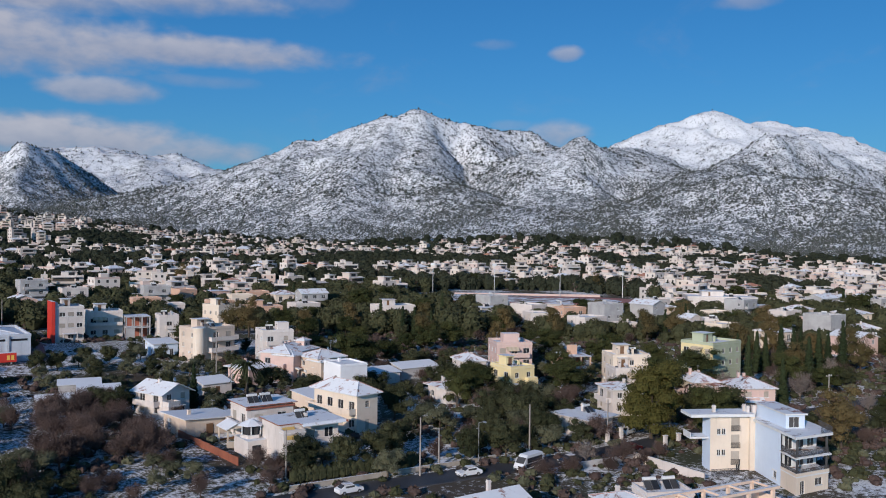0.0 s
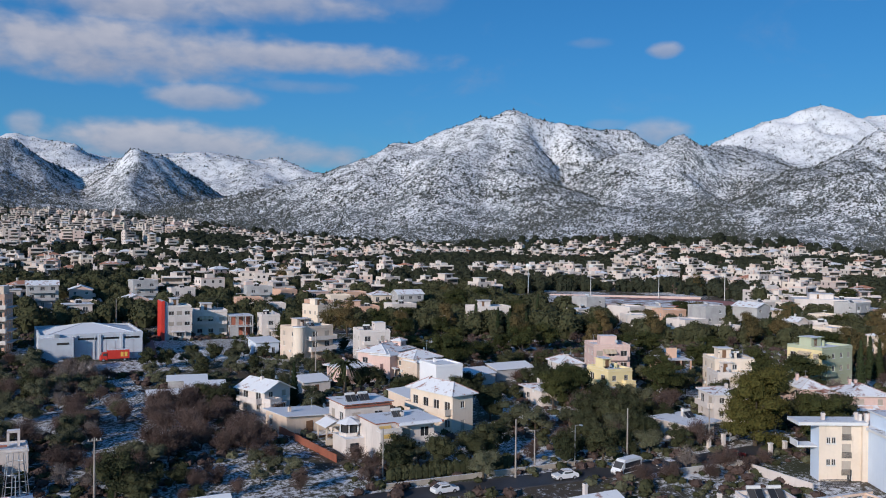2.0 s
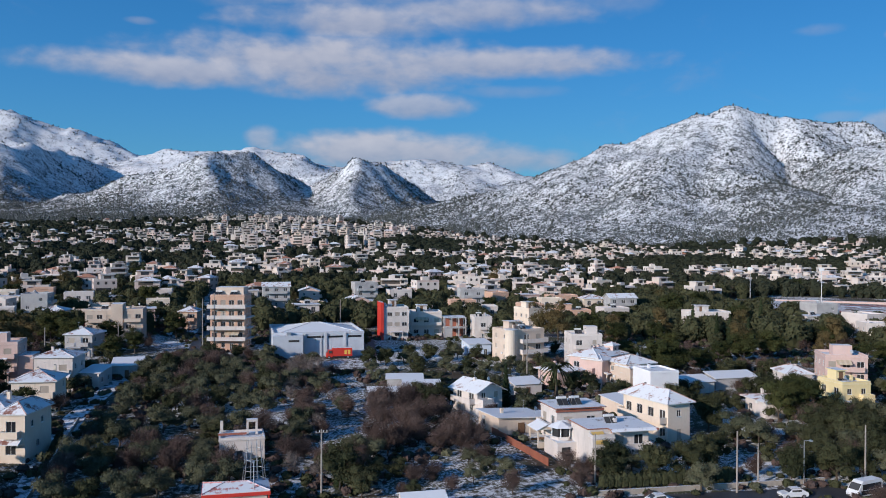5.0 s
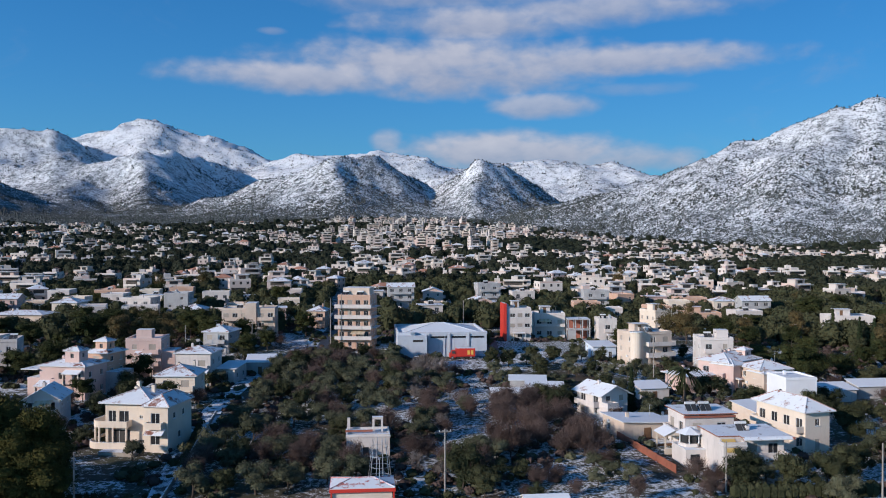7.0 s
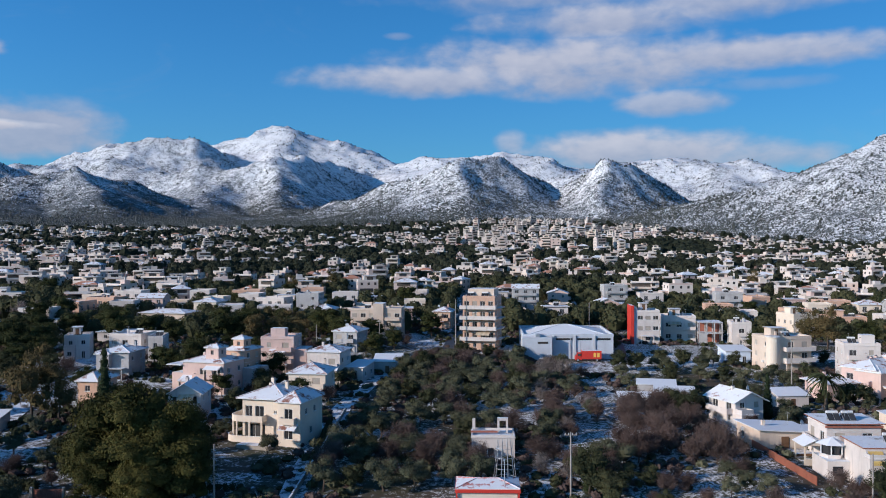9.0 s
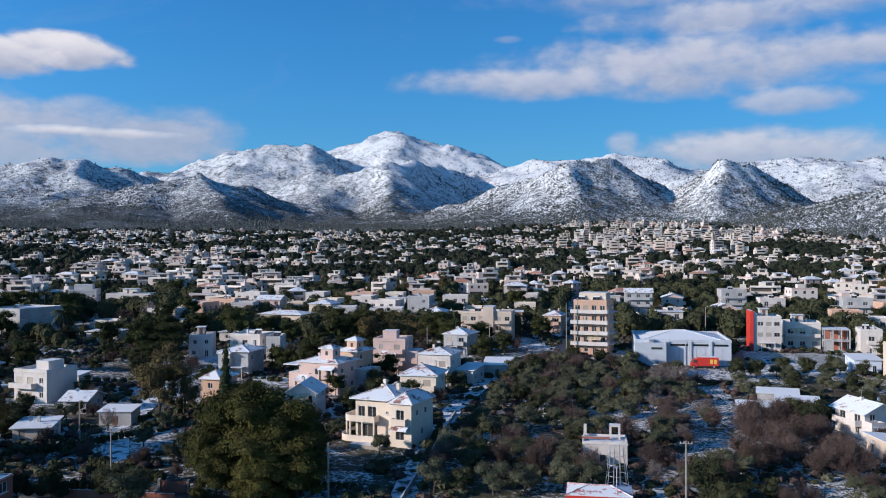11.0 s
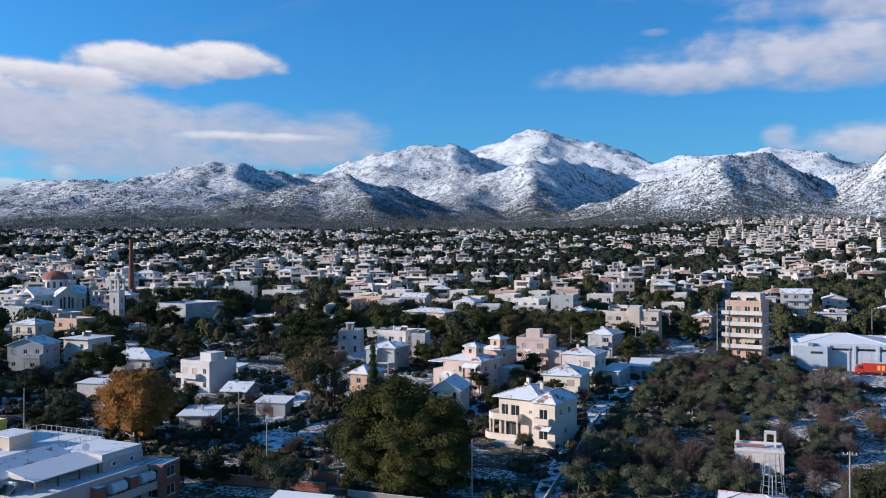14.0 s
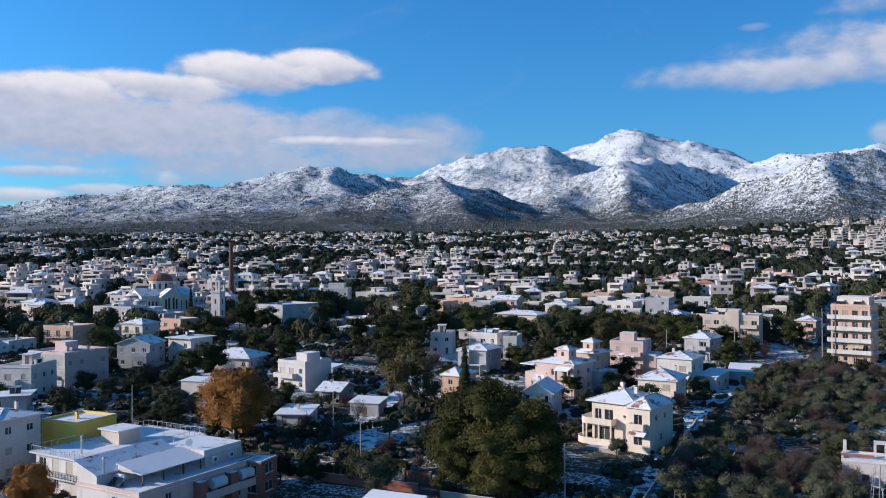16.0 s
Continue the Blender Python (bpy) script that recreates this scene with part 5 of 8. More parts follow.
house(182.9, 159.1, 7, 12.8, 10.0, 3, "green", "flat", "pale green and yellow three-storey house with balconies", sh=3.17, paint={3: "paleyellow"}, balconies=((3, 1, 0.1, 0.9, 1.3, "wall"), (3, 2, 0.1, 0.9, 1.3, "wall"), (0, 1, 0.05, 0.35, 1.0, "wall")), chimneys=2)
house(154.1, 137.8, -22, 6.0, 8.8, 2, "pink", "hip", "pink two-storey house with a snowed hip roof", sh=2.75, roofmat="tile", chimneys=2, balconies=((3, 1, 0.1, 0.9, 1.2, "wall"),))
house(158.6, 127.3, -26, 8.3, 9.1, 2, "pink", "hip", "pink two-storey house with a snow-dusted hip roof", sh=2.75, roofmat="tile", chimneys=2, rise=1.9, balconies=((3, 1, 0.1, 0.9, 1.2, "wall"), (0, 1, 0.1, 0.5, 1.2, "wall")))
house(150.8, 158.0, -24, 9.6, 8.7, 3, "cream", "flat", "cream three-storey house with a flat roof", sh=2.83, chimneys=2)
house(147.3, 154.2, -25, 7.8, 8.0, 2, "white", "flat", "white two-storey house with roof terrace", sh=3.00, balconies=((0, 1, 0.1, 0.8, 1.4, "wall"),))
house(131.6, 139.9, -18, 6.6, 8.0, 2, "white", "hip", "white two-storey house with low snowed roof", sh=2.75, rise=0.9, balconies=((3, 1, 0.1, 0.9, 1.2, "wall"),))
house(123.7, 168.9, -1, 6.8, 8.9, 2, "paleyellow", "flat", "pale yellow two-storey house with a flat roof", sh=3.00, chimneys=2, balconies=((3, 1, 0.15, 0.75, 1.2, "wall"),))
house(134.6, 185.0, -21, 9.5, 10.0, 3, "pink", "flat", "dusky pink three-storey house with a flat roof", sh=3.00, extra=(("stair_tower", -2.2, -1.5, 9.0, 2.2, 1.6, 11.6, "pink", "flatsnow"),), balconies=((0, 1, 0.1, 0.9, 1.2, "wall"), (0, 2, 0.1, 0.9, 1.2, "wall")))
house(123.1, 187.3, -11, 6.0, 8.8, 2, "white", "hip", "white house with a snowed hip roof", sh=2.5, balconies=((0, 1, 0.1, 0.9, 1.2, "wall"),))
house(105.8, 166.9, 0, 9.5, 8.0, 1, "white", "hip", "low white bungalow with a thickly snowed roof", sh=3.40, rise=0.9, over=0.9, win=(1.4, 1.3))
house(112.5, 129.2, 7, 7.3, 8.0, 1, "white", "slab", "low white bungalow with an overhanging snowy slab", sh=3.60, over=1.3, win=(1.4, 1.4))
house(86.0, 184.0, 3, 7.0, 8.6, 2, "cleanwhite", "flat", "plain white cubic house with few windows", wing=False, fittings=False, sh=3.5, parapet=0.35, skip=0.8, doors=False, chimneys=1, heater=False, win=(0.8, 1.0))
house(73.1, 156.2, 15, 5.3, 13.3, 2, "cream", "hip", "cream two-storey villa with balconies and snowed hip roof", sh=3.5, rise=2.0, over=0.8, balconies=((3, 1, 0.02, 0.98, 1.7, "wall"), (3, 0, 0.1, 0.95, 1.4, "wall")), win=(1.0, 1.3), skip=0.0, chimneys=1, wing=False, fittings=False, shutters=0.15)
house(56.8, 139.8, 3, 10.8, 7.9, 2, "white", "flat", "white two-storey house with a red-edged snowy roof", sh=3.1, parapet=0.0, skip=0.0, wing=False, fittings=False, balconies=((0, 1, 0.36, 1.0, 1.5, "wall"),), heater=True, chimneys=1, shutters=0.1, blind=(3,))
house(54.9, 154.0, 4, 9.1, 7.9, 2, "white", "flat", "white two-storey house with roof-top solar panels", sh=3.1, wing=False, skip=0.0, parapet=0.2, chimneys=1, balconies=((3, 1, 0.1, 0.9, 1.3, "wall"), (0, 1, 0.1, 0.9, 1.2, "wall")), extra=(("roof_edge", -4.8, -4.25, 6.2, 4.8, -3.95, 6.6, "brick", "tile"),))
house(45.9, 162.7, 12, 10.6, 8.9, 1, "beige", "shed", "beige bungalow under a snowed sheet-metal roof", sh=2.9, rise=0.7, over=0.6, along="y", chimneys=1)
house(42.6, 178.9, 24, 6.6, 8.6, 2, "white", "gable", "white gabled house with a snow-covered roof", sh=2.6, rise=1.6, over=0.9, along="y", chimneys=1, balconies=((3, 1, 0.1, 0.9, 1.4, "wall"),))
house(81.9, 209.1, 36, 13.7, 8.5, 2, "pink", "hip", "pale pink two-storey house with snowed hip roof", sh=3.4, rise=1.8, balconies=((3, 1, 0.1, 0.9, 1.3, "wall"),), chimneys=2)
house(87.2, 200.5, 13, 8.5, 8.1, 2, "beige", "hip", "beige two-storey house with snowed hip roof", sh=3.1, rise=1.8, chimneys=1)
house(70.7, 206.2, 20, 8.0, 8.0, 1, "pink", "hip", "low pink house with a snowed hip roof", sh=3.8, rise=1.3, over=0.9)
house(84.1, 226.4, -6, 8.5, 8.8, 3, "white", "flat", "off-white three-storey house with stair tower", sh=3.17, extra=(("stair_tower", 0.5, -1.8, 9.5, 3.6, 1.6, 12.0, "white", "flatsnow"),), balconies=((0, 1, 0.1, 0.6, 1.2, "wall"), (0, 2, 0.1, 0.6, 1.2, "wall")))
house(59.7, 252.6, 3, 6.8, 8.7, 1, "paleblue", "shed", "low pale blue workshop with snowed sheet roof", sh=3.6, rise=0.6, chimneys=0)
house(51.4, 296.2, -3, 10.7, 9.7, 2, "white", "flat", "white two-storey house with long balconies", sh=3.8, balconies=((0, 0, 0.02, 0.98, 1.3, "wall"), (0, 1, 0.02, 0.98, 1.3, "wall")))
house(69.1, 285.2, -3, 6.0, 8.6, 2, "white", "flat", "white two-storey house with small balconies", sh=3.6, balconies=((0, 1, 0.3, 0.95, 1.2, "wall"),), chimneys=2)
house(94.6, 309.1, 18, 9.7, 10.0, 2, "cream", "flat", "cream two-storey house with balconies", sh=3.8, balconies=((0, 1, 0.3, 0.95, 1.2, "wall"),))
house(-29.8, 314.3, -6, 6.2, 8.7, 2, "salmon", "hip", "salmon house with a red tiled roof", sh=3.00, roofmat="tile", balconies=((0, 1, 0.1, 0.9, 1.2, "wall"),))
house(-49.9, 287.4, 2, 17.1, 10.3, 3, "beige", "flat", "beige three-storey apartment house with stair tower", sh=3.17, wing=False, balconies=tuple((0, s, a, b, 1.3, "wall") for s in (1, 2) for a, b in ((0.03, 0.42), (0.68, 0.97))), extra=(("stair_tower", -0.9, -5.9, -1.0, 2.6, 2.0, 11.8, "beige", "flatsnow"),), space=2.6)
house(-53.7, 259.9, -10, 7.7, 9.2, 2, "grey", "hip", "grey two-storey house with snowed hip roof", sh=3.00, rise=1.5, balconies=((0, 1, 0.1, 0.9, 1.2, "wall"),))
house(-64.6, 222.3, 2, 8.7, 9.1, 3, "pink", "flat", "pink three-storey house with a small roof turret", sh=3.00, extra=(("roof_turret", -2.4, -2.0, 9.0, 1.4, 1.4, 11.6, "pink", "flatsnow"),), balconies=((0, 1, 0.5, 0.95, 1.2, "wall"), (0, 2, 0.5, 0.95, 1.2, "wall")))
house(-69.5, 205.2, -16, 5.9, 7.1, 3, "salmon", "hip", "narrow salmon three-storey house with tiled roof", sh=2.85, roofmat="tile", rise=1.3, balconies=((0, 1, 0.1, 0.9, 1.1, "wall"), (0, 2, 0.1, 0.9, 1.1, "wall")))
house(-73.9, 197.4, -12, 10.9, 9.1, 2, "pink", "hip", "dusky pink two-storey house with balconies", sh=3.5, rise=1.3, roofmat="tile", balconies=((0, 1, 0.3, 0.9, 1.2, "wall"),), chimneys=2)
house(-48.6, 191.6, 0, 8.4, 9.1, 2, "cream", "hip", "cream house with snow-dusted red hip roof", sh=3.00, rise=1.9, roofmat="tile", balconies=((0, 1, 0.35, 0.98, 1.4, "wall"),), chimneys=2)
house(-49.4, 212.4, -5, 8.5, 9.1, 2, "white", "hip", "white house with red tiles showing through snow", sh=3.75, rise=1.3, roofmat="tile", balconies=((0, 1, 0.5, 0.95, 1.2, "wall"),))
house(-41.8, 214.8, -10, 4.3, 8.2, 1, "white", "shed", "low outbuilding with snowed lean-to roof", sh=3.4, rise=0.7, chimneys=0)
house(-69.0, 170.7, 8, 6.5, 9.0, 2, "white", "gable", "white gabled house with roof terrace", sh=2.75, rise=1.9, along="y", balconies=((0, 1, 0.05, 0.95, 1.6, "wall"),), chimneys=2)
house(-125.0, 98.9, 3, 8.4, 8.4, 3, "yellow", "flat", "bright yellow three-storey house with snowed roof terrace", sh=2.55, wing=False, skip=0.55, parapet=0.4, win=(0.8, 1.1), heater=False, chimneys=1, doors=False, fittings=False)
house(-130.6, 88.2, 0, 9.6, 7.6, 3, "white", "hip", "white three-storey house with a low snowed roof", sh=3.3, rise=1.0, win=(1.2, 1.2), skip=0.3)
house(-132.9, 171.4, -8, 9.6, 9.0, 2, "white", "flat", "white two-storey house with stepped terraces", sh=3.25, blind=(1,), balconies=((0, 1, 0.0, 0.7, 1.6, "wall"),), extra=(("penthouse", -0.6, -2.2, 6.5, 3.0, 2.4, 8.9, "white", "flatsnow"),))
house(-92.1, 176.7, -2, 4.5, 8.1, 2, "salmon", "hip", "orange-brown house with a snowed hip roof", sh=3.00, rise=1.6)
house(-117.5, 163.5, 10, 5.0, 8.0, 1, "grey", "gable", "low house with a thick white snow roof", sh=2.8, rise=1.3, over=0.8, chimneys=0)
house(-110.7, 140.2, 21, 6.5, 7.0, 1, "white", "shed", "low outbuilding under a snowed sheet roof", sh=2.6, rise=0.6, over=0.5, chimneys=1)
house(-192.8, 149.4, 1, 13.9, 13.5, 2, "pink", "flat", "pink two-storey house with pink roof terraces", sh=3.7, paint={0: "grey"}, roofmat="terrace", extra=(("stair_tower", -4.0, -1.0, 7.4, 0.0, 3.0, 10.0, "pink", "flatsnow"),), chimneys=2)
house(-193.5, 174.1, 19, 10.0, 8.8, 2, "grey", "gable", "grey two-storey gabled house", sh=3.4, rise=1.7, along="y")
house(-187.0, 186.8, 2, 8.7, 9.0, 2, "white", "slab", "white two-storey house with overhanging roof", sh=3.6, over=0.9, balconies=((1, 1, 0.2, 0.95, 1.2, "rail"),))
house(-168.4, 186.0, 11, 13.5, 10.0, 1, "white", "hip", "low house under a broad snowy hip roof", sh=3.2, rise=2.2, over=1.0)
house(-217.7, 269.7, -9, 16.5, 19.5, 2, "grey", "flat", "large plain grey concrete block", wing=False, sh=4.0, skip=0.75, chimneys=0, win=(1.6, 0.8))
house(-248.5, 347.1, 22, 12.2, 8.8, 2, "white", "flat", "white two-storey house with rows of windows", sh=3.8, skip=0.0, space=2.2, extra=(("penthouse", -4.0, -2.5, 7.6, 4.0, 2.5, 10.6, "white", "flatsnow"),))
house(-222.0, 345.0, 8, 20.6, 10.8, 2, "white", "flat", "long white two-storey block with shaded balconies", sh=3.4, skip=0.0, balconies=((0, 1, 0.02, 0.98, 1.4, "wall"),))
house(-183.9, 131.5, 20, 7.9, 9.9, 2, "white", "flat", "white two-storey house with curved balcony", sh=3.6, balconies=((0, 1, 0.05, 0.6, 1.5, "wall"),))
house(-128.9, 236.7, 21, 6.7, 8.9, 2, "white", "flat", "small white two-storey house", sh=3.00, chimneys=0)
house(-113.6, 238.9, -4, 9.9, 9.0, 2, "white", "flat", "white two-storey house with flat snowy roof", sh=3.25, balconies=((0, 1, 0.1, 0.6, 1.2, "wall"),))
house(-103.4, 211.4, -1, 7.8, 9.1, 2, "grey", "hip", "grey two-storey house with snowed hip roof", sh=3.25, rise=1.2, over=0.8)
house(-136.8, 318.8, -7, 18.3, 10.2, 1, "beige", "hip", "long low beige house with a snowed roof", sh=3.6, rise=1.2, over=0.9)
house(330.1, 282.8, -41, 31.9, 24.0, 2, "white", "flat", "long white industrial building with a snowy flat roof", sh=3.00, wing=False, skip=0.3, chimneys=0, win=(1.8, 0.9))
house(158.0, 295.2, -10, 15.4, 9.8, 2, "white", "flat", "white two-storey building with strip windows", sh=3.50, wing=False, skip=0.0, space=2.2, win=(1.9, 1.2), chimneys=0, doors=False)
house(248.5, 227.0, 3, 5.8, 6.4, 2, "white", "gable", "white house with a snowed gable roof", sh=3.00, rise=1.4, along="y")
house(249.5, 217.7, -38, 4.8, 7.7, 2, "white", "flat", "small plain white house", sh=3.00, wing=False)
house(266.8, 265.5, -12, 19.5, 8.9, 2, "beige", "hip", "long beige house with a snowed roof", sh=2.75, rise=1.2, balconies=((0, 1, 0.1, 0.9, 1.3, "wall"),))
house(114.8, 325.3, -7, 15.9, 8.9, 2, "salmon", "flat", "orange-red low block with a roof terrace", sh=2.50, wing=False, roofmat="terrace", chimneys=1)
house(273.7, 206.8, -34, 7.8, 8.8, 1, "white", "hip", "low white house with a broad snowed roof", sh=4.00, rise=1.5, over=0.9)
house(286.5, 180.3, -37, 6.4, 8.9, 2, "white", "hip", "white house with a snowed hip roof among cypresses", sh=2.50, rise=1.3, over=0.7, balconies=((0, 1, 0.1, 0.9, 1.3, "wall"),))
house(270.4, 168.7, -30, 6.8, 8.8, 1, "white", "hip", "low white bungalow with a snowed hip roof", sh=3.60, rise=1.4, over=0.9)
house(-162.1, 111.8, 45, 7.0, 6.4, 2, "grey", "slab", "grey two-storey house with overhanging roof slab", sh=3.00, over=0.8, balconies=((1, 1, 0.1, 0.9, 1.3, "rail"),))
house(-275.1, 237.3, 9, 18.3, 10.0, 2, "white", "flat", "white two-storey house with flat roof near the church", sh=3.50, skip=0.0, space=2.4, wing=False)
house(-264.3, 242.0, 0, 28.0, 11.7, 1, "white", "flat", "low white house with a long roof terrace", sh=4.6, chimneys=2)
house(-103.5, 233.3, 13, 4.0, 8.9, 2, "white", "flat", "white two-storey house among trees", sh=3.4)

# ---- larger buildings of their own kind ----
def thing(name, label, category, x, y, rot=0.0, z=None, keep=0.0, group=""):
    ob = new(name)
    ob.matrix_basis = pose(x, y, gz(x, y) if z is None else z, 0, 0, rot)
    if keep:
        KEEP_OUT.append((x, y, keep))
    return tagged(ob, label, category, group)


def clad(ob, a, b, z0, z1, holes, mat, fill="pane", name="wall"):
    """A wall of its own with a window in every opening."""
    V = Build()
    facade(V, a, b, z0, z1, holes, mat)
    wall = part(name, V, ob)
    u = (Vector((*b, 0)) - Vector((*a, 0))).normalized()
    for u0, u1, v0, v1 in holes:
        fm, pm, sm = window_meshes(u1 - u0, v1 - v0)
        at = Vector((*a, 0)) + u * (u0 + u1) / 2 + Vector((-u.y, u.x, 0)) * 0.12
        o = part("window", fm, ob, "", pose(at.x, at.y, v0, 0, 0, math.degrees(math.atan2(u.y, u.x))))
        part("shutter" if fill == "shutter" else "pane", sm if fill == "shutter" else pm, o)
    return wall


def slab(pts, z0, z1, mat, top):
    """A flat plate over a corner list that runs anticlockwise."""
    B = Build()
    n = len(pts)
    B.solid([(*p, z0) for p in pts] + [(*p, z1) for p in pts], [tuple(range(n - 1, -1, -1))] + [(i, (i + 1) % n, n + (i + 1) % n, n + i) for i in range(n)], mat)
    B.face([(*p, z1 + 0.004) for p in pts], top)
    return B


def wheel(parent, x, y, r, w=0.22):
    t = part("wheel", Build().tube((x, y - w / 2, r), (x, y + w / 2, r), r, r, 14, "rubber"), parent)
    part("rim", Build().tube((x, y - w / 2 - 0.01, r), (x, y + w / 2 + 0.01, r), r * 0.6, r * 0.6, 10, "metal"), t)


def prism(profile, half, mat, taper=1.0, z_taper=1.0):
    """A body from its side outline, drawn out to both sides and narrowed above the belt line."""
    B = Build()
    n = len(profile)
    lo, hi = min(z for _, z in profile), max(z for _, z in profile)
    k = lambda z: half * (1 - (1 - taper) * max(0.0, (z - lo) / (hi - lo) - 0.45) / 0.55)
    L = [(x, -k(z), z) for x, z in profile]
    R = [(x, k(z), z) for x, z in profile]
    B.solid(L + R, [tuple(range(n)), tuple(range(2 * n - 1, n - 1, -1))] + [(i, n + i, n + (i + 1) % n, (i + 1) % n) for i in range(n)], mat)
    return B


# cream and pale blue apartment house: a cream stair block, a long blue wing and angled balconies
apt = thing("apartment_house", "cream and pale blue apartment house with angled balconies", "apartment building", 115.2, 83.2, -25, keep=0.0)
KEEP_OUT.extend(((120.5, 90.0, 9.0), (117.0, 99.0, 9.0), (112.0, 84.0, 4.0)))
clad(apt, (-7.7, 14.0), (-0.9, 14.0), -1.5, 9.4, [(1.2, 1.9, 6.3, 7.35), (2.05, 2.75, 6.3, 7.35), (1.2, 1.9, 2.75, 3.8), (2.05, 2.75, 2.75, 3.8), (4.6, 5.4, 0.0, 2.1)], "cream")
for zz in (1.2, 4.0, 6.9):
    niche = part("stair_recess", Build().box(-4.0, 13.94, zz, -2.55, 13.996, zz + 2.3, "shutter"), apt)
    R = Build()
    rail(R, (-4.05, 13.82), (-2.5, 13.82), zz, 0.95, 0.16)
    part("window_rail", R, niche)
part("stair_pier", Build().box(-0.9, 13.4, -1.5, -0.02, 16.0, 9.4, "cream"), apt)
clad(apt, (-7.7, 17.2), (-7.7, 14.0), -1.5, 9.4, [], "paleblue")
clad(apt, (4.0, 17.2), (-7.7, 17.2), -1.5, 9.4, [(2.0, 3.2, 4.0, 5.2), (6.0, 7.2, 4.0, 5.2)], "paleblue")
clad(apt, (0.0, 14.0), (0.0, 4.8), -1.5, 8.7, [(6.7, 7.8, 0.9, 2.0)], "paleblue")
part("window_surround", Build().box(-0.08, 6.0, 0.62, -0.003, 7.5, 0.86, "frame").box(-0.08, 6.0, 2.04, -0.003, 7.5, 2.24, "frame"), apt)
clad(apt, (7.5, 7.4), (7.5, 17.2), -1.5, 8.7, [(2.0, 3.6, 3.1, 5.2), (5.5, 6.7, 3.9, 5.1), (2.0, 3.6, 6.0, 8.1)], "paleblue")
clad(apt, (7.5, 17.2), (4.0, 17.2), -1.5, 8.7, [], "paleblue")
clad(apt, (0.0, 4.8), (0.0, -0.0), -1.5, 2.7, [], "cream", name="base_wall")
clad(apt, (0.0, 0.0), (6.9, 2.8), -1.5, 2.7, [(0.9, 1.9, 0.0, 2.1), (4.3, 6.0, 1.0, 2.2)], "cream", name="base_wall")
clad(apt, (6.9, 2.8), (7.5, 7.4), -1.5, 2.7, [], "cream", name="base_wall")
for i, zz in enumerate((2.9, 5.8)):
    clad(apt, (0.2, 4.8), (7.5, 7.4), zz, 8.7 if i else 5.6, [(0.6, 2.3, zz + 0.08, zz + 2.25), (3.2, 4.9, zz + 0.08, zz + 2.25), (5.6, 7.2, zz + 0.08, zz + 2.25)], "frame", name="recessed_wall")
    e = 0.25 if i else 0.0
    bal = part("balcony", slab([(-e, -e), (7.0 + e, 2.7 - e * 0.6), (7.5, 7.38), (0.15, 4.78), (-e, 4.78)], zz - 0.22, zz + 0.02, "frame", "terrace"), apt)
    if i:
        part("edge_band", Build().tube((0.0, 0.0, zz + 0.04), (6.9, 2.75, zz + 0.04), 0.05, 0.05, 4, "frame"), bal)
    else:
        part("parapet", slab([(-0.06, -0.06), (7.0, 2.74), (6.95, 2.9), (0.06, 0.12), (0.06, 4.78), (-0.06, 4.78)], 2.925, 3.35, "cream", "slabsnow"), bal)
    R = Build()
    z1, h1 = (zz + 0.03, 0.95) if i else (3.36, 0.55)
    rail(R, (0.0, 0.06), (6.9, 2.85), z1, h1, 0.18)
    part("railing", R, bal, "dark metal railing")
    R = Build()
    rail(R, (0.0, 0.1), (0.0, 4.7), z1, h1, 0.18)
    part("railing", R, bal, "dark metal railing")
    for px, py in ((0.25, 0.3), (6.6, 2.95)):
        part("post", Build().box(px - 0.13, py - 0.13, zz + 0.025, px + 0.13, py + 0.13, zz + 2.66, "dark"), bal)
part("roof_slab", slab([(-0.45, -0.45), (7.4, 2.5), (8.0, 7.6), (8.0, 17.0), (-0.45, 17.0)], 8.7, 9.12, "frame", "flatsnow"), apt)
part("eaves_slab", slab([(-11.4, 13.2), (-0.2, 13.2), (-0.2, 17.8), (-11.4, 17.8)], 9.42, 9.95, "frame", "flatsnow"), apt, "broad projecting roof slab")
part("side_balcony", slab([(-11.0, 14.6), (-7.72, 14.6), (-7.72, 17.6), (-11.0, 17.6)], 5.55, 5.85, "frame", "slabsnow").box(-11.0, 14.6, 5.86, -10.88, 17.6, 6.6, "frame", "slabsnow"), apt)
clad(apt, (1.2, 15.5), (1.2, 5.6), 9.13, 11.3, [], "paleblue", name="penthouse_wall")
clad(apt, (1.2, 5.6), (4.4, 5.6), 9.13, 11.3, [(0.5, 2.3, 9.2, 11.0)], "paleblue", name="penthouse_wall")
clad(apt, (4.4, 5.6), (4.4, 15.5), 9.13, 11.3, [], "paleblue", name="penthouse_wall")
part("penthouse_roof", slab([(0.9, 5.2), (4.7, 5.2), (4.7, 15.6), (0.9, 15.6)], 11.3, 11.55, "frame", "tile"), apt, "reddish roof with patchy snow")
R = Build()
rail(R, (5.0, 1.8), (7.3, 2.6), 9.13, 0.9, 0.25)
rail(R, (7.3, 2.6), (7.9, 7.5), 9.13, 0.9, 0.25)
part("terrace_railing", R, apt, "dark metal railing")
for xx, yy in ((-6.6, 15.2), (-0.9, 14.6), (-0.9, 15.8), (0.4, 15.0)):
    C = Build()
    chimney(C, xx, yy, 9.6, 1.5, 0.26, "white")
    part("chimney", C, apt)
W = Build()
rail(W, (-9.0, 10.5), (-4.2, 11.0), -0.6, 2.0, 0.14)
part("fence", W, apt, "dark grey railing fence")

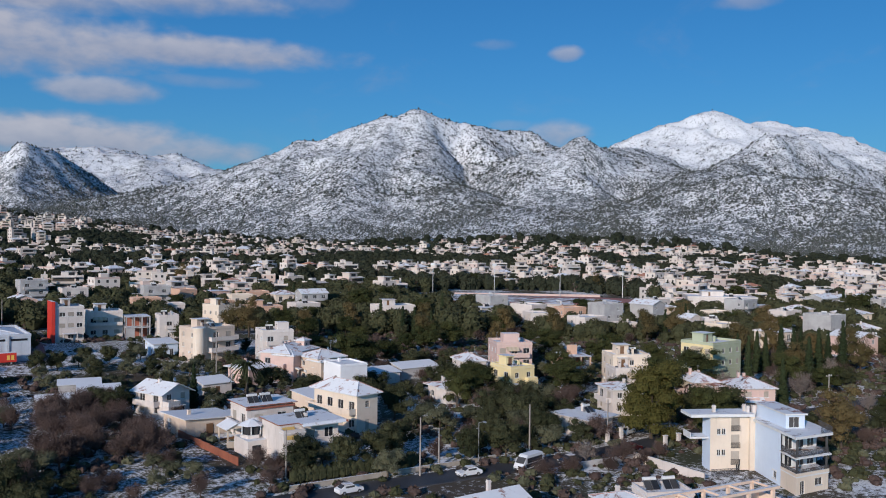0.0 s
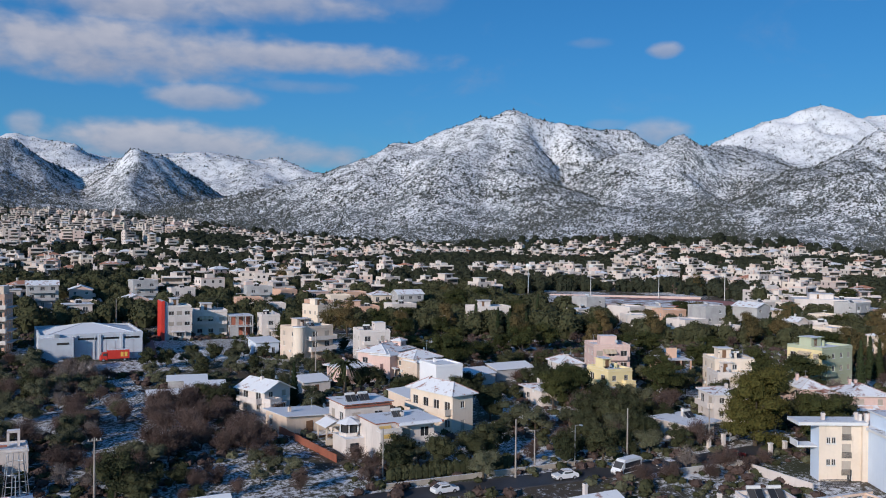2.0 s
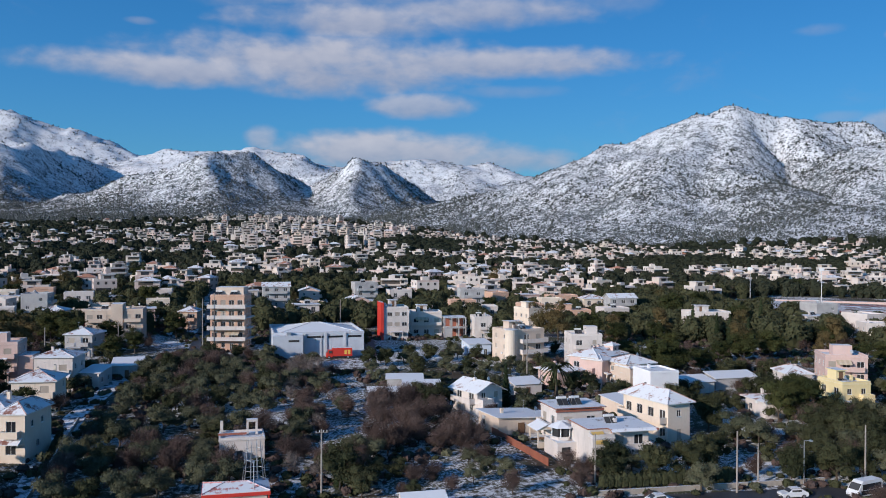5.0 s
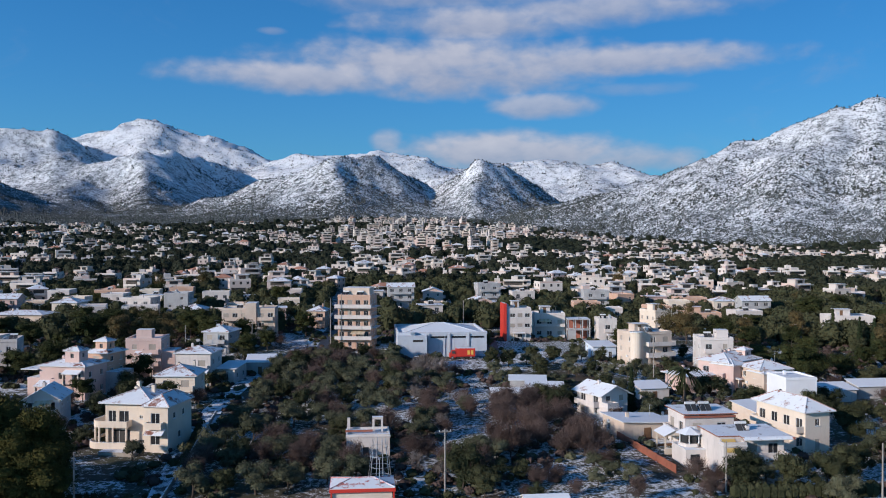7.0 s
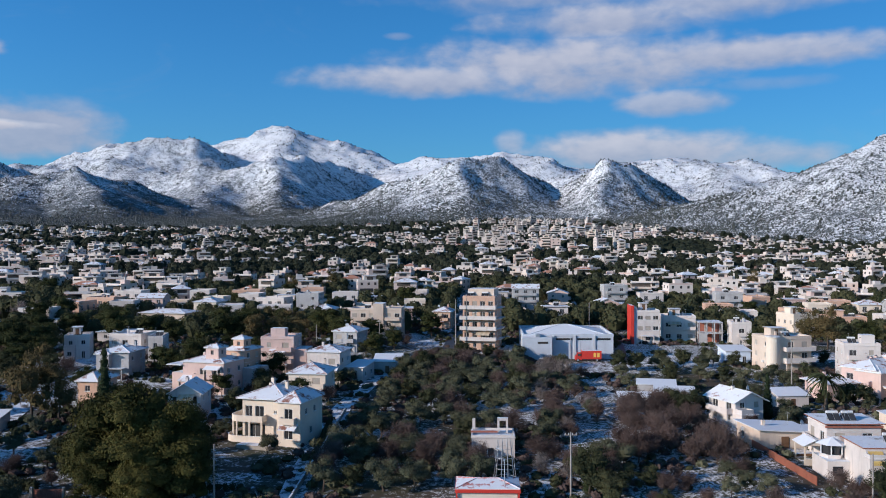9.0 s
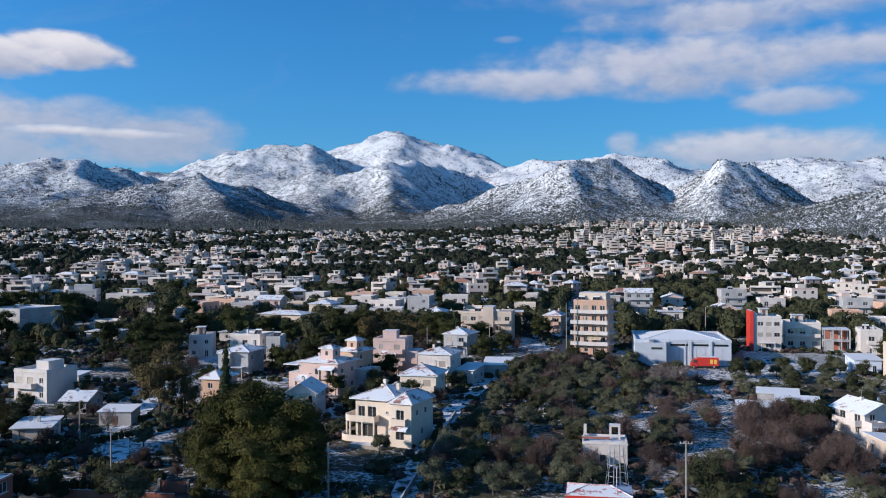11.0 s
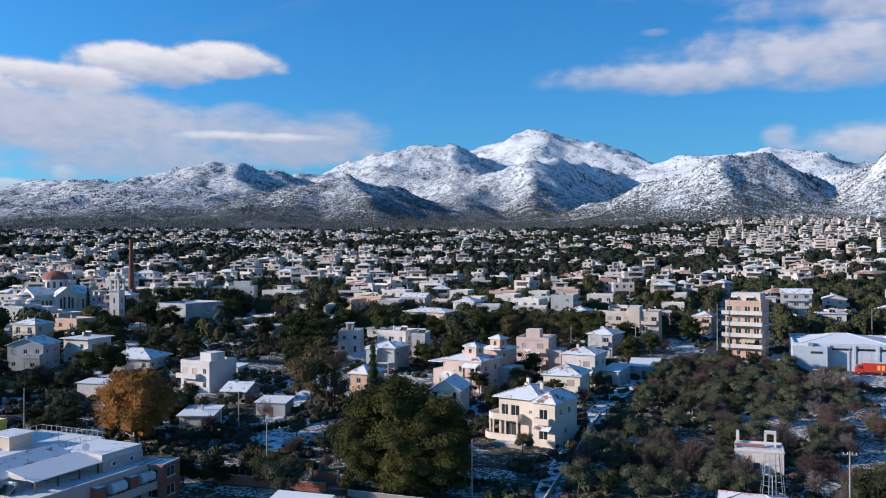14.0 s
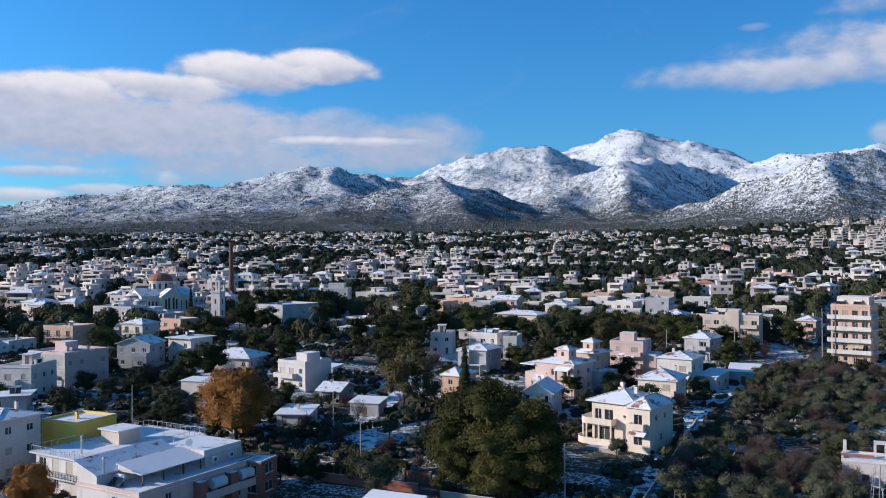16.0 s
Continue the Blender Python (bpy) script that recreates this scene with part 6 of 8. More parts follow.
# apartment block of five storeys with a balcony band on every floor
block = house(-13.3, 266.9, -9, 10.0, 11.2, 5, "salmon", "flat", "five-storey salmon apartment block with white balcony bands", name="apartment_block", category="apartment building", sh=3.2, parapet=0.4, skip=0.0, space=2.4, heater=False, wing=False, balmat="white", shutters=0.08,
              balconies=tuple((0, s, -0.06, 1.06, 1.9, "wall") for s in range(1, 5)), extra=(("penthouse", -4.0, -2.5, 16.0, 4.2, 4.5, 18.6, "beige", "flatsnow"),) + tuple(("side_slab", 5.0, -4.0, 3.2 * s - 0.18, 6.5, 4.0, 3.2 * s + 0.02, "beige", "slabsnow") for s in range(1, 5)))
for px in (-3.0, 1.5):
    solar_heater(block, px, -3.6, 16.2)

# white office house with a red slab tower at its side
office = house(39.6, 287.6, 2, 7.4, 9.5, 3, "white", "flat", "white three-storey office house with a red slab tower", name="office_house", category="office building", sh=3.4, parapet=0.5, skip=0.0, space=2.4, win=(1.7, 1.3), doors=False, chimneys=0, heater=False, wing=False)
part("red_tower", Build().box(-5.6, -5.4, -1.0, -4.6, 2.5, 12.4, "red", "slabsnow"), office, "red slab tower")
part("grey_tower", Build().box(-4.59, -4.9, -1.0, -3.71, 3.0, 12.0, "panel", "slabsnow"), office, "grey panel strip")

# warehouse with a broad snowy roof
ware = thing("warehouse", "grey panelled warehouse with a broad snow-white roof", "warehouse", 11.7, 263.0, 3, keep=19)
B = Build()
for cs in (((-13, -13), (13, -13), ((2.0, 6.5, -1, 0.02), )), ((13, -13), (13, 13), ()), ((13, 13), (-13, 13), ()), ((-13, 13), (-13, -13), ())):
    facade(B, cs[0], cs[1], -1.5, 6.3, [], "whitepanel")
part("wall", B, ware)
part("roof", hip_roof(-12.6, -12.6, 12.6, 10.0, 5.9, 2.4, 0.0, "sheetsnow", 0.15), ware)
part("parapet", Build().box(-13.1, -13.1, 6.0, 13.1, -12.7, 6.7, "whitepanel", "slabsnow").box(-13.1, 12.7, 6.0, 13.1, 13.1, 6.7, "whitepanel", "slabsnow").box(-13.1, -12.7, 6.0, -12.7, 12.7, 6.7, "whitepanel", "slabsnow").box(12.7, -12.7, 6.0, 13.1, 12.7, 6.7, "whitepanel", "slabsnow"), ware)
for i in range(11):
    part("panel", Build().box(-12.9 + i * 2.36, -13.14, -0.5, -12.9 + i * 2.36 + 2.28, -13.004, 4.7, "whitepanel"), ware)
for x0, x1 in ((-8.6, -5.0), (-3.6, 1.2), (2.6, 6.8), (8.2, 12.2)):
    part("window", Build().box(x0, -13.10, 4.95, x1, -13.003, 5.5, "glass"), ware, "strip window")
for xx in (-4.3, 1.9, 7.5):
    part("pilaster", Build().box(xx - 0.3, -13.45, -0.8, xx + 0.3, -13.145, 6.3, "panel", "slabsnow"), ware)
part("downpipe", Build().tube((0.6, -13.3, -0.5), (0.6, -13.3, 6.0), 0.09, 0.09, 6, "metal"), ware)
an = part("annex", Build().box(-13.4, -15.9, -1, -4.9, -13.15, 6.0, "whitepanel", "sheetsnow"), ware)
part("annex_window", Build().box(-9.0, -15.96, 4.2, -6.0, -15.903, 4.8, "glass"), an)
for yy in (-15.4, -14.2):
    part("roof_unit", Build().box(-9.5, yy, 6.0, -8.3, yy + 0.8, 6.9, "metal", "slabsnow"), an)
KEEP_OUT.extend(((18.5, 240.0, 5.5), (16.5, 232.0, 5.0), (21.0, 250.0, 4.0)))

cont = thing("truck", "bright red box truck parked beside the warehouse", "truck", 18.4, 247.0, 3, keep=3)
part("cargo_box", Build().box(-2.4, -1.2, 0.75, 3.1, 1.2, 3.1, "red", "flatsnow"), cont)
part("cab", prism([(-4.3, 0.5), (-2.5, 0.5), (-2.5, 2.5), (-3.7, 2.5), (-4.2, 1.6)], 1.1, "red", 0.9), cont)
part("windscreen", prism([(-4.17, 1.66), (-3.74, 2.42), (-3.78, 2.44), (-4.21, 1.67)], 0.95, "glass"), cont)
part("cab_window", Build().box(-3.6, -1.13, 1.6, -2.7, -1.06, 2.3, "glass"), cont)
part("chassis", Build().box(-2.6, -0.9, 0.45, 3.0, 0.9, 0.74, "dark"), cont)
for xx in (-3.5, 1.9):
    for yy in (-0.95, 0.95):
        wheel(cont, xx, yy, 0.45, 0.3)
for xx in (1.2, 2.2):
    part("sign_plate", Build().box(xx - 0.35, -1.24, 1.3, xx + 0.35, -1.201, 2.5, "yellow"), cont, "yellow plain sign plate")

# house with a round stair tower
rnd = house(69.7, 241.5, 16, 12.1, 9.2, 3, "beige", "flat", "beige three-storey house with a round stair tower", sh=2.95, balconies=((0, 1, 0.30, 1.02, 1.8, "wall"), (0, 2, 0.30, 1.02, 1.8, "wall"), (1, 1, 0.0, 0.7, 1.5, "wall"), (1, 2, 0.0, 0.7, 1.5, "wall")), skip=0.0, balmat="white", chimneys=2, wing=False)
part("stair_tower", Build().tube((-5.0, -4.0, -1), (-5.0, -4.0, 9.5), 1.7, 1.7, 20, "cream").tube((-5.0, -4.0, 9.5), (-5.0, -4.0, 9.75), 1.95, 1.95, 20, "frame"), rnd)

# cream house by the lane: two hipped wings, curved-looking balconies
def wrap_balcony(parent, x0, x1, yf, yb, z, deep, h, mat, n=8):
    """A balcony that runs along the front from x1 to the corner x0 and rounds it back to yb."""
    def path(k):
        return [(x1, yf), (x1, yf - k)] + [(x0 - k * math.sin(t * math.pi / 2 / n), yf - k * math.cos(t * math.pi / 2 / n)) for t in range(n + 1)] + [(x0 - k, yb)]
    out, inn = path(deep), path(deep - 0.13)
    out[0], inn[0] = (x1, yf - 0.004), (x1 - 0.13, yf - 0.004)
    inn[1] = (x1 - 0.13, inn[1][1])
    B = Build()
    m = len(out)
    ring = out + [(x0 - 0.004, yb), (x0 - 0.004, yf - 0.004)]
    B.face([(p[0], p[1], z - 0.2) for p in ring], mat)
    B.face([(p[0], p[1], z) for p in ring][::-1], "slabsnow")
    for i in range(m - 1):
        a, b, c, d = out[i], out[i + 1], inn[i + 1], inn[i]
        B.face([(*a, z - 0.2), (*a, z + h), (*b, z + h), (*b, z - 0.2)], mat)
        B.face([(*d, z), (*c, z), (*c, z + h), (*d, z + h)], mat)
        B.face([(*a, z + h), (*d, z + h), (*c, z + h), (*b, z + h)], "slabsnow")
    return part("rounded_balcony", B, parent)


cr = house(-46.9, 157.2, -11, 8.6, 9.4, 2, "cream", "hip", "cream two-storey house with snowed hip roofs and balconies", sh=3.75, rise=1.9, over=0.9, skip=0.1, chimneys=1, wing=False, fittings=False, shutters=0, base=1.5, z=gz(-46.9, 157.2) + 0.35,
           custom={0: [(0.6, 2.0, 4.0, 6.2), (2.6, 4.4, 4.0, 6.2), (0.5, 4.6, 0.5, 2.9), (6.4, 7.0, 4.9, 5.5), (6.2, 7.4, 0.6, 1.2)], 3: [(1.2, 2.6, 4.0, 6.2), (4.5, 5.6, 4.8, 6.0), (1.2, 2.8, 0.9, 2.3), (5.2, 6.4, 0.9, 2.3)]})
wrap_balcony(cr, -4.3, 0.7, -4.7, -1.0, 3.75, 1.9, 0.95, "cream")
wrap_balcony(cr, -4.3, 1.1, -4.7, 1.0, 0.15, 2.6, 1.0, "cream")
for px, py in ((-4.5, -6.4), (-1.9, -6.5), (0.5, -6.4), (-6.1, -4.9)):
    part("balcony_post", Build().box(px - 0.14, py - 0.14, 0.15, px + 0.14, py + 0.14, 3.55, "cream"), cr)
V = Build()
for p, q, hs in (((3.6, -6.0), (8.0, -6.0), [(1.3, 2.9, 4.1, 6.2), (1.2, 2.9, 0.7, 2.7)]), ((8.0, -6.0), (8.0, 3.4), [(2.0, 3.0, 4.9, 6.0), (5.6, 6.6, 4.9, 6.0), (4.0, 5.0, 1.2, 2.4)]), ((8.0, 3.4), (3.6, 3.4), []), ((3.6, 3.4), (3.6, -6.0), [])):
    facade(V, p, q, -1.5, 7.3, hs, "cream")
sw = part("side_wing", V, cr)
part("wing_roof", hip_roof(3.6, -6.0, 8.0, 3.4, 7.3, 1.7, 0.5, "tile"), cr)
part("wing_balcony", Build().box(4.3, -7.2, 3.55, 7.3, -6.003, 3.75, "cream", "slabsnow").box(4.3, -7.2, 3.75, 7.3, -7.07, 4.7, "cream", "slabsnow").box(4.3, -7.07, 3.75, 4.43, -6.003, 4.7, "cream", "slabsnow").box(7.17, -7.07, 3.75, 7.3, -6.003, 4.7, "cream", "slabsnow"), cr)
part("porch_roof", gable_roof(4.2, -7.6, 7.6, -6.003, 2.6, 0.8, 0.0, "tile", "x", "cream", 0.12, True), cr)
for ww, hh, xx, yy, v0, turn in ((1.6, 2.1, 5.7, -5.88, 4.1, 0), (1.7, 2.0, 5.65, -5.88, 0.7, 0), (1.0, 1.1, 7.88, -3.5, 4.9, 90), (1.0, 1.1, 7.88, 0.1, 4.9, 90), (1.0, 1.2, 7.88, -1.5, 1.2, 90)):
    fm, pm, sm = window_meshes(ww, hh)
    o = part("window", fm, cr, "", pose(xx, yy, v0, 0, 0, turn))
    part("pane", pm, o)
for cx, cy, hh in ((-1.4, 1.8, 2.2), (2.2, 0.4, 1.8)):
    C = Build()
    chimney(C, cx, cy, 8.2, hh, 0.3, "cream")
    part("chimney", C, cr)
part("garden_step", Build().box(-3.0, -9.4, -1.5, 3.4, -7.35, 0.05, "stone", "slabsnow"), cr)

# turrets, tiled lean-tos and terraces on the houses round the lane
def turret(ob, x, y, z, w, h, mat, roof="tile", label=""):
    V = Build()
    k = w / 2
    cs = [(x - k, y - k), (x + k, y - k), (x + k, y + k), (x - k, y + k)]
    for i in range(4):
        facade(V, cs[i], cs[(i + 1) % 4], z, z + h, [(k - 0.4, k + 0.4, h - 1.5 + z, h - 0.5 + z)] if i in (0, 1, 3) else [], mat)
    t = part("turret", V, ob, label)
    part("turret_roof", hip_roof(x - k, y - k, x + k, y + k, z + h, w * 0.28, 0.4, roof), t)


def lean_to(ob, x0, x1, y, z, deep, roof="tile"):
    part("lean_to_roof", gable_roof(x0, y - deep, x1, y - 0.004, z, deep * 0.4, 0.15, roof, "x", "cream", 0.1, True), ob)
    for xx in (x0 + 0.12, x1 - 0.12):
        part("post", Build().box(xx - 0.11, y - deep + 0.05, -1.2, xx + 0.11, y - deep + 0.27, z, "cream"), ob)


a1, b1, c1, d1, e1 = HOUSES[(-74, 197)], HOUSES[(-70, 205)], HOUSES[(-65, 222)], HOUSES[(-49, 192)], HOUSES[(-49, 212)]
turret(a1, 1.4, -1.2, 7.0, 3.4, 3.2, "pink")
lean_to(a1, -5.2, -1.0, -4.55, 2.9, 2.4)
lean_to(a1, 1.0, 4.8, -4.55, 5.6, 1.6)
part("terrace_parapet", Build().box(-8.6, -4.3, -1.2, -5.46, 3.0, 4.4, "pink", "slabsnow"), a1)
part("terrace_roof", Build().box(-9.6, -5.2, 6.2, -5.47, 1.0, 6.4, "frame", "slabsnow"), a1, "projecting white roof slab")
turret(b1, 0.3, -0.6, 8.5, 3.0, 2.6, "salmon")
lean_to(b1, -2.4, 2.4, -3.55, 5.4, 1.8)
part("low_terrace", Build().box(2.96, -4.5, -1.2, 6.2, 2.0, 4.6, "grey", "slabsnow"), b1, "grey terraced wing with snow on top")
lean_to(c1, -1.8, 2.2, -4.55, 5.8, 1.6)
part("stepped_wing", Build().box(4.36, -4.0, -1.2, 7.6, 3.5, 6.4, "pink", "slabsnow"), c1)
part("stepped_wing", Build().box(-7.4, -4.4, -1.2, -4.36, 2.5, 5.6, "pink", "slabsnow"), c1)
lean_to(d1, -3.9, 0.2, -4.55, 3.0, 1.8)
part("side_terrace", Build().box(-7.2, -4.0, -1.2, -4.21, 2.6, 3.4, "cream", "slabsnow"), d1)
lean_to(e1, -1.0, 4.0, -4.55, 3.3, 2.2)
turret(HOUSES[(82, 209)], 3.8, -1.5, 6.6, 2.6, 2.4, "pink")
lean_to(HOUSES[(82, 209)], -6.0, -1.0, -4.25, 3.0, 2.2)
lean_to(HOUSES[(87, 200)], -3.6, 1.0, -4.05, 3.2, 1.8)
lean_to(HOUSES[(154, 138)], -2.6, 2.4, -4.4, 2.9, 1.8)
lean_to(HOUSES[(159, 127)], -3.6, 1.2, -4.55, 2.9, 1.8)

# terraces, awnings and lean-tos of the white houses by the snowy field
wl, wr, wb, vi = HOUSES[(55, 154)], HOUSES[(57, 140)], HOUSES[(46, 163)], HOUSES[(73, 156)]
part("terrace_roof", gable_roof(-8.4, -4.2, -4.6, 0.4, 3.2, 0.9, 0.25, "sheetsnow", "y", "cream", 0.1), wl)
for px, py in ((-8.2, -4.0), (-4.8, -4.0), (-8.2, 0.2)):
    part("post", Build().box(px - 0.12, py - 0.12, -1.2, px + 0.12, py + 0.12, 3.2, "cream"), wl)
part("terrace_wall", Build().box(-8.5, -4.5, -1.2, -4.56, -4.3, 1.0, "cream", "slabsnow"), wl)
V = Build()
for p, q, hs in (((-5.6, -5.7), (-1.7, -5.7), [(1.5, 2.3, 1.0, 2.2)]), ((-1.7, -5.7), (-1.7, -3.955), []), ((-5.6, -3.955), (-5.6, -5.7), [])):
    facade(V, p, q, -1.5, 5.2, hs, "white")
fw = part("front_block", V, wr)
part("front_block_top", flat_roof(-5.6, -5.7, -1.7, -3.96, 5.2, "white", 0.5), fw)
W = Build()
W.face([(-5.2, -4.0, 6.1), (-5.2, -5.9, 4.9), (-3.0, -5.9, 4.9), (-3.0, -4.0, 6.1)], "awningyellow")
W.face([(-5.2, -5.9, 4.9), (-5.2, -5.92, 4.4), (-3.0, -5.92, 4.4), (-3.0, -5.9, 4.9)], "awningyellow")
W.face([(-5.2, -4.0, 6.07), (-3.0, -4.0, 6.07), (-3.0, -5.88, 4.87), (-5.2, -5.88, 4.87)], "awningyellow")
part("awning", W, wr, "yellow cloth awning")
part("roof_slab", slab([(-2.2, -5.3), (6.0, -5.3), (6.0, 4.4), (-5.8, 4.4), (-5.8, -3.98), (-2.2, -3.98)], 6.424, 6.62, "tile", "flatsnow"), wr, "overhanging roof slab with a snowy top")
part("tiled_edge", gable_roof(-2.2, -5.9, 6.1, -5.304, 6.2, 0.35, 0.0, "tile", "x", "brick", 0.12, True), wr, "red-tiled roof edge")
part("tiled_edge", Build().box(6.004, -5.9, 6.2, 6.35, 4.4, 6.6, "brick", "tile"), wr, "red-tiled roof edge")
W = Build()
W.solid([(-1.4, -5.46, 2.45), (4.6, -5.46, 2.45), (4.6, -8.0, 1.55), (-1.4, -8.0, 1.55), (-1.4, -5.46, 2.52), (4.6, -5.46, 2.52), (4.6, -8.0, 1.62), (-1.4, -8.0, 1.62)], [(0, 1, 2, 3), (7, 6, 5, 4), (0, 4, 5, 1), (1, 5, 6, 2), (2, 6, 7, 3), (3, 7, 4, 0)], "frame")
part("terrace_canopy", W, wr, "sloping pale sheet canopy")
for px in (-1.2, 4.4):
    part("canopy_post", Build().box(px - 0.06, -7.9, -1.0, px + 0.06, -7.78, 1.56, "metal"), wr)
for zz in (0.9, 4.0):
    part("side_glazing", Build().box(5.404, -2.4, zz, 5.45, 2.2, zz + 1.6, "glass"), wr, "dark side window")
for i in range(3):
    u = part("air_conditioner", Build().box(-0.9 + i * 1.0, -5.95, 2.75, -0.1 + i * 1.0, -5.48, 3.35, "frame", "slabsnow"), wr)
    part("fan_grille", Build().tube((-0.5 + i * 1.0, -5.99, 3.05), (-0.5 + i * 1.0, -5.955, 3.05), 0.22, 0.22, 10, "dark"), u)
part("tiled_slope", gable_roof(-4.9, -6.4, -1.6, -5.25, 3.2, 1.6, 0.1, "farterrace", "x", "white", 0.1, True), wl, "grey tiled slope")
part("terrace_block", Build().box(-8.0, -12.6, -1.2, -3.4, -6.5, 2.7, "white", "slabsnow"), wl, "white terrace wall with a snowy top")
part("terrace_window", Build().box(-7.2, -12.66, 0.6, -5.6, -12.604, 1.9, "glass"), wl)
part("roof_overhang", slab([(-5.1, -4.6), (5.1, -4.6), (5.1, 4.4), (-5.1, 4.4)], 6.83, 7.0, "tile", "flatsnow"), wl, "overhanging roof slab with a snowy top")
for px in (-2.4, 0.2):
    solar_heater(wl, px, -1.6, 7.0)
part("wood_terrace", Build().box(-5.6, -8.4, -1.0, 5.2, -4.6, 0.15, "wood", "slabsnow"), wb, "brown board terrace")
part("wood_door", Build().box(-1.2, -4.52, 0.1, 0.2, -4.455, 2.3, "wood"), wb, "brown wooden door")
part("side_extension", Build().box(5.35, -4.2, -1.2, 9.6, 3.2, 2.7, "cream", "sheetsnow"), wb)

# unfinished concrete frame
def skeleton(x, y, rot, w, d, label, storeys=2, sh=3.1, fill="salmon"):
    ob = thing("concrete_frame_building", label, "building", x, y, rot, keep=max(w, d) * 0.56)
    for s in range(storeys + 1):
        part("slab", Build().box(-w / 2, -d / 2, s * sh - 0.25, w / 2, d / 2, s * sh, "grey", "slabsnow"), ob)
    for s in range(storeys):
        for i in range(4):
            for j in range(3):
                px, py = -w / 2 + 0.2 + i * (w - 0.4) / 3, -d / 2 + 0.2 + j * (d - 0.4) / 2
                part("column", Build().box(px - 0.18, py - 0.18, s * sh, px + 0.18, py + 0.18, (s + 1) * sh - 0.25, fill), ob)
    part("infill_wall", Build().box(-w / 2 + 0.4, 0.4, 0, w / 2 - 0.4, 0.6, storeys * sh - 0.26, "brick"), ob)
    part("infill_wall", Build().box(-w / 2 + 0.3, -d / 2 + 0.1, 0, -w / 6, -d / 2 + 0.3, sh - 0.26, fill), ob)
    part("foundation", Build().box(-w / 2, -d / 2, -1.5, w / 2, d / 2, -0.25, "grey"), ob)
    return ob


sk = skeleton(148.9, 176.9, -20, 8.1, 9.1, "unfinished salmon concrete frame building with open storeys")
part("gable_wall", Build().box(-1.5, -1.0, 6.2, 1.4, -0.8, 8.8, "salmon", "slabsnow"), sk)
skeleton(60.5, 290.2, -4, 7.6, 9.3, "grey concrete frame building with open storeys", 2, 3.5, "grey")

# whitewashed outbuilding with an arch on its roof
ru = thing("outbuilding", "small whitewashed outbuilding with a snowy flat roof", "building", -5.7, 149.7, 3, gz(-5.7, 149.7) - 0.9, keep=3.6)
B = Build()
for cs in (((-3.7, -3), (3.7, -3)), ((3.7, -3), (3.7, 3)), ((3.7, 3), (-3.7, 3)), ((-3.7, 3), (-3.7, -3))):
    facade(B, cs[0], cs[1], -1.2, 4.2, [(2.8, 3.8, 1.2, 2.5)] if cs[0] == (-3.7, -3) else [], "white")
part("wall", B, ru)
part("roof", flat_roof(-3.7, -3, 3.7, 3, 4.2, "white", 0.3, 0, "slabsnow"), ru)
part("red_coping", Build().box(-3.9, -1.0, 4.7, 0.8, -0.7, 5.1, "brick", "tile"), ru)
part("arch_pier", Build().box(0.8, 0.0, 4.42, 1.15, 1.2, 6.9, "white", "slabsnow"), ru)
part("arch_pier", Build().box(2.3, 0.0, 4.42, 2.65, 1.2, 6.6, "white", "slabsnow"), ru)
part("arch_top", Build().box(0.8, 0.0, 6.62, 2.65, 1.2, 7.0, "white", "slabsnow"), ru)
part("chimney", Build().box(-3.6, 1.8, 4.42, -3.1, 2.3, 6.6, "white", "slabsnow"), ru)

# kiosk with a red fascia, and the lattice mast behind it
ki = thing("kiosk", "low building with red fascia and snowed metal roof", "kiosk", -5.5, 123.6, 3, keep=5.5)
part("wall", Build().box(-4.2, -2.6, -1, 4.2, 2.6, 2.4, "cream"), ki)
part("roof", hip_roof(-4.6, -3.0, 4.6, 3.0, 2.9, 0.7, 0.0, "redsheet", 0.1), ki)
part("fascia", Build().box(-4.65, -3.05, 2.4, 4.65, 3.05, 2.9, "red"), ki, "red fascia")
for xx in (-4.4, 4.4):
    part("post", Build().box(xx - 0.1, -2.95, -1.0, xx + 0.1, -2.75, 2.4, "red"), ki)
ma = thing("lattice_mast", "grey steel lattice mast with ring hoops", "mast", -3.2, 131.5, 0, keep=2)
for i in range(10):
    a = 2 * math.pi * i / 10
    part("leg", Build().tube((math.cos(a) * 1.9, math.sin(a) * 1.9, -0.5), (math.cos(a) * 1.1, math.sin(a) * 1.1, 7.2), 0.05, 0.045, 5, "metal"), ma)
for h, rr in ((1.4, 1.75), (3.0, 1.58), (4.6, 1.4), (6.0, 1.23)):
    B = Build()
    for i in range(16):
        a, b = 2 * math.pi * i / 16, 2 * math.pi * (i + 1) / 16
        B.tube((math.cos(a) * rr, math.sin(a) * rr, h), (math.cos(b) * rr, math.sin(b) * rr, h), 0.04, 0.04, 4, "metal", False)
    part("hoop", B, ma)

# broad flat-roofed house with a railing round its roof
fb = house(-112.9, 97.4, -3, 13.2, 21.5, 2, "white", "slab", "white two-storey house with a railed snowy roof terrace", sh=2.7, over=0.7, heater=False, chimneys=0, balconies=((0, 1, 0.02, 0.98, 1.6, "rail"), (1, 1, 0.3, 0.9, 1.2, "rail")), skip=0.1, fittings=False)
R = Build()
for a, b in (((-7.1, -11.2), (7.1, -11.2)), ((7.1, -11.2), (7.1, 11.2)), ((7.1, 11.2), (-7.1, 11.2)), ((-7.1, 11.2), (-7.1, -11.2))):
    rail(R, a, b, 5.62, 1.0, 1.1, "metal", 0.03)
part("roof_railing", R, fb)
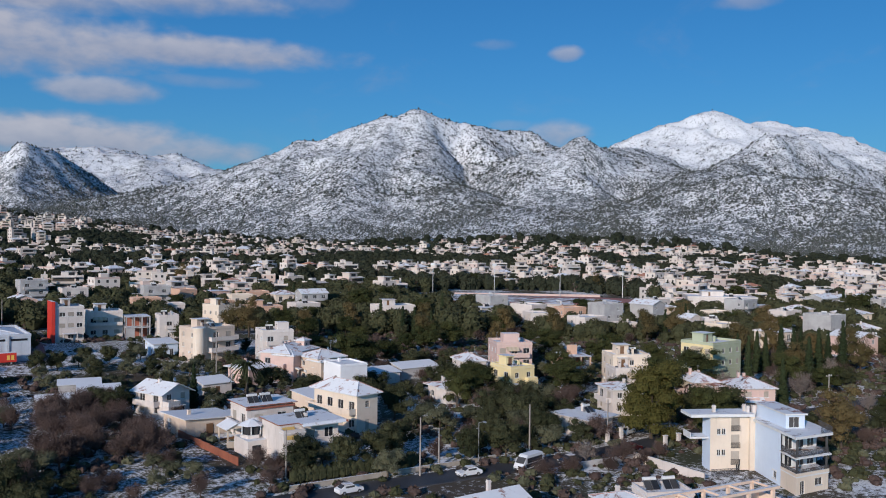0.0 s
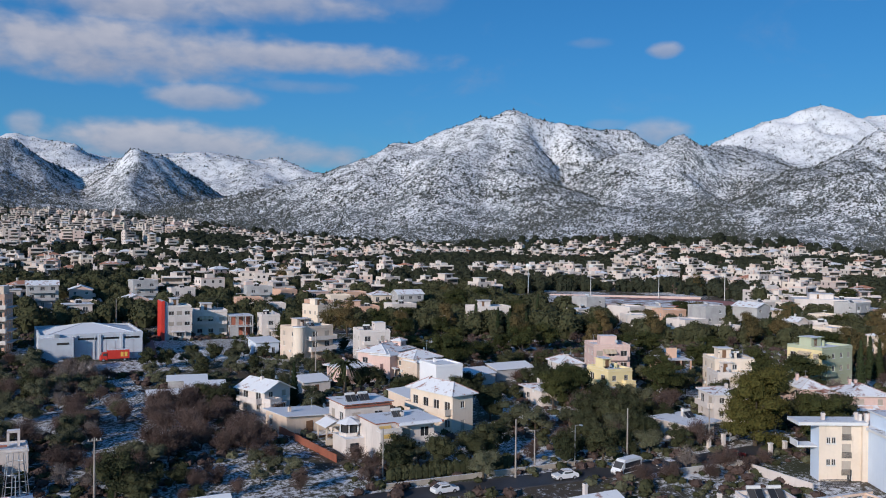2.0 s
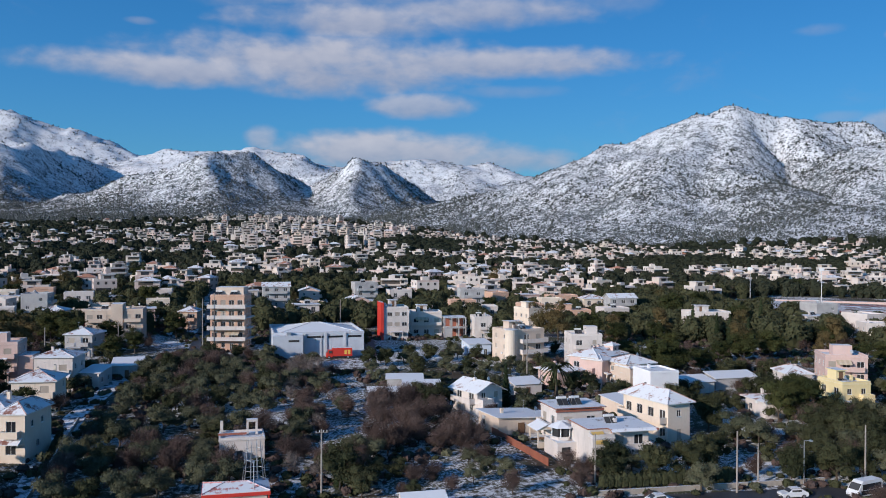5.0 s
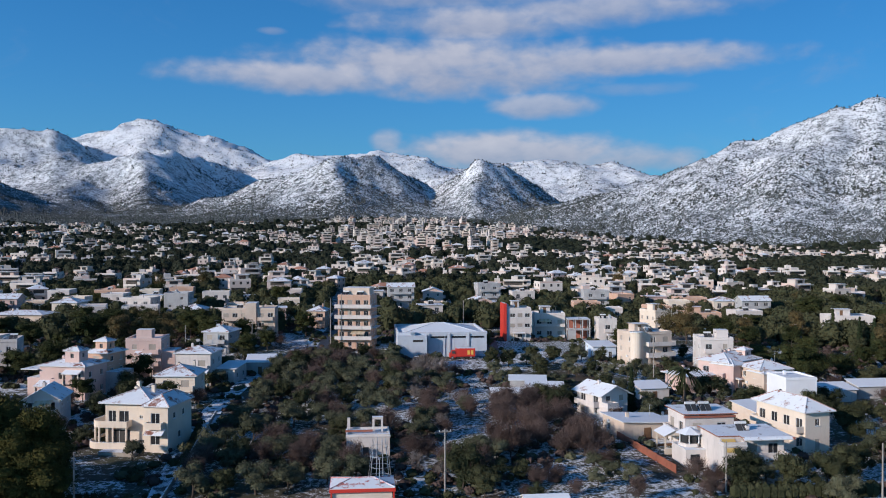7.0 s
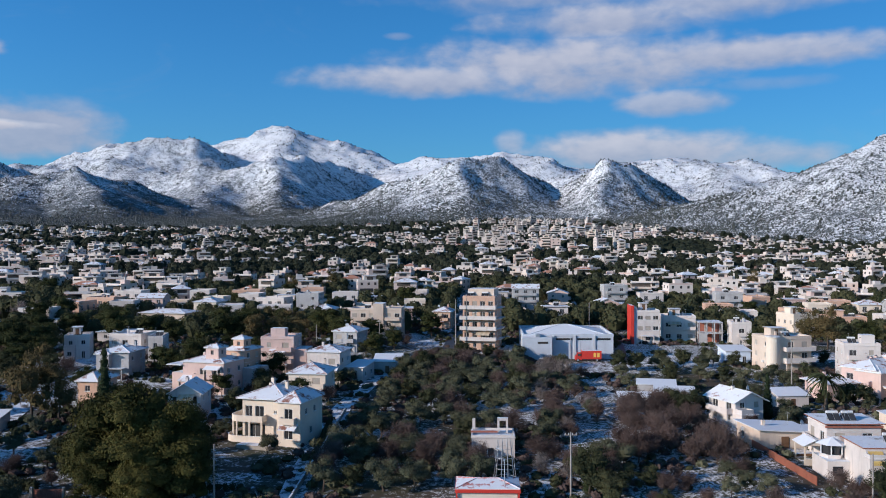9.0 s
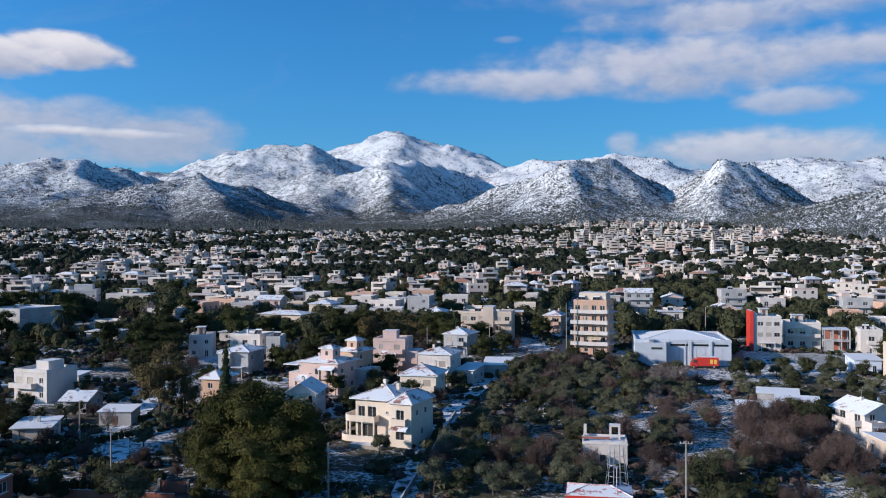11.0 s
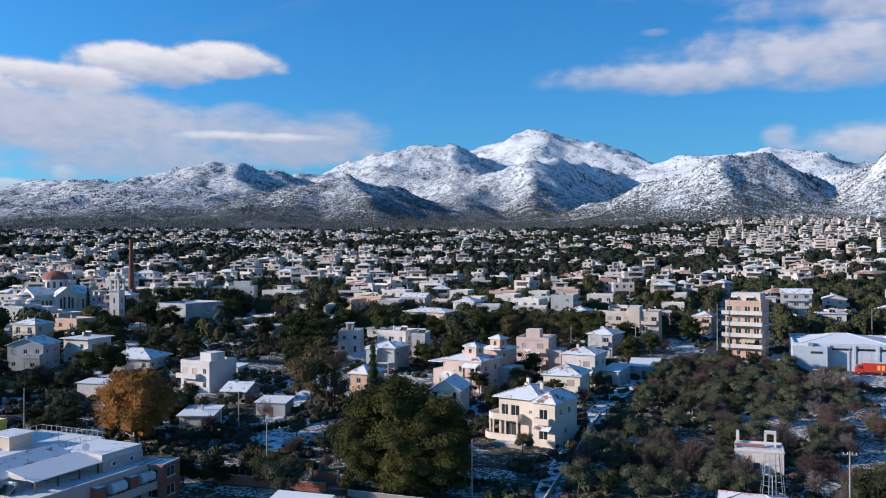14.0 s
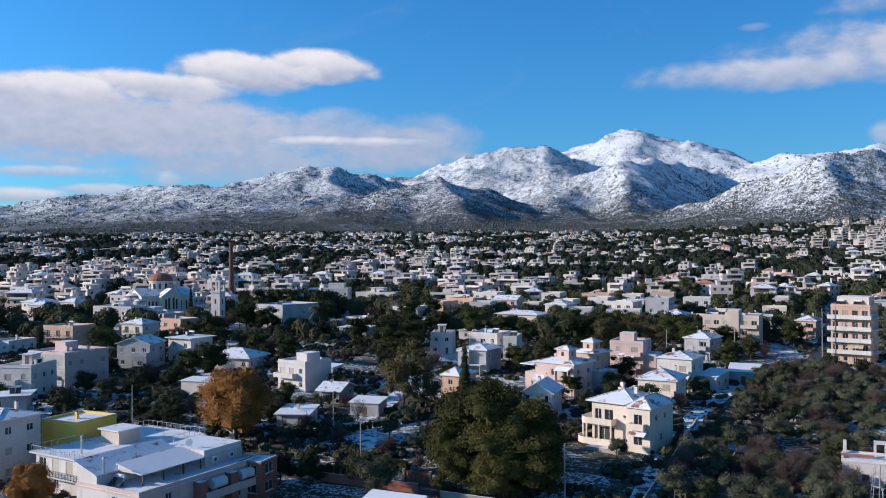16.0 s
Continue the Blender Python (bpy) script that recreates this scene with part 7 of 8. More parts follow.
part("roof_hut", Build().box(-3.2, -1.5, 5.62, 1.2, 2.6, 7.7, "beige", "flatsnow"), fb)
part("roof_slab", Build().box(-3.6, -1.9, 7.7, 1.6, 3.0, 7.9, "frame", "flatsnow"), fb)
part("flue", Build().tube((1.5, -8.5, 5.6), (1.5, -8.5, 8.2), 0.14, 0.14, 8, "metal").tube((1.5, -8.5, 8.2), (1.5, -8.5, 8.45), 0.24, 0.2, 8, "metal"), fb)
part("clothes_line", Build().tube((-2.0, 6.0, 5.6), (-2.0, 6.0, 7.4), 0.03, 0.03, 5, "metal").tube((3.0, 6.0, 5.6), (3.0, 6.0, 7.4), 0.03, 0.03, 5, "metal").tube((-2.0, 6.0, 7.3), (3.0, 6.0, 7.3), 0.02, 0.02, 4, "metal"), fb)

# the house complex in the left foreground
fo = house(-94.0, 90.4, -2, 12.6, 23.0, 2, "pink", "flat", "pale rose house complex with snowed roofs and terraces", sh=2.6, parapet=0.55, heater=False, chimneys=0, roofmat="flatsnow", fittings=False, paint={0: "white"},
           balconies=((1, 1, 0.45, 0.95, 1.5, "wall"),))
part("upper_room", Build().box(-6.2, -11.4, 5.42, -2.2, 3.0, 7.2, "white"), fo)
part("upper_roof", gable_roof(-6.2, -11.4, -2.2, 3.0, 7.2, 1.3, 0.4, "tilesnow", "y", "white", 0.15, True), fo)
part("porch_roof", gable_roof(-2.1, -8.0, 2.6, 3.2, 7.0, 0.9, 0.2, "sheetsnow", "y", "white", 0.12, True), fo)
for yy in (-7.6, -4.0, -0.4, 2.9):
    part("porch_post", Build().box(2.3, yy - 0.09, 5.42, 2.48, yy + 0.09, 7.1, "wood"), fo)
part("rear_room", Build().box(-6.1, 3.6, 5.42, 2.4, 11.3, 7.9, "white", "flatsnow"), fo)
part("rear_parapet", Build().box(2.41, 3.6, 5.42, 2.6, 11.3, 7.0, "pink", "slabsnow"), fo)
for yy in (5.2, 8.6):
    u = part("air_conditioner", Build().box(2.65, yy - 0.45, 6.0, 3.05, yy + 0.45, 6.8, "frame", "slabsnow"), fo)
    part("fan_grille", Build().tube((3.05, yy, 6.4), (3.09, yy, 6.4), 0.28, 0.28, 12, "dark"), u)
for yy in (0.5, 6.0):
    part("awning", Build().tube((7.0, yy, 4.3), (7.0, yy + 2.6, 4.3), 0.75, 0.75, 12, "frame"), fo, "white rounded awning")
for yy in (-2.2, 3.8):
    part("red_pier", Build().box(6.31, yy, -1.0, 7.7, yy + 1.4, 5.2, "brick", "slabsnow"), fo, "brick-red pier")
part("flue", Build().tube((-2.0, -10.4, 6.8), (-2.0, -10.4, 9.2), 0.15, 0.15, 8, "metal").tube((-2.0, -10.4, 9.2), (-2.0, -10.4, 9.5), 0.27, 0.2, 8, "metal"), fo)
part("dish", Build().tube((-1.0, 4.4, 7.9), (-1.0, 4.0, 8.6), 0.05, 0.05, 6, "metal").tube((-1.0, 4.0, 8.6), (-0.8, 3.7, 8.75), 0.05, 0.55, 12, "frame"), fo, "white dish")
solar_heater(fo, -0.6, -9.6, 5.42)
bb = house(-87.2, 101.0, 8, 3.6, 4.6, 2, "brick", "flat", "brick-red square block with a large dark window", sh=2.7, parapet=0.15, win=(2.1, 1.5), skip=0.0, space=3.5, doors=False, heater=False, chimneys=0, name="garden_house", fittings=False, shutters=0)

# ---- church, bell tower, brick chimney ----
ch = thing("church", "domed church with pale walls, round apses and snowy roofs", "church", -288.2, 270.5, 72, keep=22)
SIDE = [(u, u + 0.9, 2.6, 6.6) for u in (3.0, 4.6, 6.2, 15.0, 17.5, 20.0)]
V = Build()
for p, q, hs in (((-12, -7), (12, -7), SIDE), ((12, -7), (12, 7), [(5.5, 8.5, 0.0, 4.0)]), ((12, 7), (-12, 7), SIDE), ((-12, 7), (-12, -7), [])):
    facade(V, p, q, -2, 9.0, hs, "cream")
part("nave", V, ch)
part("nave_roof", gable_roof(-12, -7, 12, 7, 9.0, 3.0, 0.5, "tilesnow", "x", "cream", 0.25), ch)
V = Build()
for p, q, hs in (((-4.5, -10), (4.5, -10), [(1.6, 2.6, 3.0, 7.4), (3.0, 4.0, 3.0, 8.0), (5.0, 6.0, 3.0, 8.0), (6.4, 7.4, 3.0, 7.4)]), ((4.5, -10), (4.5, -7.004), []), ((-4.5, -7.004), (-4.5, -10), [])):
    facade(V, p, q, -2, 8.6, hs, "cream")
part("transept", V, ch)
part("transept_roof", gable_roof(-4.5, -10, 4.5, 10, 8.6, 3.2, 0.5, "tilesnow", "y", "cream", 0.25), ch)
for sy, rr, hh in ((0.0, 3.7, 8.0), (-6.2, 2.5, 6.2), (6.2, 2.5, 6.2)):
    ap = part("apse", Build().tube((-12.4, sy, -2), (-12.4, sy, hh), rr, rr, 18, "white"), ch)
    part("apse_cornice", Build().tube((-12.4, sy, hh), (-12.4, sy, hh + 0.35), rr + 0.25, rr + 0.25, 18, "frame"), ap)
    D = Build()
    for i in range(4):
        p, q = math.pi / 2 * i / 4, math.pi / 2 * (i + 1) / 4
        D.tube((-12.4, sy, hh + 0.35 + rr * 0.55 * math.sin(p)), (-12.4, sy, hh + 0.35 + rr * 0.55 * math.sin(q)), (rr + 0.2) * math.cos(p), max(0.05, (rr + 0.2) * math.cos(q)), 18, "tile", False)
    part("apse_dome", D, ap, "red-tiled half dome dusted with snow")
    for k in (-35, 0, 35):
        part("apse_window", Build().box(-0.35, -rr - 0.06, 1.8, 0.35, -rr + 0.05, hh - 1.6, "glass"), ap, "", pose(-12.4, sy, 0, 0, 0, -90 + k))
part("drum", Build().tube((0, 0, 10.5), (0, 0, 14.6), 4.9, 4.9, 18, "white").tube((0, 0, 14.6), (0, 0, 15.0), 5.3, 5.3, 18, "frame"), ch)
D = Build()
for i in range(5):
    p, q = math.pi / 2 * i / 5, math.pi / 2 * (i + 1) / 5
    D.tube((0, 0, 15.0 + 3.6 * math.sin(p)), (0, 0, 15.0 + 3.6 * math.sin(q)), 5.2 * math.cos(p), max(0.05, 5.2 * math.cos(q)), 18, "brick", False)
part("dome", D, ch, "brick-red dome")
part("cross", Build().box(-0.1, -0.1, 18.5, 0.1, 0.1, 20.6, "dark").box(-0.6, -0.1, 19.7, 0.6, 0.1, 19.95, "dark"), ch)
for i in range(12):
    part("drum_window", Build().box(-0.5, -4.98, 11.6, 0.5, -4.84, 14.0, "glass"), ch, "", pose(0, 0, 0, 0, 0, 30 * i))
be = thing("bell_tower", "white stone bell tower with open belfry", "tower", -241.8, 256.5, 12, keep=4)
part("shaft", Build().box(-2.0, -2.0, -2, 2.0, 2.0, 13.0, "white"), be)
for s in (0, 90, 180, 270):
    for zz in (4.0, 8.5):
        part("slot_window", Build().box(-0.3, -2.05, zz, 0.3, -2.004, zz + 2.0, "glass"), be, "", pose(0, 0, 0, 0, 0, s))
part("cornice", Build().box(-2.4, -2.4, 13.0, 2.4, 2.4, 13.5, "white", "slabsnow"), be)
for px in (-1.7, 1.7):
    for py in (-1.7, 1.7):
        part("pier", Build().box(px - 0.35, py - 0.35, 13.5, px + 0.35, py + 0.35, 17.2, "white"), be)
part("belfry_top", Build().box(-2.2, -2.2, 17.2, 2.2, 2.2, 17.8, "white", "slabsnow"), be)
part("spire", Build().tube((0, 0, 17.8), (0, 0, 20.2), 2.0, 0.1, 8, "grey"), be)
cm = thing("factory_chimney", "tall slender brick factory chimney", "chimney", -296.4, 323.9, 0, keep=3)
part("shaft", Build().tube((0, 0, -2), (0, 0, 30.5), 1.6, 0.85, 16, "sootbrick"), cm)
part("rim", Build().tube((0, 0, 29.6), (0, 0, 30.8), 1.05, 1.1, 16, "sootbrick"), cm)

# ---- the sports ground ----
st = thing("running_track", "red running track round a snowy sports field", "sports ground", 268.0, 352.0, -35, gz(268, 352) + 0.6, keep=62)
B = Build()
N = 48
loop = lambda k: [((30 if math.cos(2 * math.pi * i / N) > 0 else -30) + k * math.cos(2 * math.pi * i / N), k * math.sin(2 * math.pi * i / N), 0) for i in range(N)]
outer, inner = loop(29), loop(17)
for i in range(N):
    j = (i + 1) % N
    B.face([inner[i], outer[i], outer[j], inner[j]], "trackred")
part("track", B, st)
B = Build()
B.face(inner, "fieldsnow")
part("field", B, st)
for px in (-52, -18, 18, 52):
    p = part("floodlight_mast", Build().tube((px, 30, -6), (px, 30, 17), 0.22, 0.12, 6, "metal"), st)
    part("lamp_panel", Build().box(px - 1.2, 29.7, 16.2, px + 1.2, 29.9, 17.6, "metal"), p)
W = Build()
rail(W, (-62, -29), (62, -29), -2.0, 3.0, 3.0, "metal", 0.05)
part("fence", W, st)
for i in range(12):
    part("barrier", Build().box(8 + i * 4.4, -30.5, -2.0, 12.2 + i * 4.4, -30.35, 0.5, "barrier"), st, "orange-red barrier panel")
part("terrace_wall", Build().box(-62, -33.2, -5.0, 62, -32.8, -1.6, "grey", "slabsnow"), st)
part("stand", Build().box(-40, 31, -5, 40, 34, 1.2, "pink", "terrace"), st)

# ---- roofs at the foot of the view ----
pg = house(86.0, 71.2, -3, 20.0, 9.0, 2, "peach", "flat", "peach house with a pergola on its roof terrace", sh=2.6, parapet=0.9, roofmat="terrace", heater=False, chimneys=1, sides=(2, 3), fittings=False)
for i in range(5):
    xx = -9.3 + i * 4.4
    part("pergola_post", Build().box(xx - 0.2, 4.0, 5.42, xx + 0.2, 4.4, 7.7, "peach"), pg)
    part("pergola_post", Build().box(xx - 0.2, 0.6, 5.42, xx + 0.2, 1.0, 7.7, "peach"), pg)
    part("cross_beam", Build().box(xx - 0.15, 1.055, 7.72, xx + 0.15, 3.945, 8.0, "peach", "slabsnow"), pg)
for yy in (0.55, 3.95):
    part("pergola_beam", Build().box(-9.8, yy, 7.7, 9.4, yy + 0.5, 8.05, "peach", "slabsnow"), pg)
sr = house(89.0, 85.6, -20, 7.0, 5.0, 1, "white", "flat", "white outbuilding with four solar panels on its roof", sh=4.2, parapet=0.5, heater=False, chimneys=0, fittings=False)
solar_heater(sr, -1.4, 0.6, 4.42)
solar_heater(sr, 1.5, 0.6, 4.42)
house(64.0, 94.5, 4, 13.0, 8.0, 1, "white", "gable", "low white house with a snowed gable roof", sh=3.6, rise=1.6, over=0.5, chimneys=1, fittings=False)
house(83.2, 87.8, -12, 6.2, 5.0, 1, "white", "hip", "small white house with a snow-covered hip roof", sh=3.3, rise=1.0, over=0.4, chimneys=1, fittings=False)
house(20.3, 118.6, 3, 6.0, 4.0, 1, "white", "gable", "small white shed with a snowed sheet roof", sh=2.2, rise=0.7, over=0.3, chimneys=0, fittings=False, roofmat="sheetsnow")
house(-63.6, 101.4, 4, 8.2, 4.0, 1, "cream", "shed", "low garage with a snow-covered roof", sh=2.4, rise=0.7, over=0.3, chimneys=0, fittings=False)

cn = thing("market_canopy", "red canopy over a yard entrance", "canopy", -62.0, 296.0, 5, keep=4)
part("canopy_top", gable_roof(-4.0, -2.5, 4.0, 2.5, 3.4, 0.8, 0.3, "red", "x", "red", 0.1), cn)
for xx in (-3.8, 3.8):
    for yy in (-2.3, 2.3):
        part("post", Build().box(xx - 0.08, yy - 0.08, -0.8, xx + 0.08, yy + 0.08, 3.4, "metal"), cn)

# ---- roads, lots, walls ----
def strip(name, pts, width, mat, label, category, lift=0.10, kind="structure"):
    """A road or lane that follows the ground, with a small raised edge."""
    B = Build()
    path = []
    for (x0, y0), (x1, y1) in zip(pts, pts[1:]):
        n = max(1, int(math.hypot(x1 - x0, y1 - y0) / 4))
        path += [(x0 + (x1 - x0) * i / n, y0 + (y1 - y0) * i / n) for i in range(n)]
    path.append(pts[-1])
    rows = []
    for i, (x, y) in enumerate(path):
        a, b = path[max(0, i - 1)], path[min(len(path) - 1, i + 1)]
        d = Vector((b[0] - a[0], b[1] - a[1], 0)).normalized()
        n = Vector((-d.y, d.x, 0)) * width / 2
        rows.append([(x + n.x * k, y + n.y * k, gz(x, y) + z) for k, z in ((1.04, -0.4), (1.0, lift), (-1.0, lift), (-1.04, -0.4))])
    for p, q in zip(rows, rows[1:]):
        for k in range(3):
            B.face([p[k], p[k + 1], q[k + 1], q[k]][::-1], mat)
    for x, y in path[::2]:
        KEEP_OUT.append((x, y, width * 0.5))
    return single(name, B, label, category, kind=kind)


strip("road", [(-160, 108), (-90, 113), (-40, 117), (20, 118), (60, 118), (100, 116), (140, 118), (200, 118), (300, 120)], 6.0, "asphalt", "wet dark asphalt street", "road")
strip("lane", [(-33, 113), (-36, 135), (-38, 162), (-39.5, 182), (-38, 212), (-33, 250)], 4.2, "lanesnow", "narrow snow-dusted lane", "lane", 0.08)
strip("street_north", [(26, 250), (28, 280), (24, 320)], 7.0, "asphalt", "asphalt street past the warehouse", "road")
strip("street_far", [(-23, 262), (-24, 330), (-27, 400), (-30, 450)], 5.5, "asphalt", "straight asphalt street through the town", "road", 0.15)
strip("street_east", [(24, 300), (60, 296), (120, 290)], 6.0, "asphalt", "asphalt side street", "road", 0.12)
strip("street_gardens", [(-78, 116), (-100, 150), (-112, 190), (-120, 240)], 4.0, "lanesnow", "narrow snowy garden street", "lane", 0.08)


def lot(x, y, rx, ry, rot, label, mat="lotsnow", seed=0):
    """An open snowy lot with an uneven rim, as a low sheet on the ground."""
    g = random.Random(seed)
    n = 28
    rim = []
    for i in range(n):
        a = 2 * math.pi * i / n
        k = 1 + 0.14 * math.sin(3 * a + seed) + g.uniform(-0.08, 0.08)
        sq = 1 / max(abs(math.cos(a)), abs(math.sin(a))) ** 0.6
        u, v = rx * k * sq * math.cos(a), ry * k * sq * math.sin(a)
        c, s = math.cos(radians(rot)), math.sin(radians(rot))
        rim.append((x + u * c - v * s, y + u * s + v * c))
    B = Build()
    for f0, f1, z0, z1 in ((0.0, 0.5, 0.07, 0.07), (0.5, 0.93, 0.07, 0.06), (0.93, 1.0, 0.06, -0.1)):
        for i in range(n):
            p, q = rim[i], rim[(i + 1) % n]
            P = lambda r, f, z: (x + (r[0] - x) * f, y + (r[1] - y) * f, gz(x + (r[0] - x) * f, y + (r[1] - y) * f) + z)
            if f0 == 0:
                B.face([P(p, 0, z0), P(p, f1, z1), P(q, f1, z1)], mat)
            else:
                B.face([P(p, f0, z0), P(p, f1, z1), P(q, f1, z1), P(q, f0, z0)], mat)
    for f in (-0.75, -0.4, 0.0, 0.4, 0.75) if seed in (5, 6, 8, 10, 15, 17, 18, 19) else ():
        ux, uy = (f * rx, 0) if rx > ry else (0, f * ry)
        KEEP_OUT.append((x + ux * math.cos(radians(rot)) - uy * math.sin(radians(rot)), y + ux * math.sin(radians(rot)) + uy * math.cos(radians(rot)), min(rx, ry) * 0.75))
    single("snowy_lot", B, label, "snowy lot", kind="structure")


lot(27, 136, 13, 10, 0, "open lot with patchy snow over grass", seed=1)
lot(37, 160, 4.5, 16, 8, "strip of patchy snow beside a fence", seed=2)
lot(9, 200, 5.5, 9, 0, "snow-covered clearing between bare shrubs", seed=3)
lot(9, 160, 3.0, 14, -4, "snowy track between shrubs", seed=4)
lot(44, 272, 15, 10, 0, "snowy open ground by the street", seed=5)
lot(-50, 130, 8, 4.5, 4, "snow-covered garden lawn", seed=6)
lot(-93, 131, 5, 9, -15, "snowy garden behind a hedge", seed=7)
lot(95, 158, 5, 9, 5, "snow-covered terrace beside the villa", "flatsnow", 8)
lot(69, 133, 5, 4.5, 0, "snowy yard behind a hedge", seed=15)
lot(101, 121.5, 8, 2.0, 0, "patchy snow beside the street", seed=16)
lot(101, 102, 6, 4, 0, "patchy snow on a yard", seed=9)
lot(77, 140, 6, 7, 5, "shaded snowy yard", seed=10)
lot(-60, 282, 13, 9, 5, "snow-blue open yard", "fieldsnow", 14)
lot(20, 222, 8, 5, 0, "snow patch below the warehouse", seed=11)
lot(-78, 109, 5, 2.0, 10, "snow beside the street", seed=12)
lot(40.5, 184, 3.4, 19, -3, "strip of snow between bare shrubs and a fence", seed=17)
lot(17.5, 201, 3.8, 21, 0, "snowy strip between bare shrubs", seed=18)
lot(13.5, 160, 4.2, 14, -12, "snowy strip between bare shrubs", seed=19)


def low_wall(pts, height, thick, mat, name, label, category="wall", cap="slabsnow"):
    ob = new(name)
    ob.matrix_basis = pose(pts[0][0], pts[0][1], gz(*pts[0]))
    tagged(ob, label, category)
    o = Vector((pts[0][0], pts[0][1], gz(*pts[0])))
    for a, b in zip(pts, pts[1:]):
        d = Vector((b[0] - a[0], b[1] - a[1], 0))
        n = max(1, int(d.length / 3.0))
        turn = math.degrees(math.atan2(d.y, d.x))
        for i in range(n):
            x, y = a[0] + d.x * i / n, a[1] + d.y * i / n
            part("panel" if mat in ("wood", "metal", "redwood") else "segment", Build().box(0.01, -thick / 2, -0.6, d.length / n - 0.01, thick / 2, height, mat, cap), ob, "", pose(x - o.x, y - o.y, gz(x, y) - o.z, 0, 0, turn))
    return ob


low_wall([(41.0, 160), (43.4, 148), (45.2, 138)], 1.3, 0.12, "redwood", "board_fence", "red-brown board fence along the lot", "fence", "redwood")
low_wall([(107.2, 110), (108.2, 95)], 1.5, 0.25, "white", "garden_wall", "white rendered garden wall with snowy cap")
low_wall([(92, 111), (107, 110)], 1.1, 0.25, "grey", "garden_wall", "grey rendered garden wall with snow")
low_wall([(-84, 110.5), (-66, 112.8)], 1.6, 0.2, "brick", "garden_wall", "brick-red garden wall")
low_wall([(-62, 112.5), (-38, 114)], 1.2, 0.3, "stone", "stone_wall", "low rubble stone wall along the street")
low_wall([(-34.0, 120), (-36.0, 150), (-38, 178)], 1.0, 0.25, "stone", "stone_wall", "low stone wall along the lane")
low_wall([(48, 122.2), (86, 122)], 0.8, 0.3, "stone", "garden_wall", "low rubble stone wall along the street")
def hedge(pts, h, w, label, seed):
    """A leafy hedge that follows a line, a little uneven along its top."""
    g = random.Random(seed)
    x0, y0 = pts[0]
    z0 = gz(x0, y0)
    lobes = []
    for a, b in zip(pts, pts[1:]):
        n = max(2, int(math.hypot(b[0] - a[0], b[1] - a[1]) / 1.1))
        for i in range(n):
            x, y = a[0] + (b[0] - a[0]) * i / n, a[1] + (b[1] - a[1]) * i / n
            k = h * g.uniform(0.9, 1.1)
            lobes.append(((x - x0, y - y0, gz(x, y) - z0 + k * 0.45), (w * 0.8, w * 0.8, k * 0.58)))
            KEEP_OUT.append((x, y, w * 0.6))
    single("hedge", crown_mesh("hedge", lobes, 170 * len(lobes), 0.24, "evergreen", seed, 0.0, 0.85, 0.3, 0.1), label, "hedge", pose(x0, y0, z0))


hedge([(-106, 126), (-97, 139), (-92, 150)], 1.7, 0.9, "long dark garden hedge with traces of snow", 1)
hedge([(-88, 112), (-77, 119)], 1.9, 1.1, "dark evergreen garden hedge", 2)
hedge([(50, 125.0), (72, 124.4)], 2.6, 1.3, "tall dark garden hedge along the street", 3)
hedge([(-35.5, 140), (-38.5, 166)], 1.6, 0.8, "dark hedge along the lane", 4)
hedge([(-60, 124), (-42, 126)], 1.1, 0.7, "low dark hedge before a lawn", 5)
hedge([(-73, 121), (-90, 126)], 2.0, 1.0, "dark evergreen hedge round a garden", 6)
gate = thing("garden_gate", "dark red double garden gate", "gate", -69.0, 117.8, 5)
for i in range(14):
    part("board", Build().box(-2.2 + i * 0.31, -0.05, -0.2, -2.2 + i * 0.31 + 0.27, 0.05, 1.75, "brick"), gate)
for xx in (-2.45, 2.25):
    part("post", Build().box(xx - 0.18, -0.2, -0.5, xx + 0.18, 0.2, 2.0, "stone", "slabsnow"), gate)

# gate piers by the street
for i, (x, y) in enumerate(((111.5, 121.5), (115.0, 121.5), (118.0, 113.0), (121.5, 113.0))):
    p = thing("gate_pier", "white rendered gate pier", "gate pier", x, y, group="gate piers")
    part("shaft", Build().box(-0.3, -0.3, -0.5, 0.3, 0.3, 2.3, "white"), p)
    part("cap", Build().box(-0.4, -0.4, 2.3, 0.4, 0.4, 2.45, "white", "slabsnow"), p)


# ---- sheds ----
def shed(x, y, rot, w, d, h, label, wall="grey", pitch=0.5):
    ob = thing("shed", label, "shed", x, y, rot, keep=max(w, d) * 0.5, group="sheds")
    part("wall", Build().box(-w / 2, -d / 2, -1, w / 2, d / 2, h, wall), ob)
    part("roof", gable_roof(-w / 2, -d / 2, w / 2, d / 2, h, pitch, 0.35, "sheetsnow", "x", wall, 0.1, True), ob)
    part("door", Build().box(-0.5, -d / 2 - 0.06, -0.3, 0.5, -d / 2 - 0.003, 1.9, "wood"), ob)


shed(30.5, 204, -8, 8.5, 5.0, 2.6, "low grey shed with a snow-white lean-to roof")
shed(33.5, 197.5, -8, 8.5, 4.5, 2.4, "low grey shed with a snow-covered sheet roof")
shed(25, 192, -4, 9.0, 3.5, 2.0, "long low shed under snow")
shed(-103, 155, 12, 6.5, 5, 2.7, "garden shed with a thick snowy roof", "grey")
shed(-128, 139, 18, 9, 6, 3.0, "low house with a broad snowed roof", "white", 1.2)
shed(-121, 131, 18, 8, 6, 2.8, "low outbuilding with a snowed roof", "white", 1.0)
shed(-150, 155, 10, 11, 5, 3.0, "long low shed with a snowy slab", "white", 0.3)
shed(-140, 185, 5, 14, 5, 3.0, "long low white shed with a snowy slab roof", "white", 0.3)
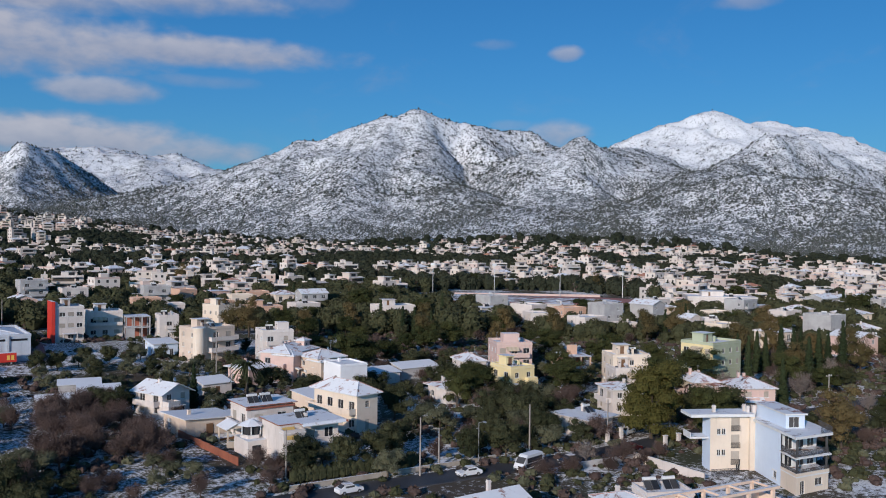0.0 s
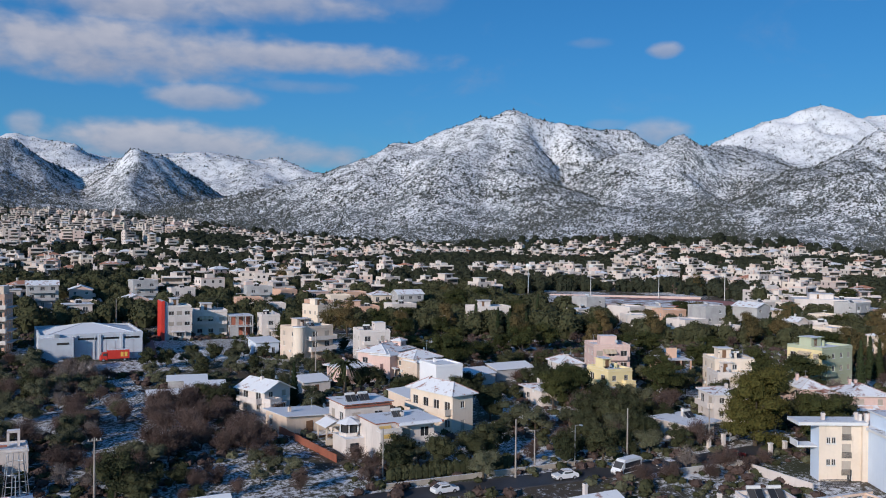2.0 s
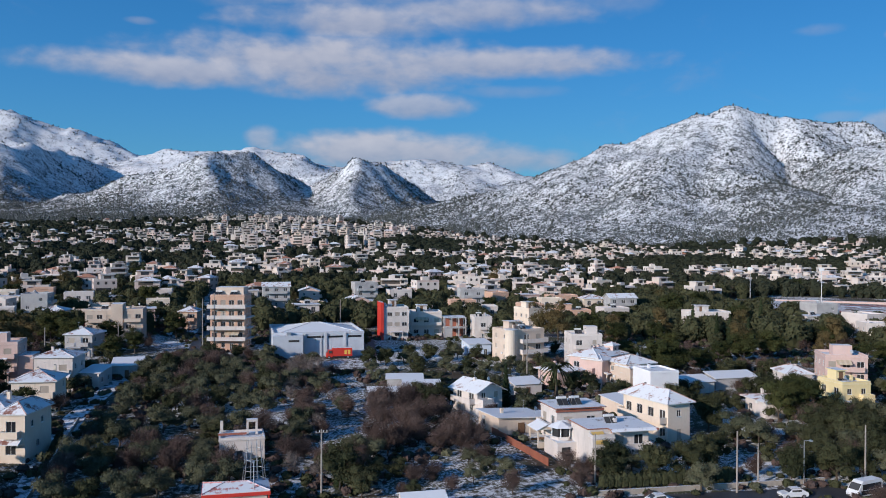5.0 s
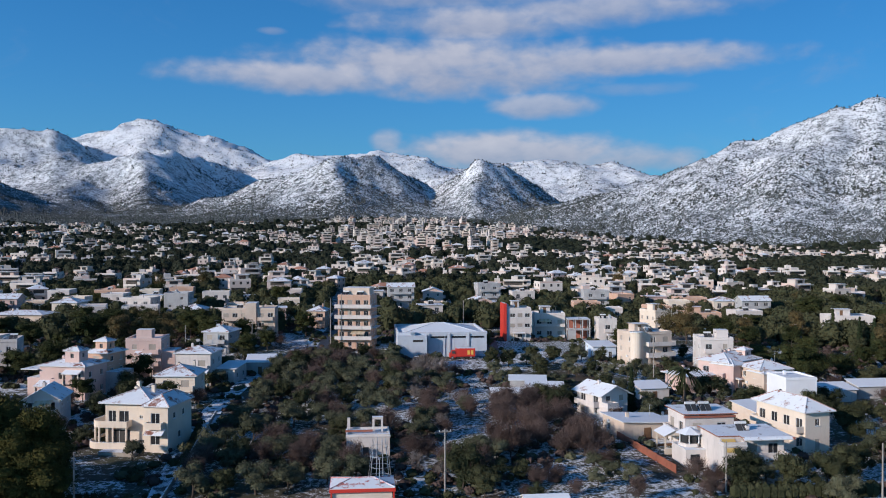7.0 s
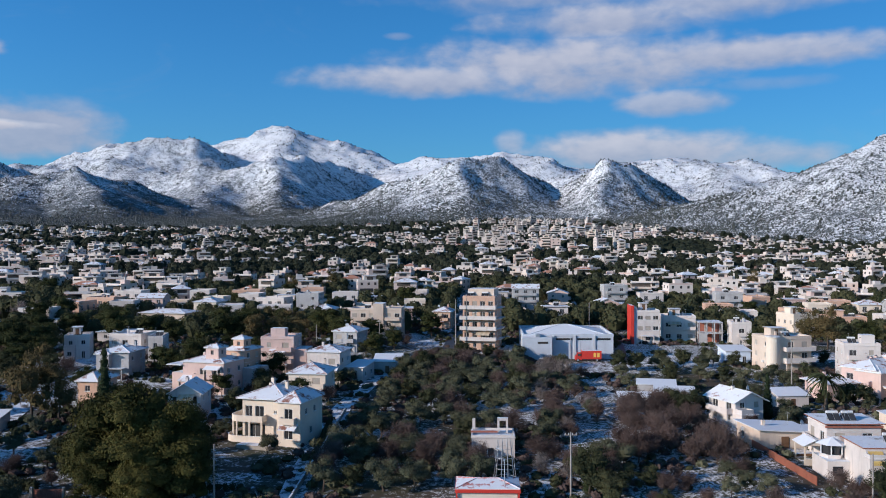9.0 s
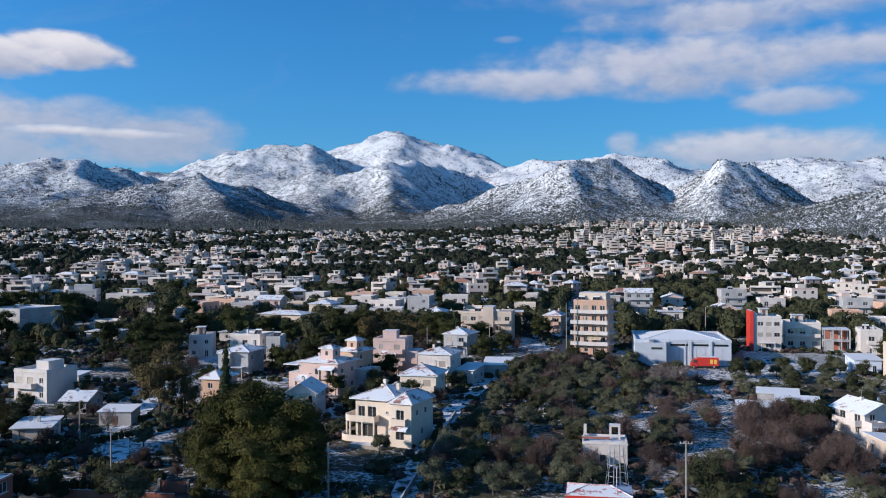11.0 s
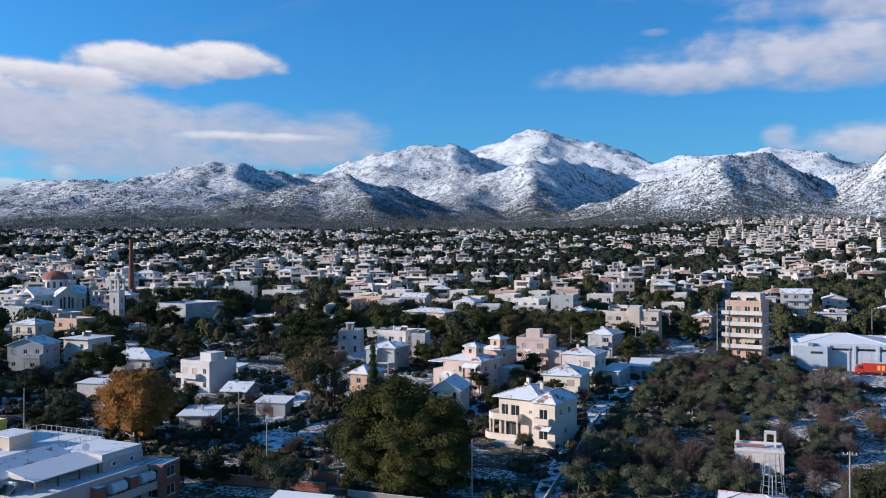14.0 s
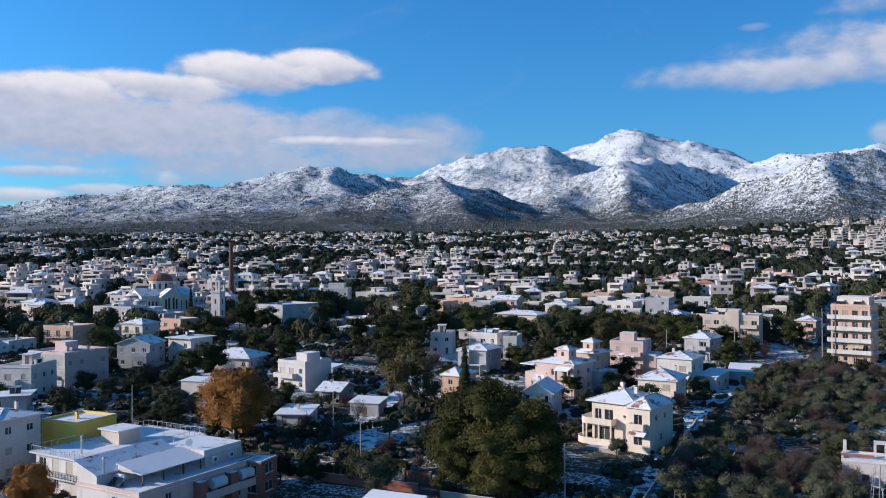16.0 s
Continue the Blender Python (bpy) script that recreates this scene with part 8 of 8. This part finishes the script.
shed(-36.5, 226, 5, 7, 8, 3.0, "dark lean-to with a snow-blue roof", "grey", 1.0)
shed(58, 196, 10, 7, 5, 2.6, "low house with a snowed roof beside a palm", "white", 0.9)
shed(74, 173, 20, 8, 7, 2.8, "low house with a thick snowy roof", "beige", 1.0)
shed(98, 192, 8, 12, 5, 2.7, "long low house with a snow-dusted roof", "white", 0.9)
shed(112, 196, 4, 12, 5, 2.7, "low house with a snow-dusted roof among trees", "grey", 0.9)

# ---- pavilion beside the white house ----
pv = thing("pavilion", "small white glazed pavilion with pointed snowed roof", "pavilion", 49.6, 144.4, 10, keep=3)
part("base_wall", Build().tube((0, 0, 2.72), (0, 0, 3.5), 1.9, 1.9, 6, "white"), pv)
part("roof", Build().tube((0, 0, 5.1), (0, 0, 6.1), 2.5, 0.05, 6, "sheetsnow"), pv)
for i in range(6):
    a = 2 * math.pi * i / 6
    part("post", Build().tube((math.cos(a) * 1.8, math.sin(a) * 1.8, 3.5), (math.cos(a) * 1.8, math.sin(a) * 1.8, 5.1), 0.10, 0.10, 6, "frame"), pv)
part("glazing", Build().tube((0, 0, 3.5), (0, 0, 5.1), 1.66, 1.66, 6, "glass"), pv)


# ---- poles and lamps ----
def utility_pole(x, y, h, label, arm=True, mat="pole"):
    ob = thing("utility_pole", label, "utility pole", x, y, random.Random(int(x)).uniform(-8, 8), group="utility poles")
    part("shaft", Build().tube((0, 0, -0.5), (0, 0, h), 0.17, 0.10, 8, mat), ob)
    if arm:
        part("crossarm", Build().box(-0.95, -0.06, h - 0.5, 0.95, 0.06, h - 0.38, mat), ob)
        for xx in (-0.8, -0.3, 0.3, 0.8):
            part("insulator", Build().tube((xx, 0, h - 0.38), (xx, 0, h - 0.12), 0.05, 0.04, 6, "frame"), ob)


for x, y, h, arm in ((69.5, 119.8, 9.5, False), (49.5, 127.5, 8.0, False), (6.6, 126.5, 10.0, True), (61.5, 205, 13.0, False), (167, 113, 9.5, True), (93, 121.5, 9.0, False), (112, 122, 8.0, False), (-80, 118, 9.0, True),
                     (-45, 120, 8.5, False), (-18, 262, 17, False), (-21, 258, 16, False), (21, 285, 13, False), (75, 123, 6.5, False), (-100, 138, 8.0, False), (-62, 250, 9, False), (-45, 262, 9, True), (124, 121, 8, False), (-136, 120, 9, False)):
    utility_pole(x, y, h, "weathered pole with a crossarm and insulators" if arm else "bare weathered pole by the street", arm)


def street_lamp(x, y, turn):
    ob = thing("street_lamp", "grey steel street lamp with a curved arm", "street lamp", x, y, turn, group="street lamps")
    part("pole", Build().tube((0, 0, -0.3), (0, 0, 7.0), 0.09, 0.06, 8, "metal"), ob)
    part("arm", Build().tube((0, 0, 7.0), (0, -1.5, 7.4), 0.05, 0.04, 6, "metal"), ob)
    part("lamp_head", Build().box(-0.15, -2.1, 7.3, 0.15, -1.4, 7.5, "metal"), ob)


for x, y, a in ((82, 121.4, 0), (128, 121.4, 0), (39, 284, 90), (-3, 121.6, 0)):
    street_lamp(x, y, a)


# ---- vehicles ----
def car(x, y, turn, paint, label, van=False, snow=True):
    ob = thing("van" if van else "car", label, "van" if van else "car", x, y, turn, gz(x, y) + 0.10, keep=2.5, group="" if van else "parked cars")
    if van:
        side = [(-2.9, 0.35), (2.75, 0.35), (2.9, 0.75), (2.55, 1.25), (1.75, 2.25), (1.4, 2.5), (-2.8, 2.5), (-2.9, 2.2)]
        part("body", prism(side, 1.0, paint, 0.86), ob)
        part("roof_panel", Build().box(-2.75, -0.84, 2.5, 1.4, 0.84, 2.56, "vanwhite", "flatsnow"), ob)
        part("windscreen", prism([(1.80, 2.20), (2.52, 1.32), (2.55, 1.34), (1.84, 2.23)], 0.84, "glass"), ob)
        for yy in (-0.97, 0.93):
            part("side_window", Build().box(-2.5, yy, 1.25, 1.6, yy + 0.04, 2.1, "glass"), ob)
            part("side_panel", Build().box(-2.6, yy - 0.045 if yy < 0 else yy + 0.045, 0.55, 2.0, yy - 0.005 if yy < 0 else yy + 0.085, 1.2, "vandark"), ob, "dark lower side panel")
        xs, r = (-1.8, 1.9), 0.36
    else:
        side = [(-2.05, 0.3), (2.05, 0.3), (2.1, 0.6), (2.0, 0.82), (1.05, 0.95), (0.45, 1.42), (-1.0, 1.45), (-1.75, 1.0), (-2.05, 0.9), (-2.12, 0.55)]
        part("body", prism(side, 0.86, paint, 0.78), ob)
        part("windscreen", prism([(0.50, 1.40), (1.02, 0.99), (1.06, 1.0), (0.54, 1.42)], 0.66, "glass"), ob)
        part("rear_window", prism([(-1.06, 1.43), (-1.70, 1.03), (-1.73, 1.05), (-1.10, 1.45)], 0.62, "glass"), ob)
        for yy in (-0.80, 0.77):
            part("side_window", Build().box(-1.0, yy, 0.98, 0.55, yy + 0.03, 1.3, "glass"), ob)
        if snow:
            part("roof_snow", Build().box(-0.95, -0.62, 1.45, 0.4, 0.62, 1.53, "flatsnow"), ob, "thin layer of snow")
        xs, r = (-1.3, 1.3), 0.31
    for xx in xs:
        for yy in (-0.80, 0.80):
            wheel(ob, xx, yy, r)
    front = 2.86 if van else 2.06
    for yy in (-0.62, 0.62):
        part("headlight", Build().box(front - 0.06, yy - 0.16, 0.68, front + 0.03, yy + 0.16, 0.84, "lampglass"), ob)
    part("bumper", Build().box(front - 0.02, -0.8, 0.3, front + 0.1, 0.8, 0.5, "dark"), ob)
    part("number_plate", Build().box(front + 0.1, -0.26, 0.34, front + 0.115, 0.26, 0.46, "frame"), ob)


car(87.6, 114.6, 196, "vanwhite", "white minibus with dark sides on the street", van=True)
car(95.6, 113.6, 183, "vandark", "dark parked car with snow on its roof")
car(111.0, 114.6, 2, "carred", "dark red car on the street", snow=False)
car(76.5, 116.0, 178, "vanwhite", "pale grey parked car beside a wall")
car(55.5, 117.0, 5, "vanwhite", "white parked car by the hedge")
car(119.0, 124.0, 20, "vanwhite", "white parked car before a wall")
car(4.5, 240.0, 90, "vandark", "dark parked car near the warehouse")

# ---- trees near the camera ----
g = random.Random(77)


def stand(kind, x, y, size, sink=0.0):
    tree(kind, x, y, size, 0, sink)
    KEEP_OUT.append((x, y, 1.2 * size))


# big single trees
for kind, x, y, s in (("bigpine", -57, 121.5, 1.75), ("bigpine", -63, 124, 1.7), ("bigpine", -52, 124.5, 1.45), ("bigpine", -59, 128, 1.6), ("bigpine", -66.5, 127.5, 1.35), ("pine", -54, 130, 1.25), ("bigpine", -55, 116.5, 1.15), ("bigpine", -50, 120, 1.25), ("bigpine", -62, 117.5, 1.05), ("autumn", -112, 123.5, 1.5), ("autumn", -110.5, 79, 0.74), ("rust", -97, 160, 1.45), ("rust", -93, 163, 1.1),
                      ("cypress", -81, 158, 1.35), ("pine", -78, 160, 1.1), ("bigpine", 121, 119.5, 1.55), ("pine", 124, 123, 1.2), ("evergreen", 136, 121.5, 1.7), ("evergreen", 140, 118, 1.6), ("cypress", 9.4, 130.5, 0.55), ("evergreen", 9.5, 129.5, 1.25),
                      ("palm", 64.5, 191, 1.45), ("palm", -196, 262, 1.5), ("pine", -165, 165, 1.0), ("pine", -160, 167, 0.95), ("pine", -163, 171, 1.0), ("cypress", 49.5, 181, 0.85), ("evergreen", 33, 180, 1.15), ("evergreen", 31, 184, 1.0),
                      ("rust", 95, 280, 1.3), ("rust", 90, 283, 1.2), ("rust", -78, 262, 1.25), ("rust", -72, 265, 1.2), ("rust", -84, 258, 1.1), ("cypress", -268, 268, 1.1), ("evergreen", -225, 250, 1.6), ("pine", -140, 222, 1.35), ("pine", -135, 226, 1.25), ("pine", -131, 220, 1.1),
                      ("evergreen", -76, 112, 1.1), ("olive", -70, 107.5, 1.5), ("evergreen", -83, 108, 1.0), ("evergreen", -88, 107, 1.0), ("cypress", -86, 113, 0.5), ("evergreen", 22, 285, 1.0), ("rust", 27.5, 266, 0.5), ("evergreen", 60, 128, 1.2), ("evergreen", 66, 129, 1.15),
                      ("evergreen", 70, 131, 1.2), ("evergreen", 52, 128, 1.0), ("evergreen", 75, 136, 1.0), ("palebare", -101, 148, 0.9), ("palebare", -148, 190, 1.3), ("palebare", -172, 178, 1.1), ("palebare", 98, 112, 0.9), ("palebare", 178, 128, 1.3), ("palebare", -190, 305, 1.8), ("palebare", -186, 310, 1.6)):
    stand(kind, x, y, s)

# the olive grove, in loose rows, with bare trees among them
for i in range(8):
    for j in range(21):
        x, y = -31 + i * 4.9 + g.uniform(-1.0, 1.0), 127 + j * 5.8 + g.uniform(-1.2, 1.2)
        if x > 4 - (y - 127) * 0.05 or not clear(x, y, 1.5):
            continue
        k = g.random()
        if k > 0.80 or float(smooth_noise(np.float64(x / 9), np.float64(y / 9))) < 0.27:
            continue
        tree("olive" if k < 0.50 else "bare" if k < 0.72 else "evergreen", x, y, g.uniform(0.75, 1.2))


def scatter(n, x0, x1, y0, y1, kinds, lo, hi, gap=2.2):
    for _ in range(n):
        x, y = g.uniform(x0, x1), g.uniform(y0, y1)
        if clear(x, y, gap):
            tree(g.choice(kinds), x, y, g.uniform(lo, hi))
            KEEP_OUT.append((x, y, 0.7))


scatter(44, 14, 35, 146, 192, ("bare",), 0.9, 1.35, 1.4)
scatter(70, 2, 17, 132, 240, ("bare", "bare", "olive", "palebare"), 0.7, 1.1, 1.2)
scatter(22, 29, 37, 130, 200, ("bare", "bare", "olive"), 0.5, 0.9, 1.2)
scatter(12, 12, 28, 122, 134, ("bare", "evergreen"), 0.5, 0.9, 1.0)
scatter(26, 0, 30, 205, 246, ("bare", "evergreen", "olive"), 0.7, 1.0)
scatter(8, 14, 36, 124, 146, ("bare", "evergreen"), 0.45, 0.8)
scatter(30, -30, 28, 240, 258, ("bare", "olive", "evergreen"), 0.6, 0.95)
scatter(60, 30, 66, 190, 250, ("evergreen", "olive", "olive"), 0.6, 1.0)
scatter(60, 46, 88, 121, 136, ("evergreen", "bare", "olive"), 0.7, 1.05)
scatter(80, 84, 120, 121, 160, ("evergreen", "evergreen", "olive", "bare"), 0.9, 1.4)
scatter(100, 95, 175, 140, 215, ("evergreen", "evergreen", "olive", "bare", "pine"), 0.8, 1.25)
scatter(30, 62, 98, 150, 200, ("evergreen", "olive", "evergreen"), 0.6, 1.0, 1.0)
scatter(30, 36, 62, 164, 196, ("evergreen", "olive", "bare"), 0.6, 1.0, 1.0)
scatter(20, 84, 130, 106, 114, ("evergreen", "bare", "bare"), 0.6, 1.0)
scatter(70, 125, 250, 95, 150, ("evergreen", "bare", "palebare", "cypress", "pine", "rust"), 0.8, 1.2)
scatter(40, 110, 190, 225, 290, ("pine", "evergreen", "evergreen", "rust", "bare", "cypress"), 0.75, 1.1)
scatter(36, 195, 290, 180, 280, ("pine", "evergreen", "cypress", "rust", "bare"), 0.8, 1.15)
for i in range(9):
    stand("cypress", 196 + i * 3.2 + g.uniform(-1, 1), 160 - i * 1.8 + g.uniform(-1, 1), g.uniform(0.95, 1.25))
for i in range(6):
    stand("cypress", 215 + i * 4 + g.uniform(-1, 1), 126 + i * 2 + g.uniform(-2, 2), g.uniform(0.9, 1.3))
scatter(14, 205, 235, 150, 175, ("rust", "bare", "bare"), 0.9, 1.2)
scatter(100, -100, -40, 165, 260, ("evergreen", "bare", "olive", "pine"), 0.6, 1.0)
scatter(44, -80, -40, 116, 165, ("evergreen", "bare", "olive"), 0.5, 0.95)
scatter(70, -135, -72, 112, 175, ("evergreen", "evergreen", "olive", "bare", "bare"), 0.55, 1.0)
scatter(64, -215, -110, 165, 260, ("evergreen", "evergreen", "pine", "bare", "olive"), 0.75, 1.2)
scatter(40, -200, -128, 100, 165, ("evergreen", "bare", "olive", "evergreen"), 0.7, 1.1)
scatter(44, -260, -90, 235, 310, ("pine", "evergreen", "pine", "bare"), 0.9, 1.4)
scatter(30, 65, 130, 215, 290, ("evergreen", "pine", "bare"), 0.7, 1.1)
scatter(30, -110, -30, 255, 310, ("pine", "evergreen", "bare"), 0.8, 1.2)

# low undergrowth between everything
und = {"evergreen": [], "twig": [], "olive": []}
for _ in range(21000):
    az, r = g.uniform(-62, 60), math.sqrt(g.uniform(112 ** 2, 330 ** 2))
    x, y = -math.sin(radians(az)) * r, math.cos(radians(az)) * r
    n = float(smooth_noise(np.float64(x / 18 + 3), np.float64(y / 18)))
    if n < 0.36 or not clear(x, y, 0.3):
        continue
    s = g.uniform(0.35, 1.15)
    und[g.choice(("evergreen", "evergreen", "twig", "twig", "olive"))].append((x, y, 0, 1.0 * s, 1.25 * s))
clump_cloud("evergreen_undergrowth", rooted(und["evergreen"]) + [0, 0, 0.3, 0, 0], "evergreen", "low dark evergreen bushes with traces of snow", "bushes", 26, 51)
clump_cloud("bare_undergrowth", rooted(und["twig"]) + [0, 0, 0.3, 0, 0], "twig", "low leafless brown bushes", "bushes", 26, 52)
clump_cloud("grey_undergrowth", rooted(und["olive"]) + [0, 0, 0.3, 0, 0], "olive", "low grey-green bushes dusted with snow", "bushes", 26, 53)

SPOTS = town_houses()
far_town(SPOTS[115:])
town_trees(SPOTS)
mountain_scrub()
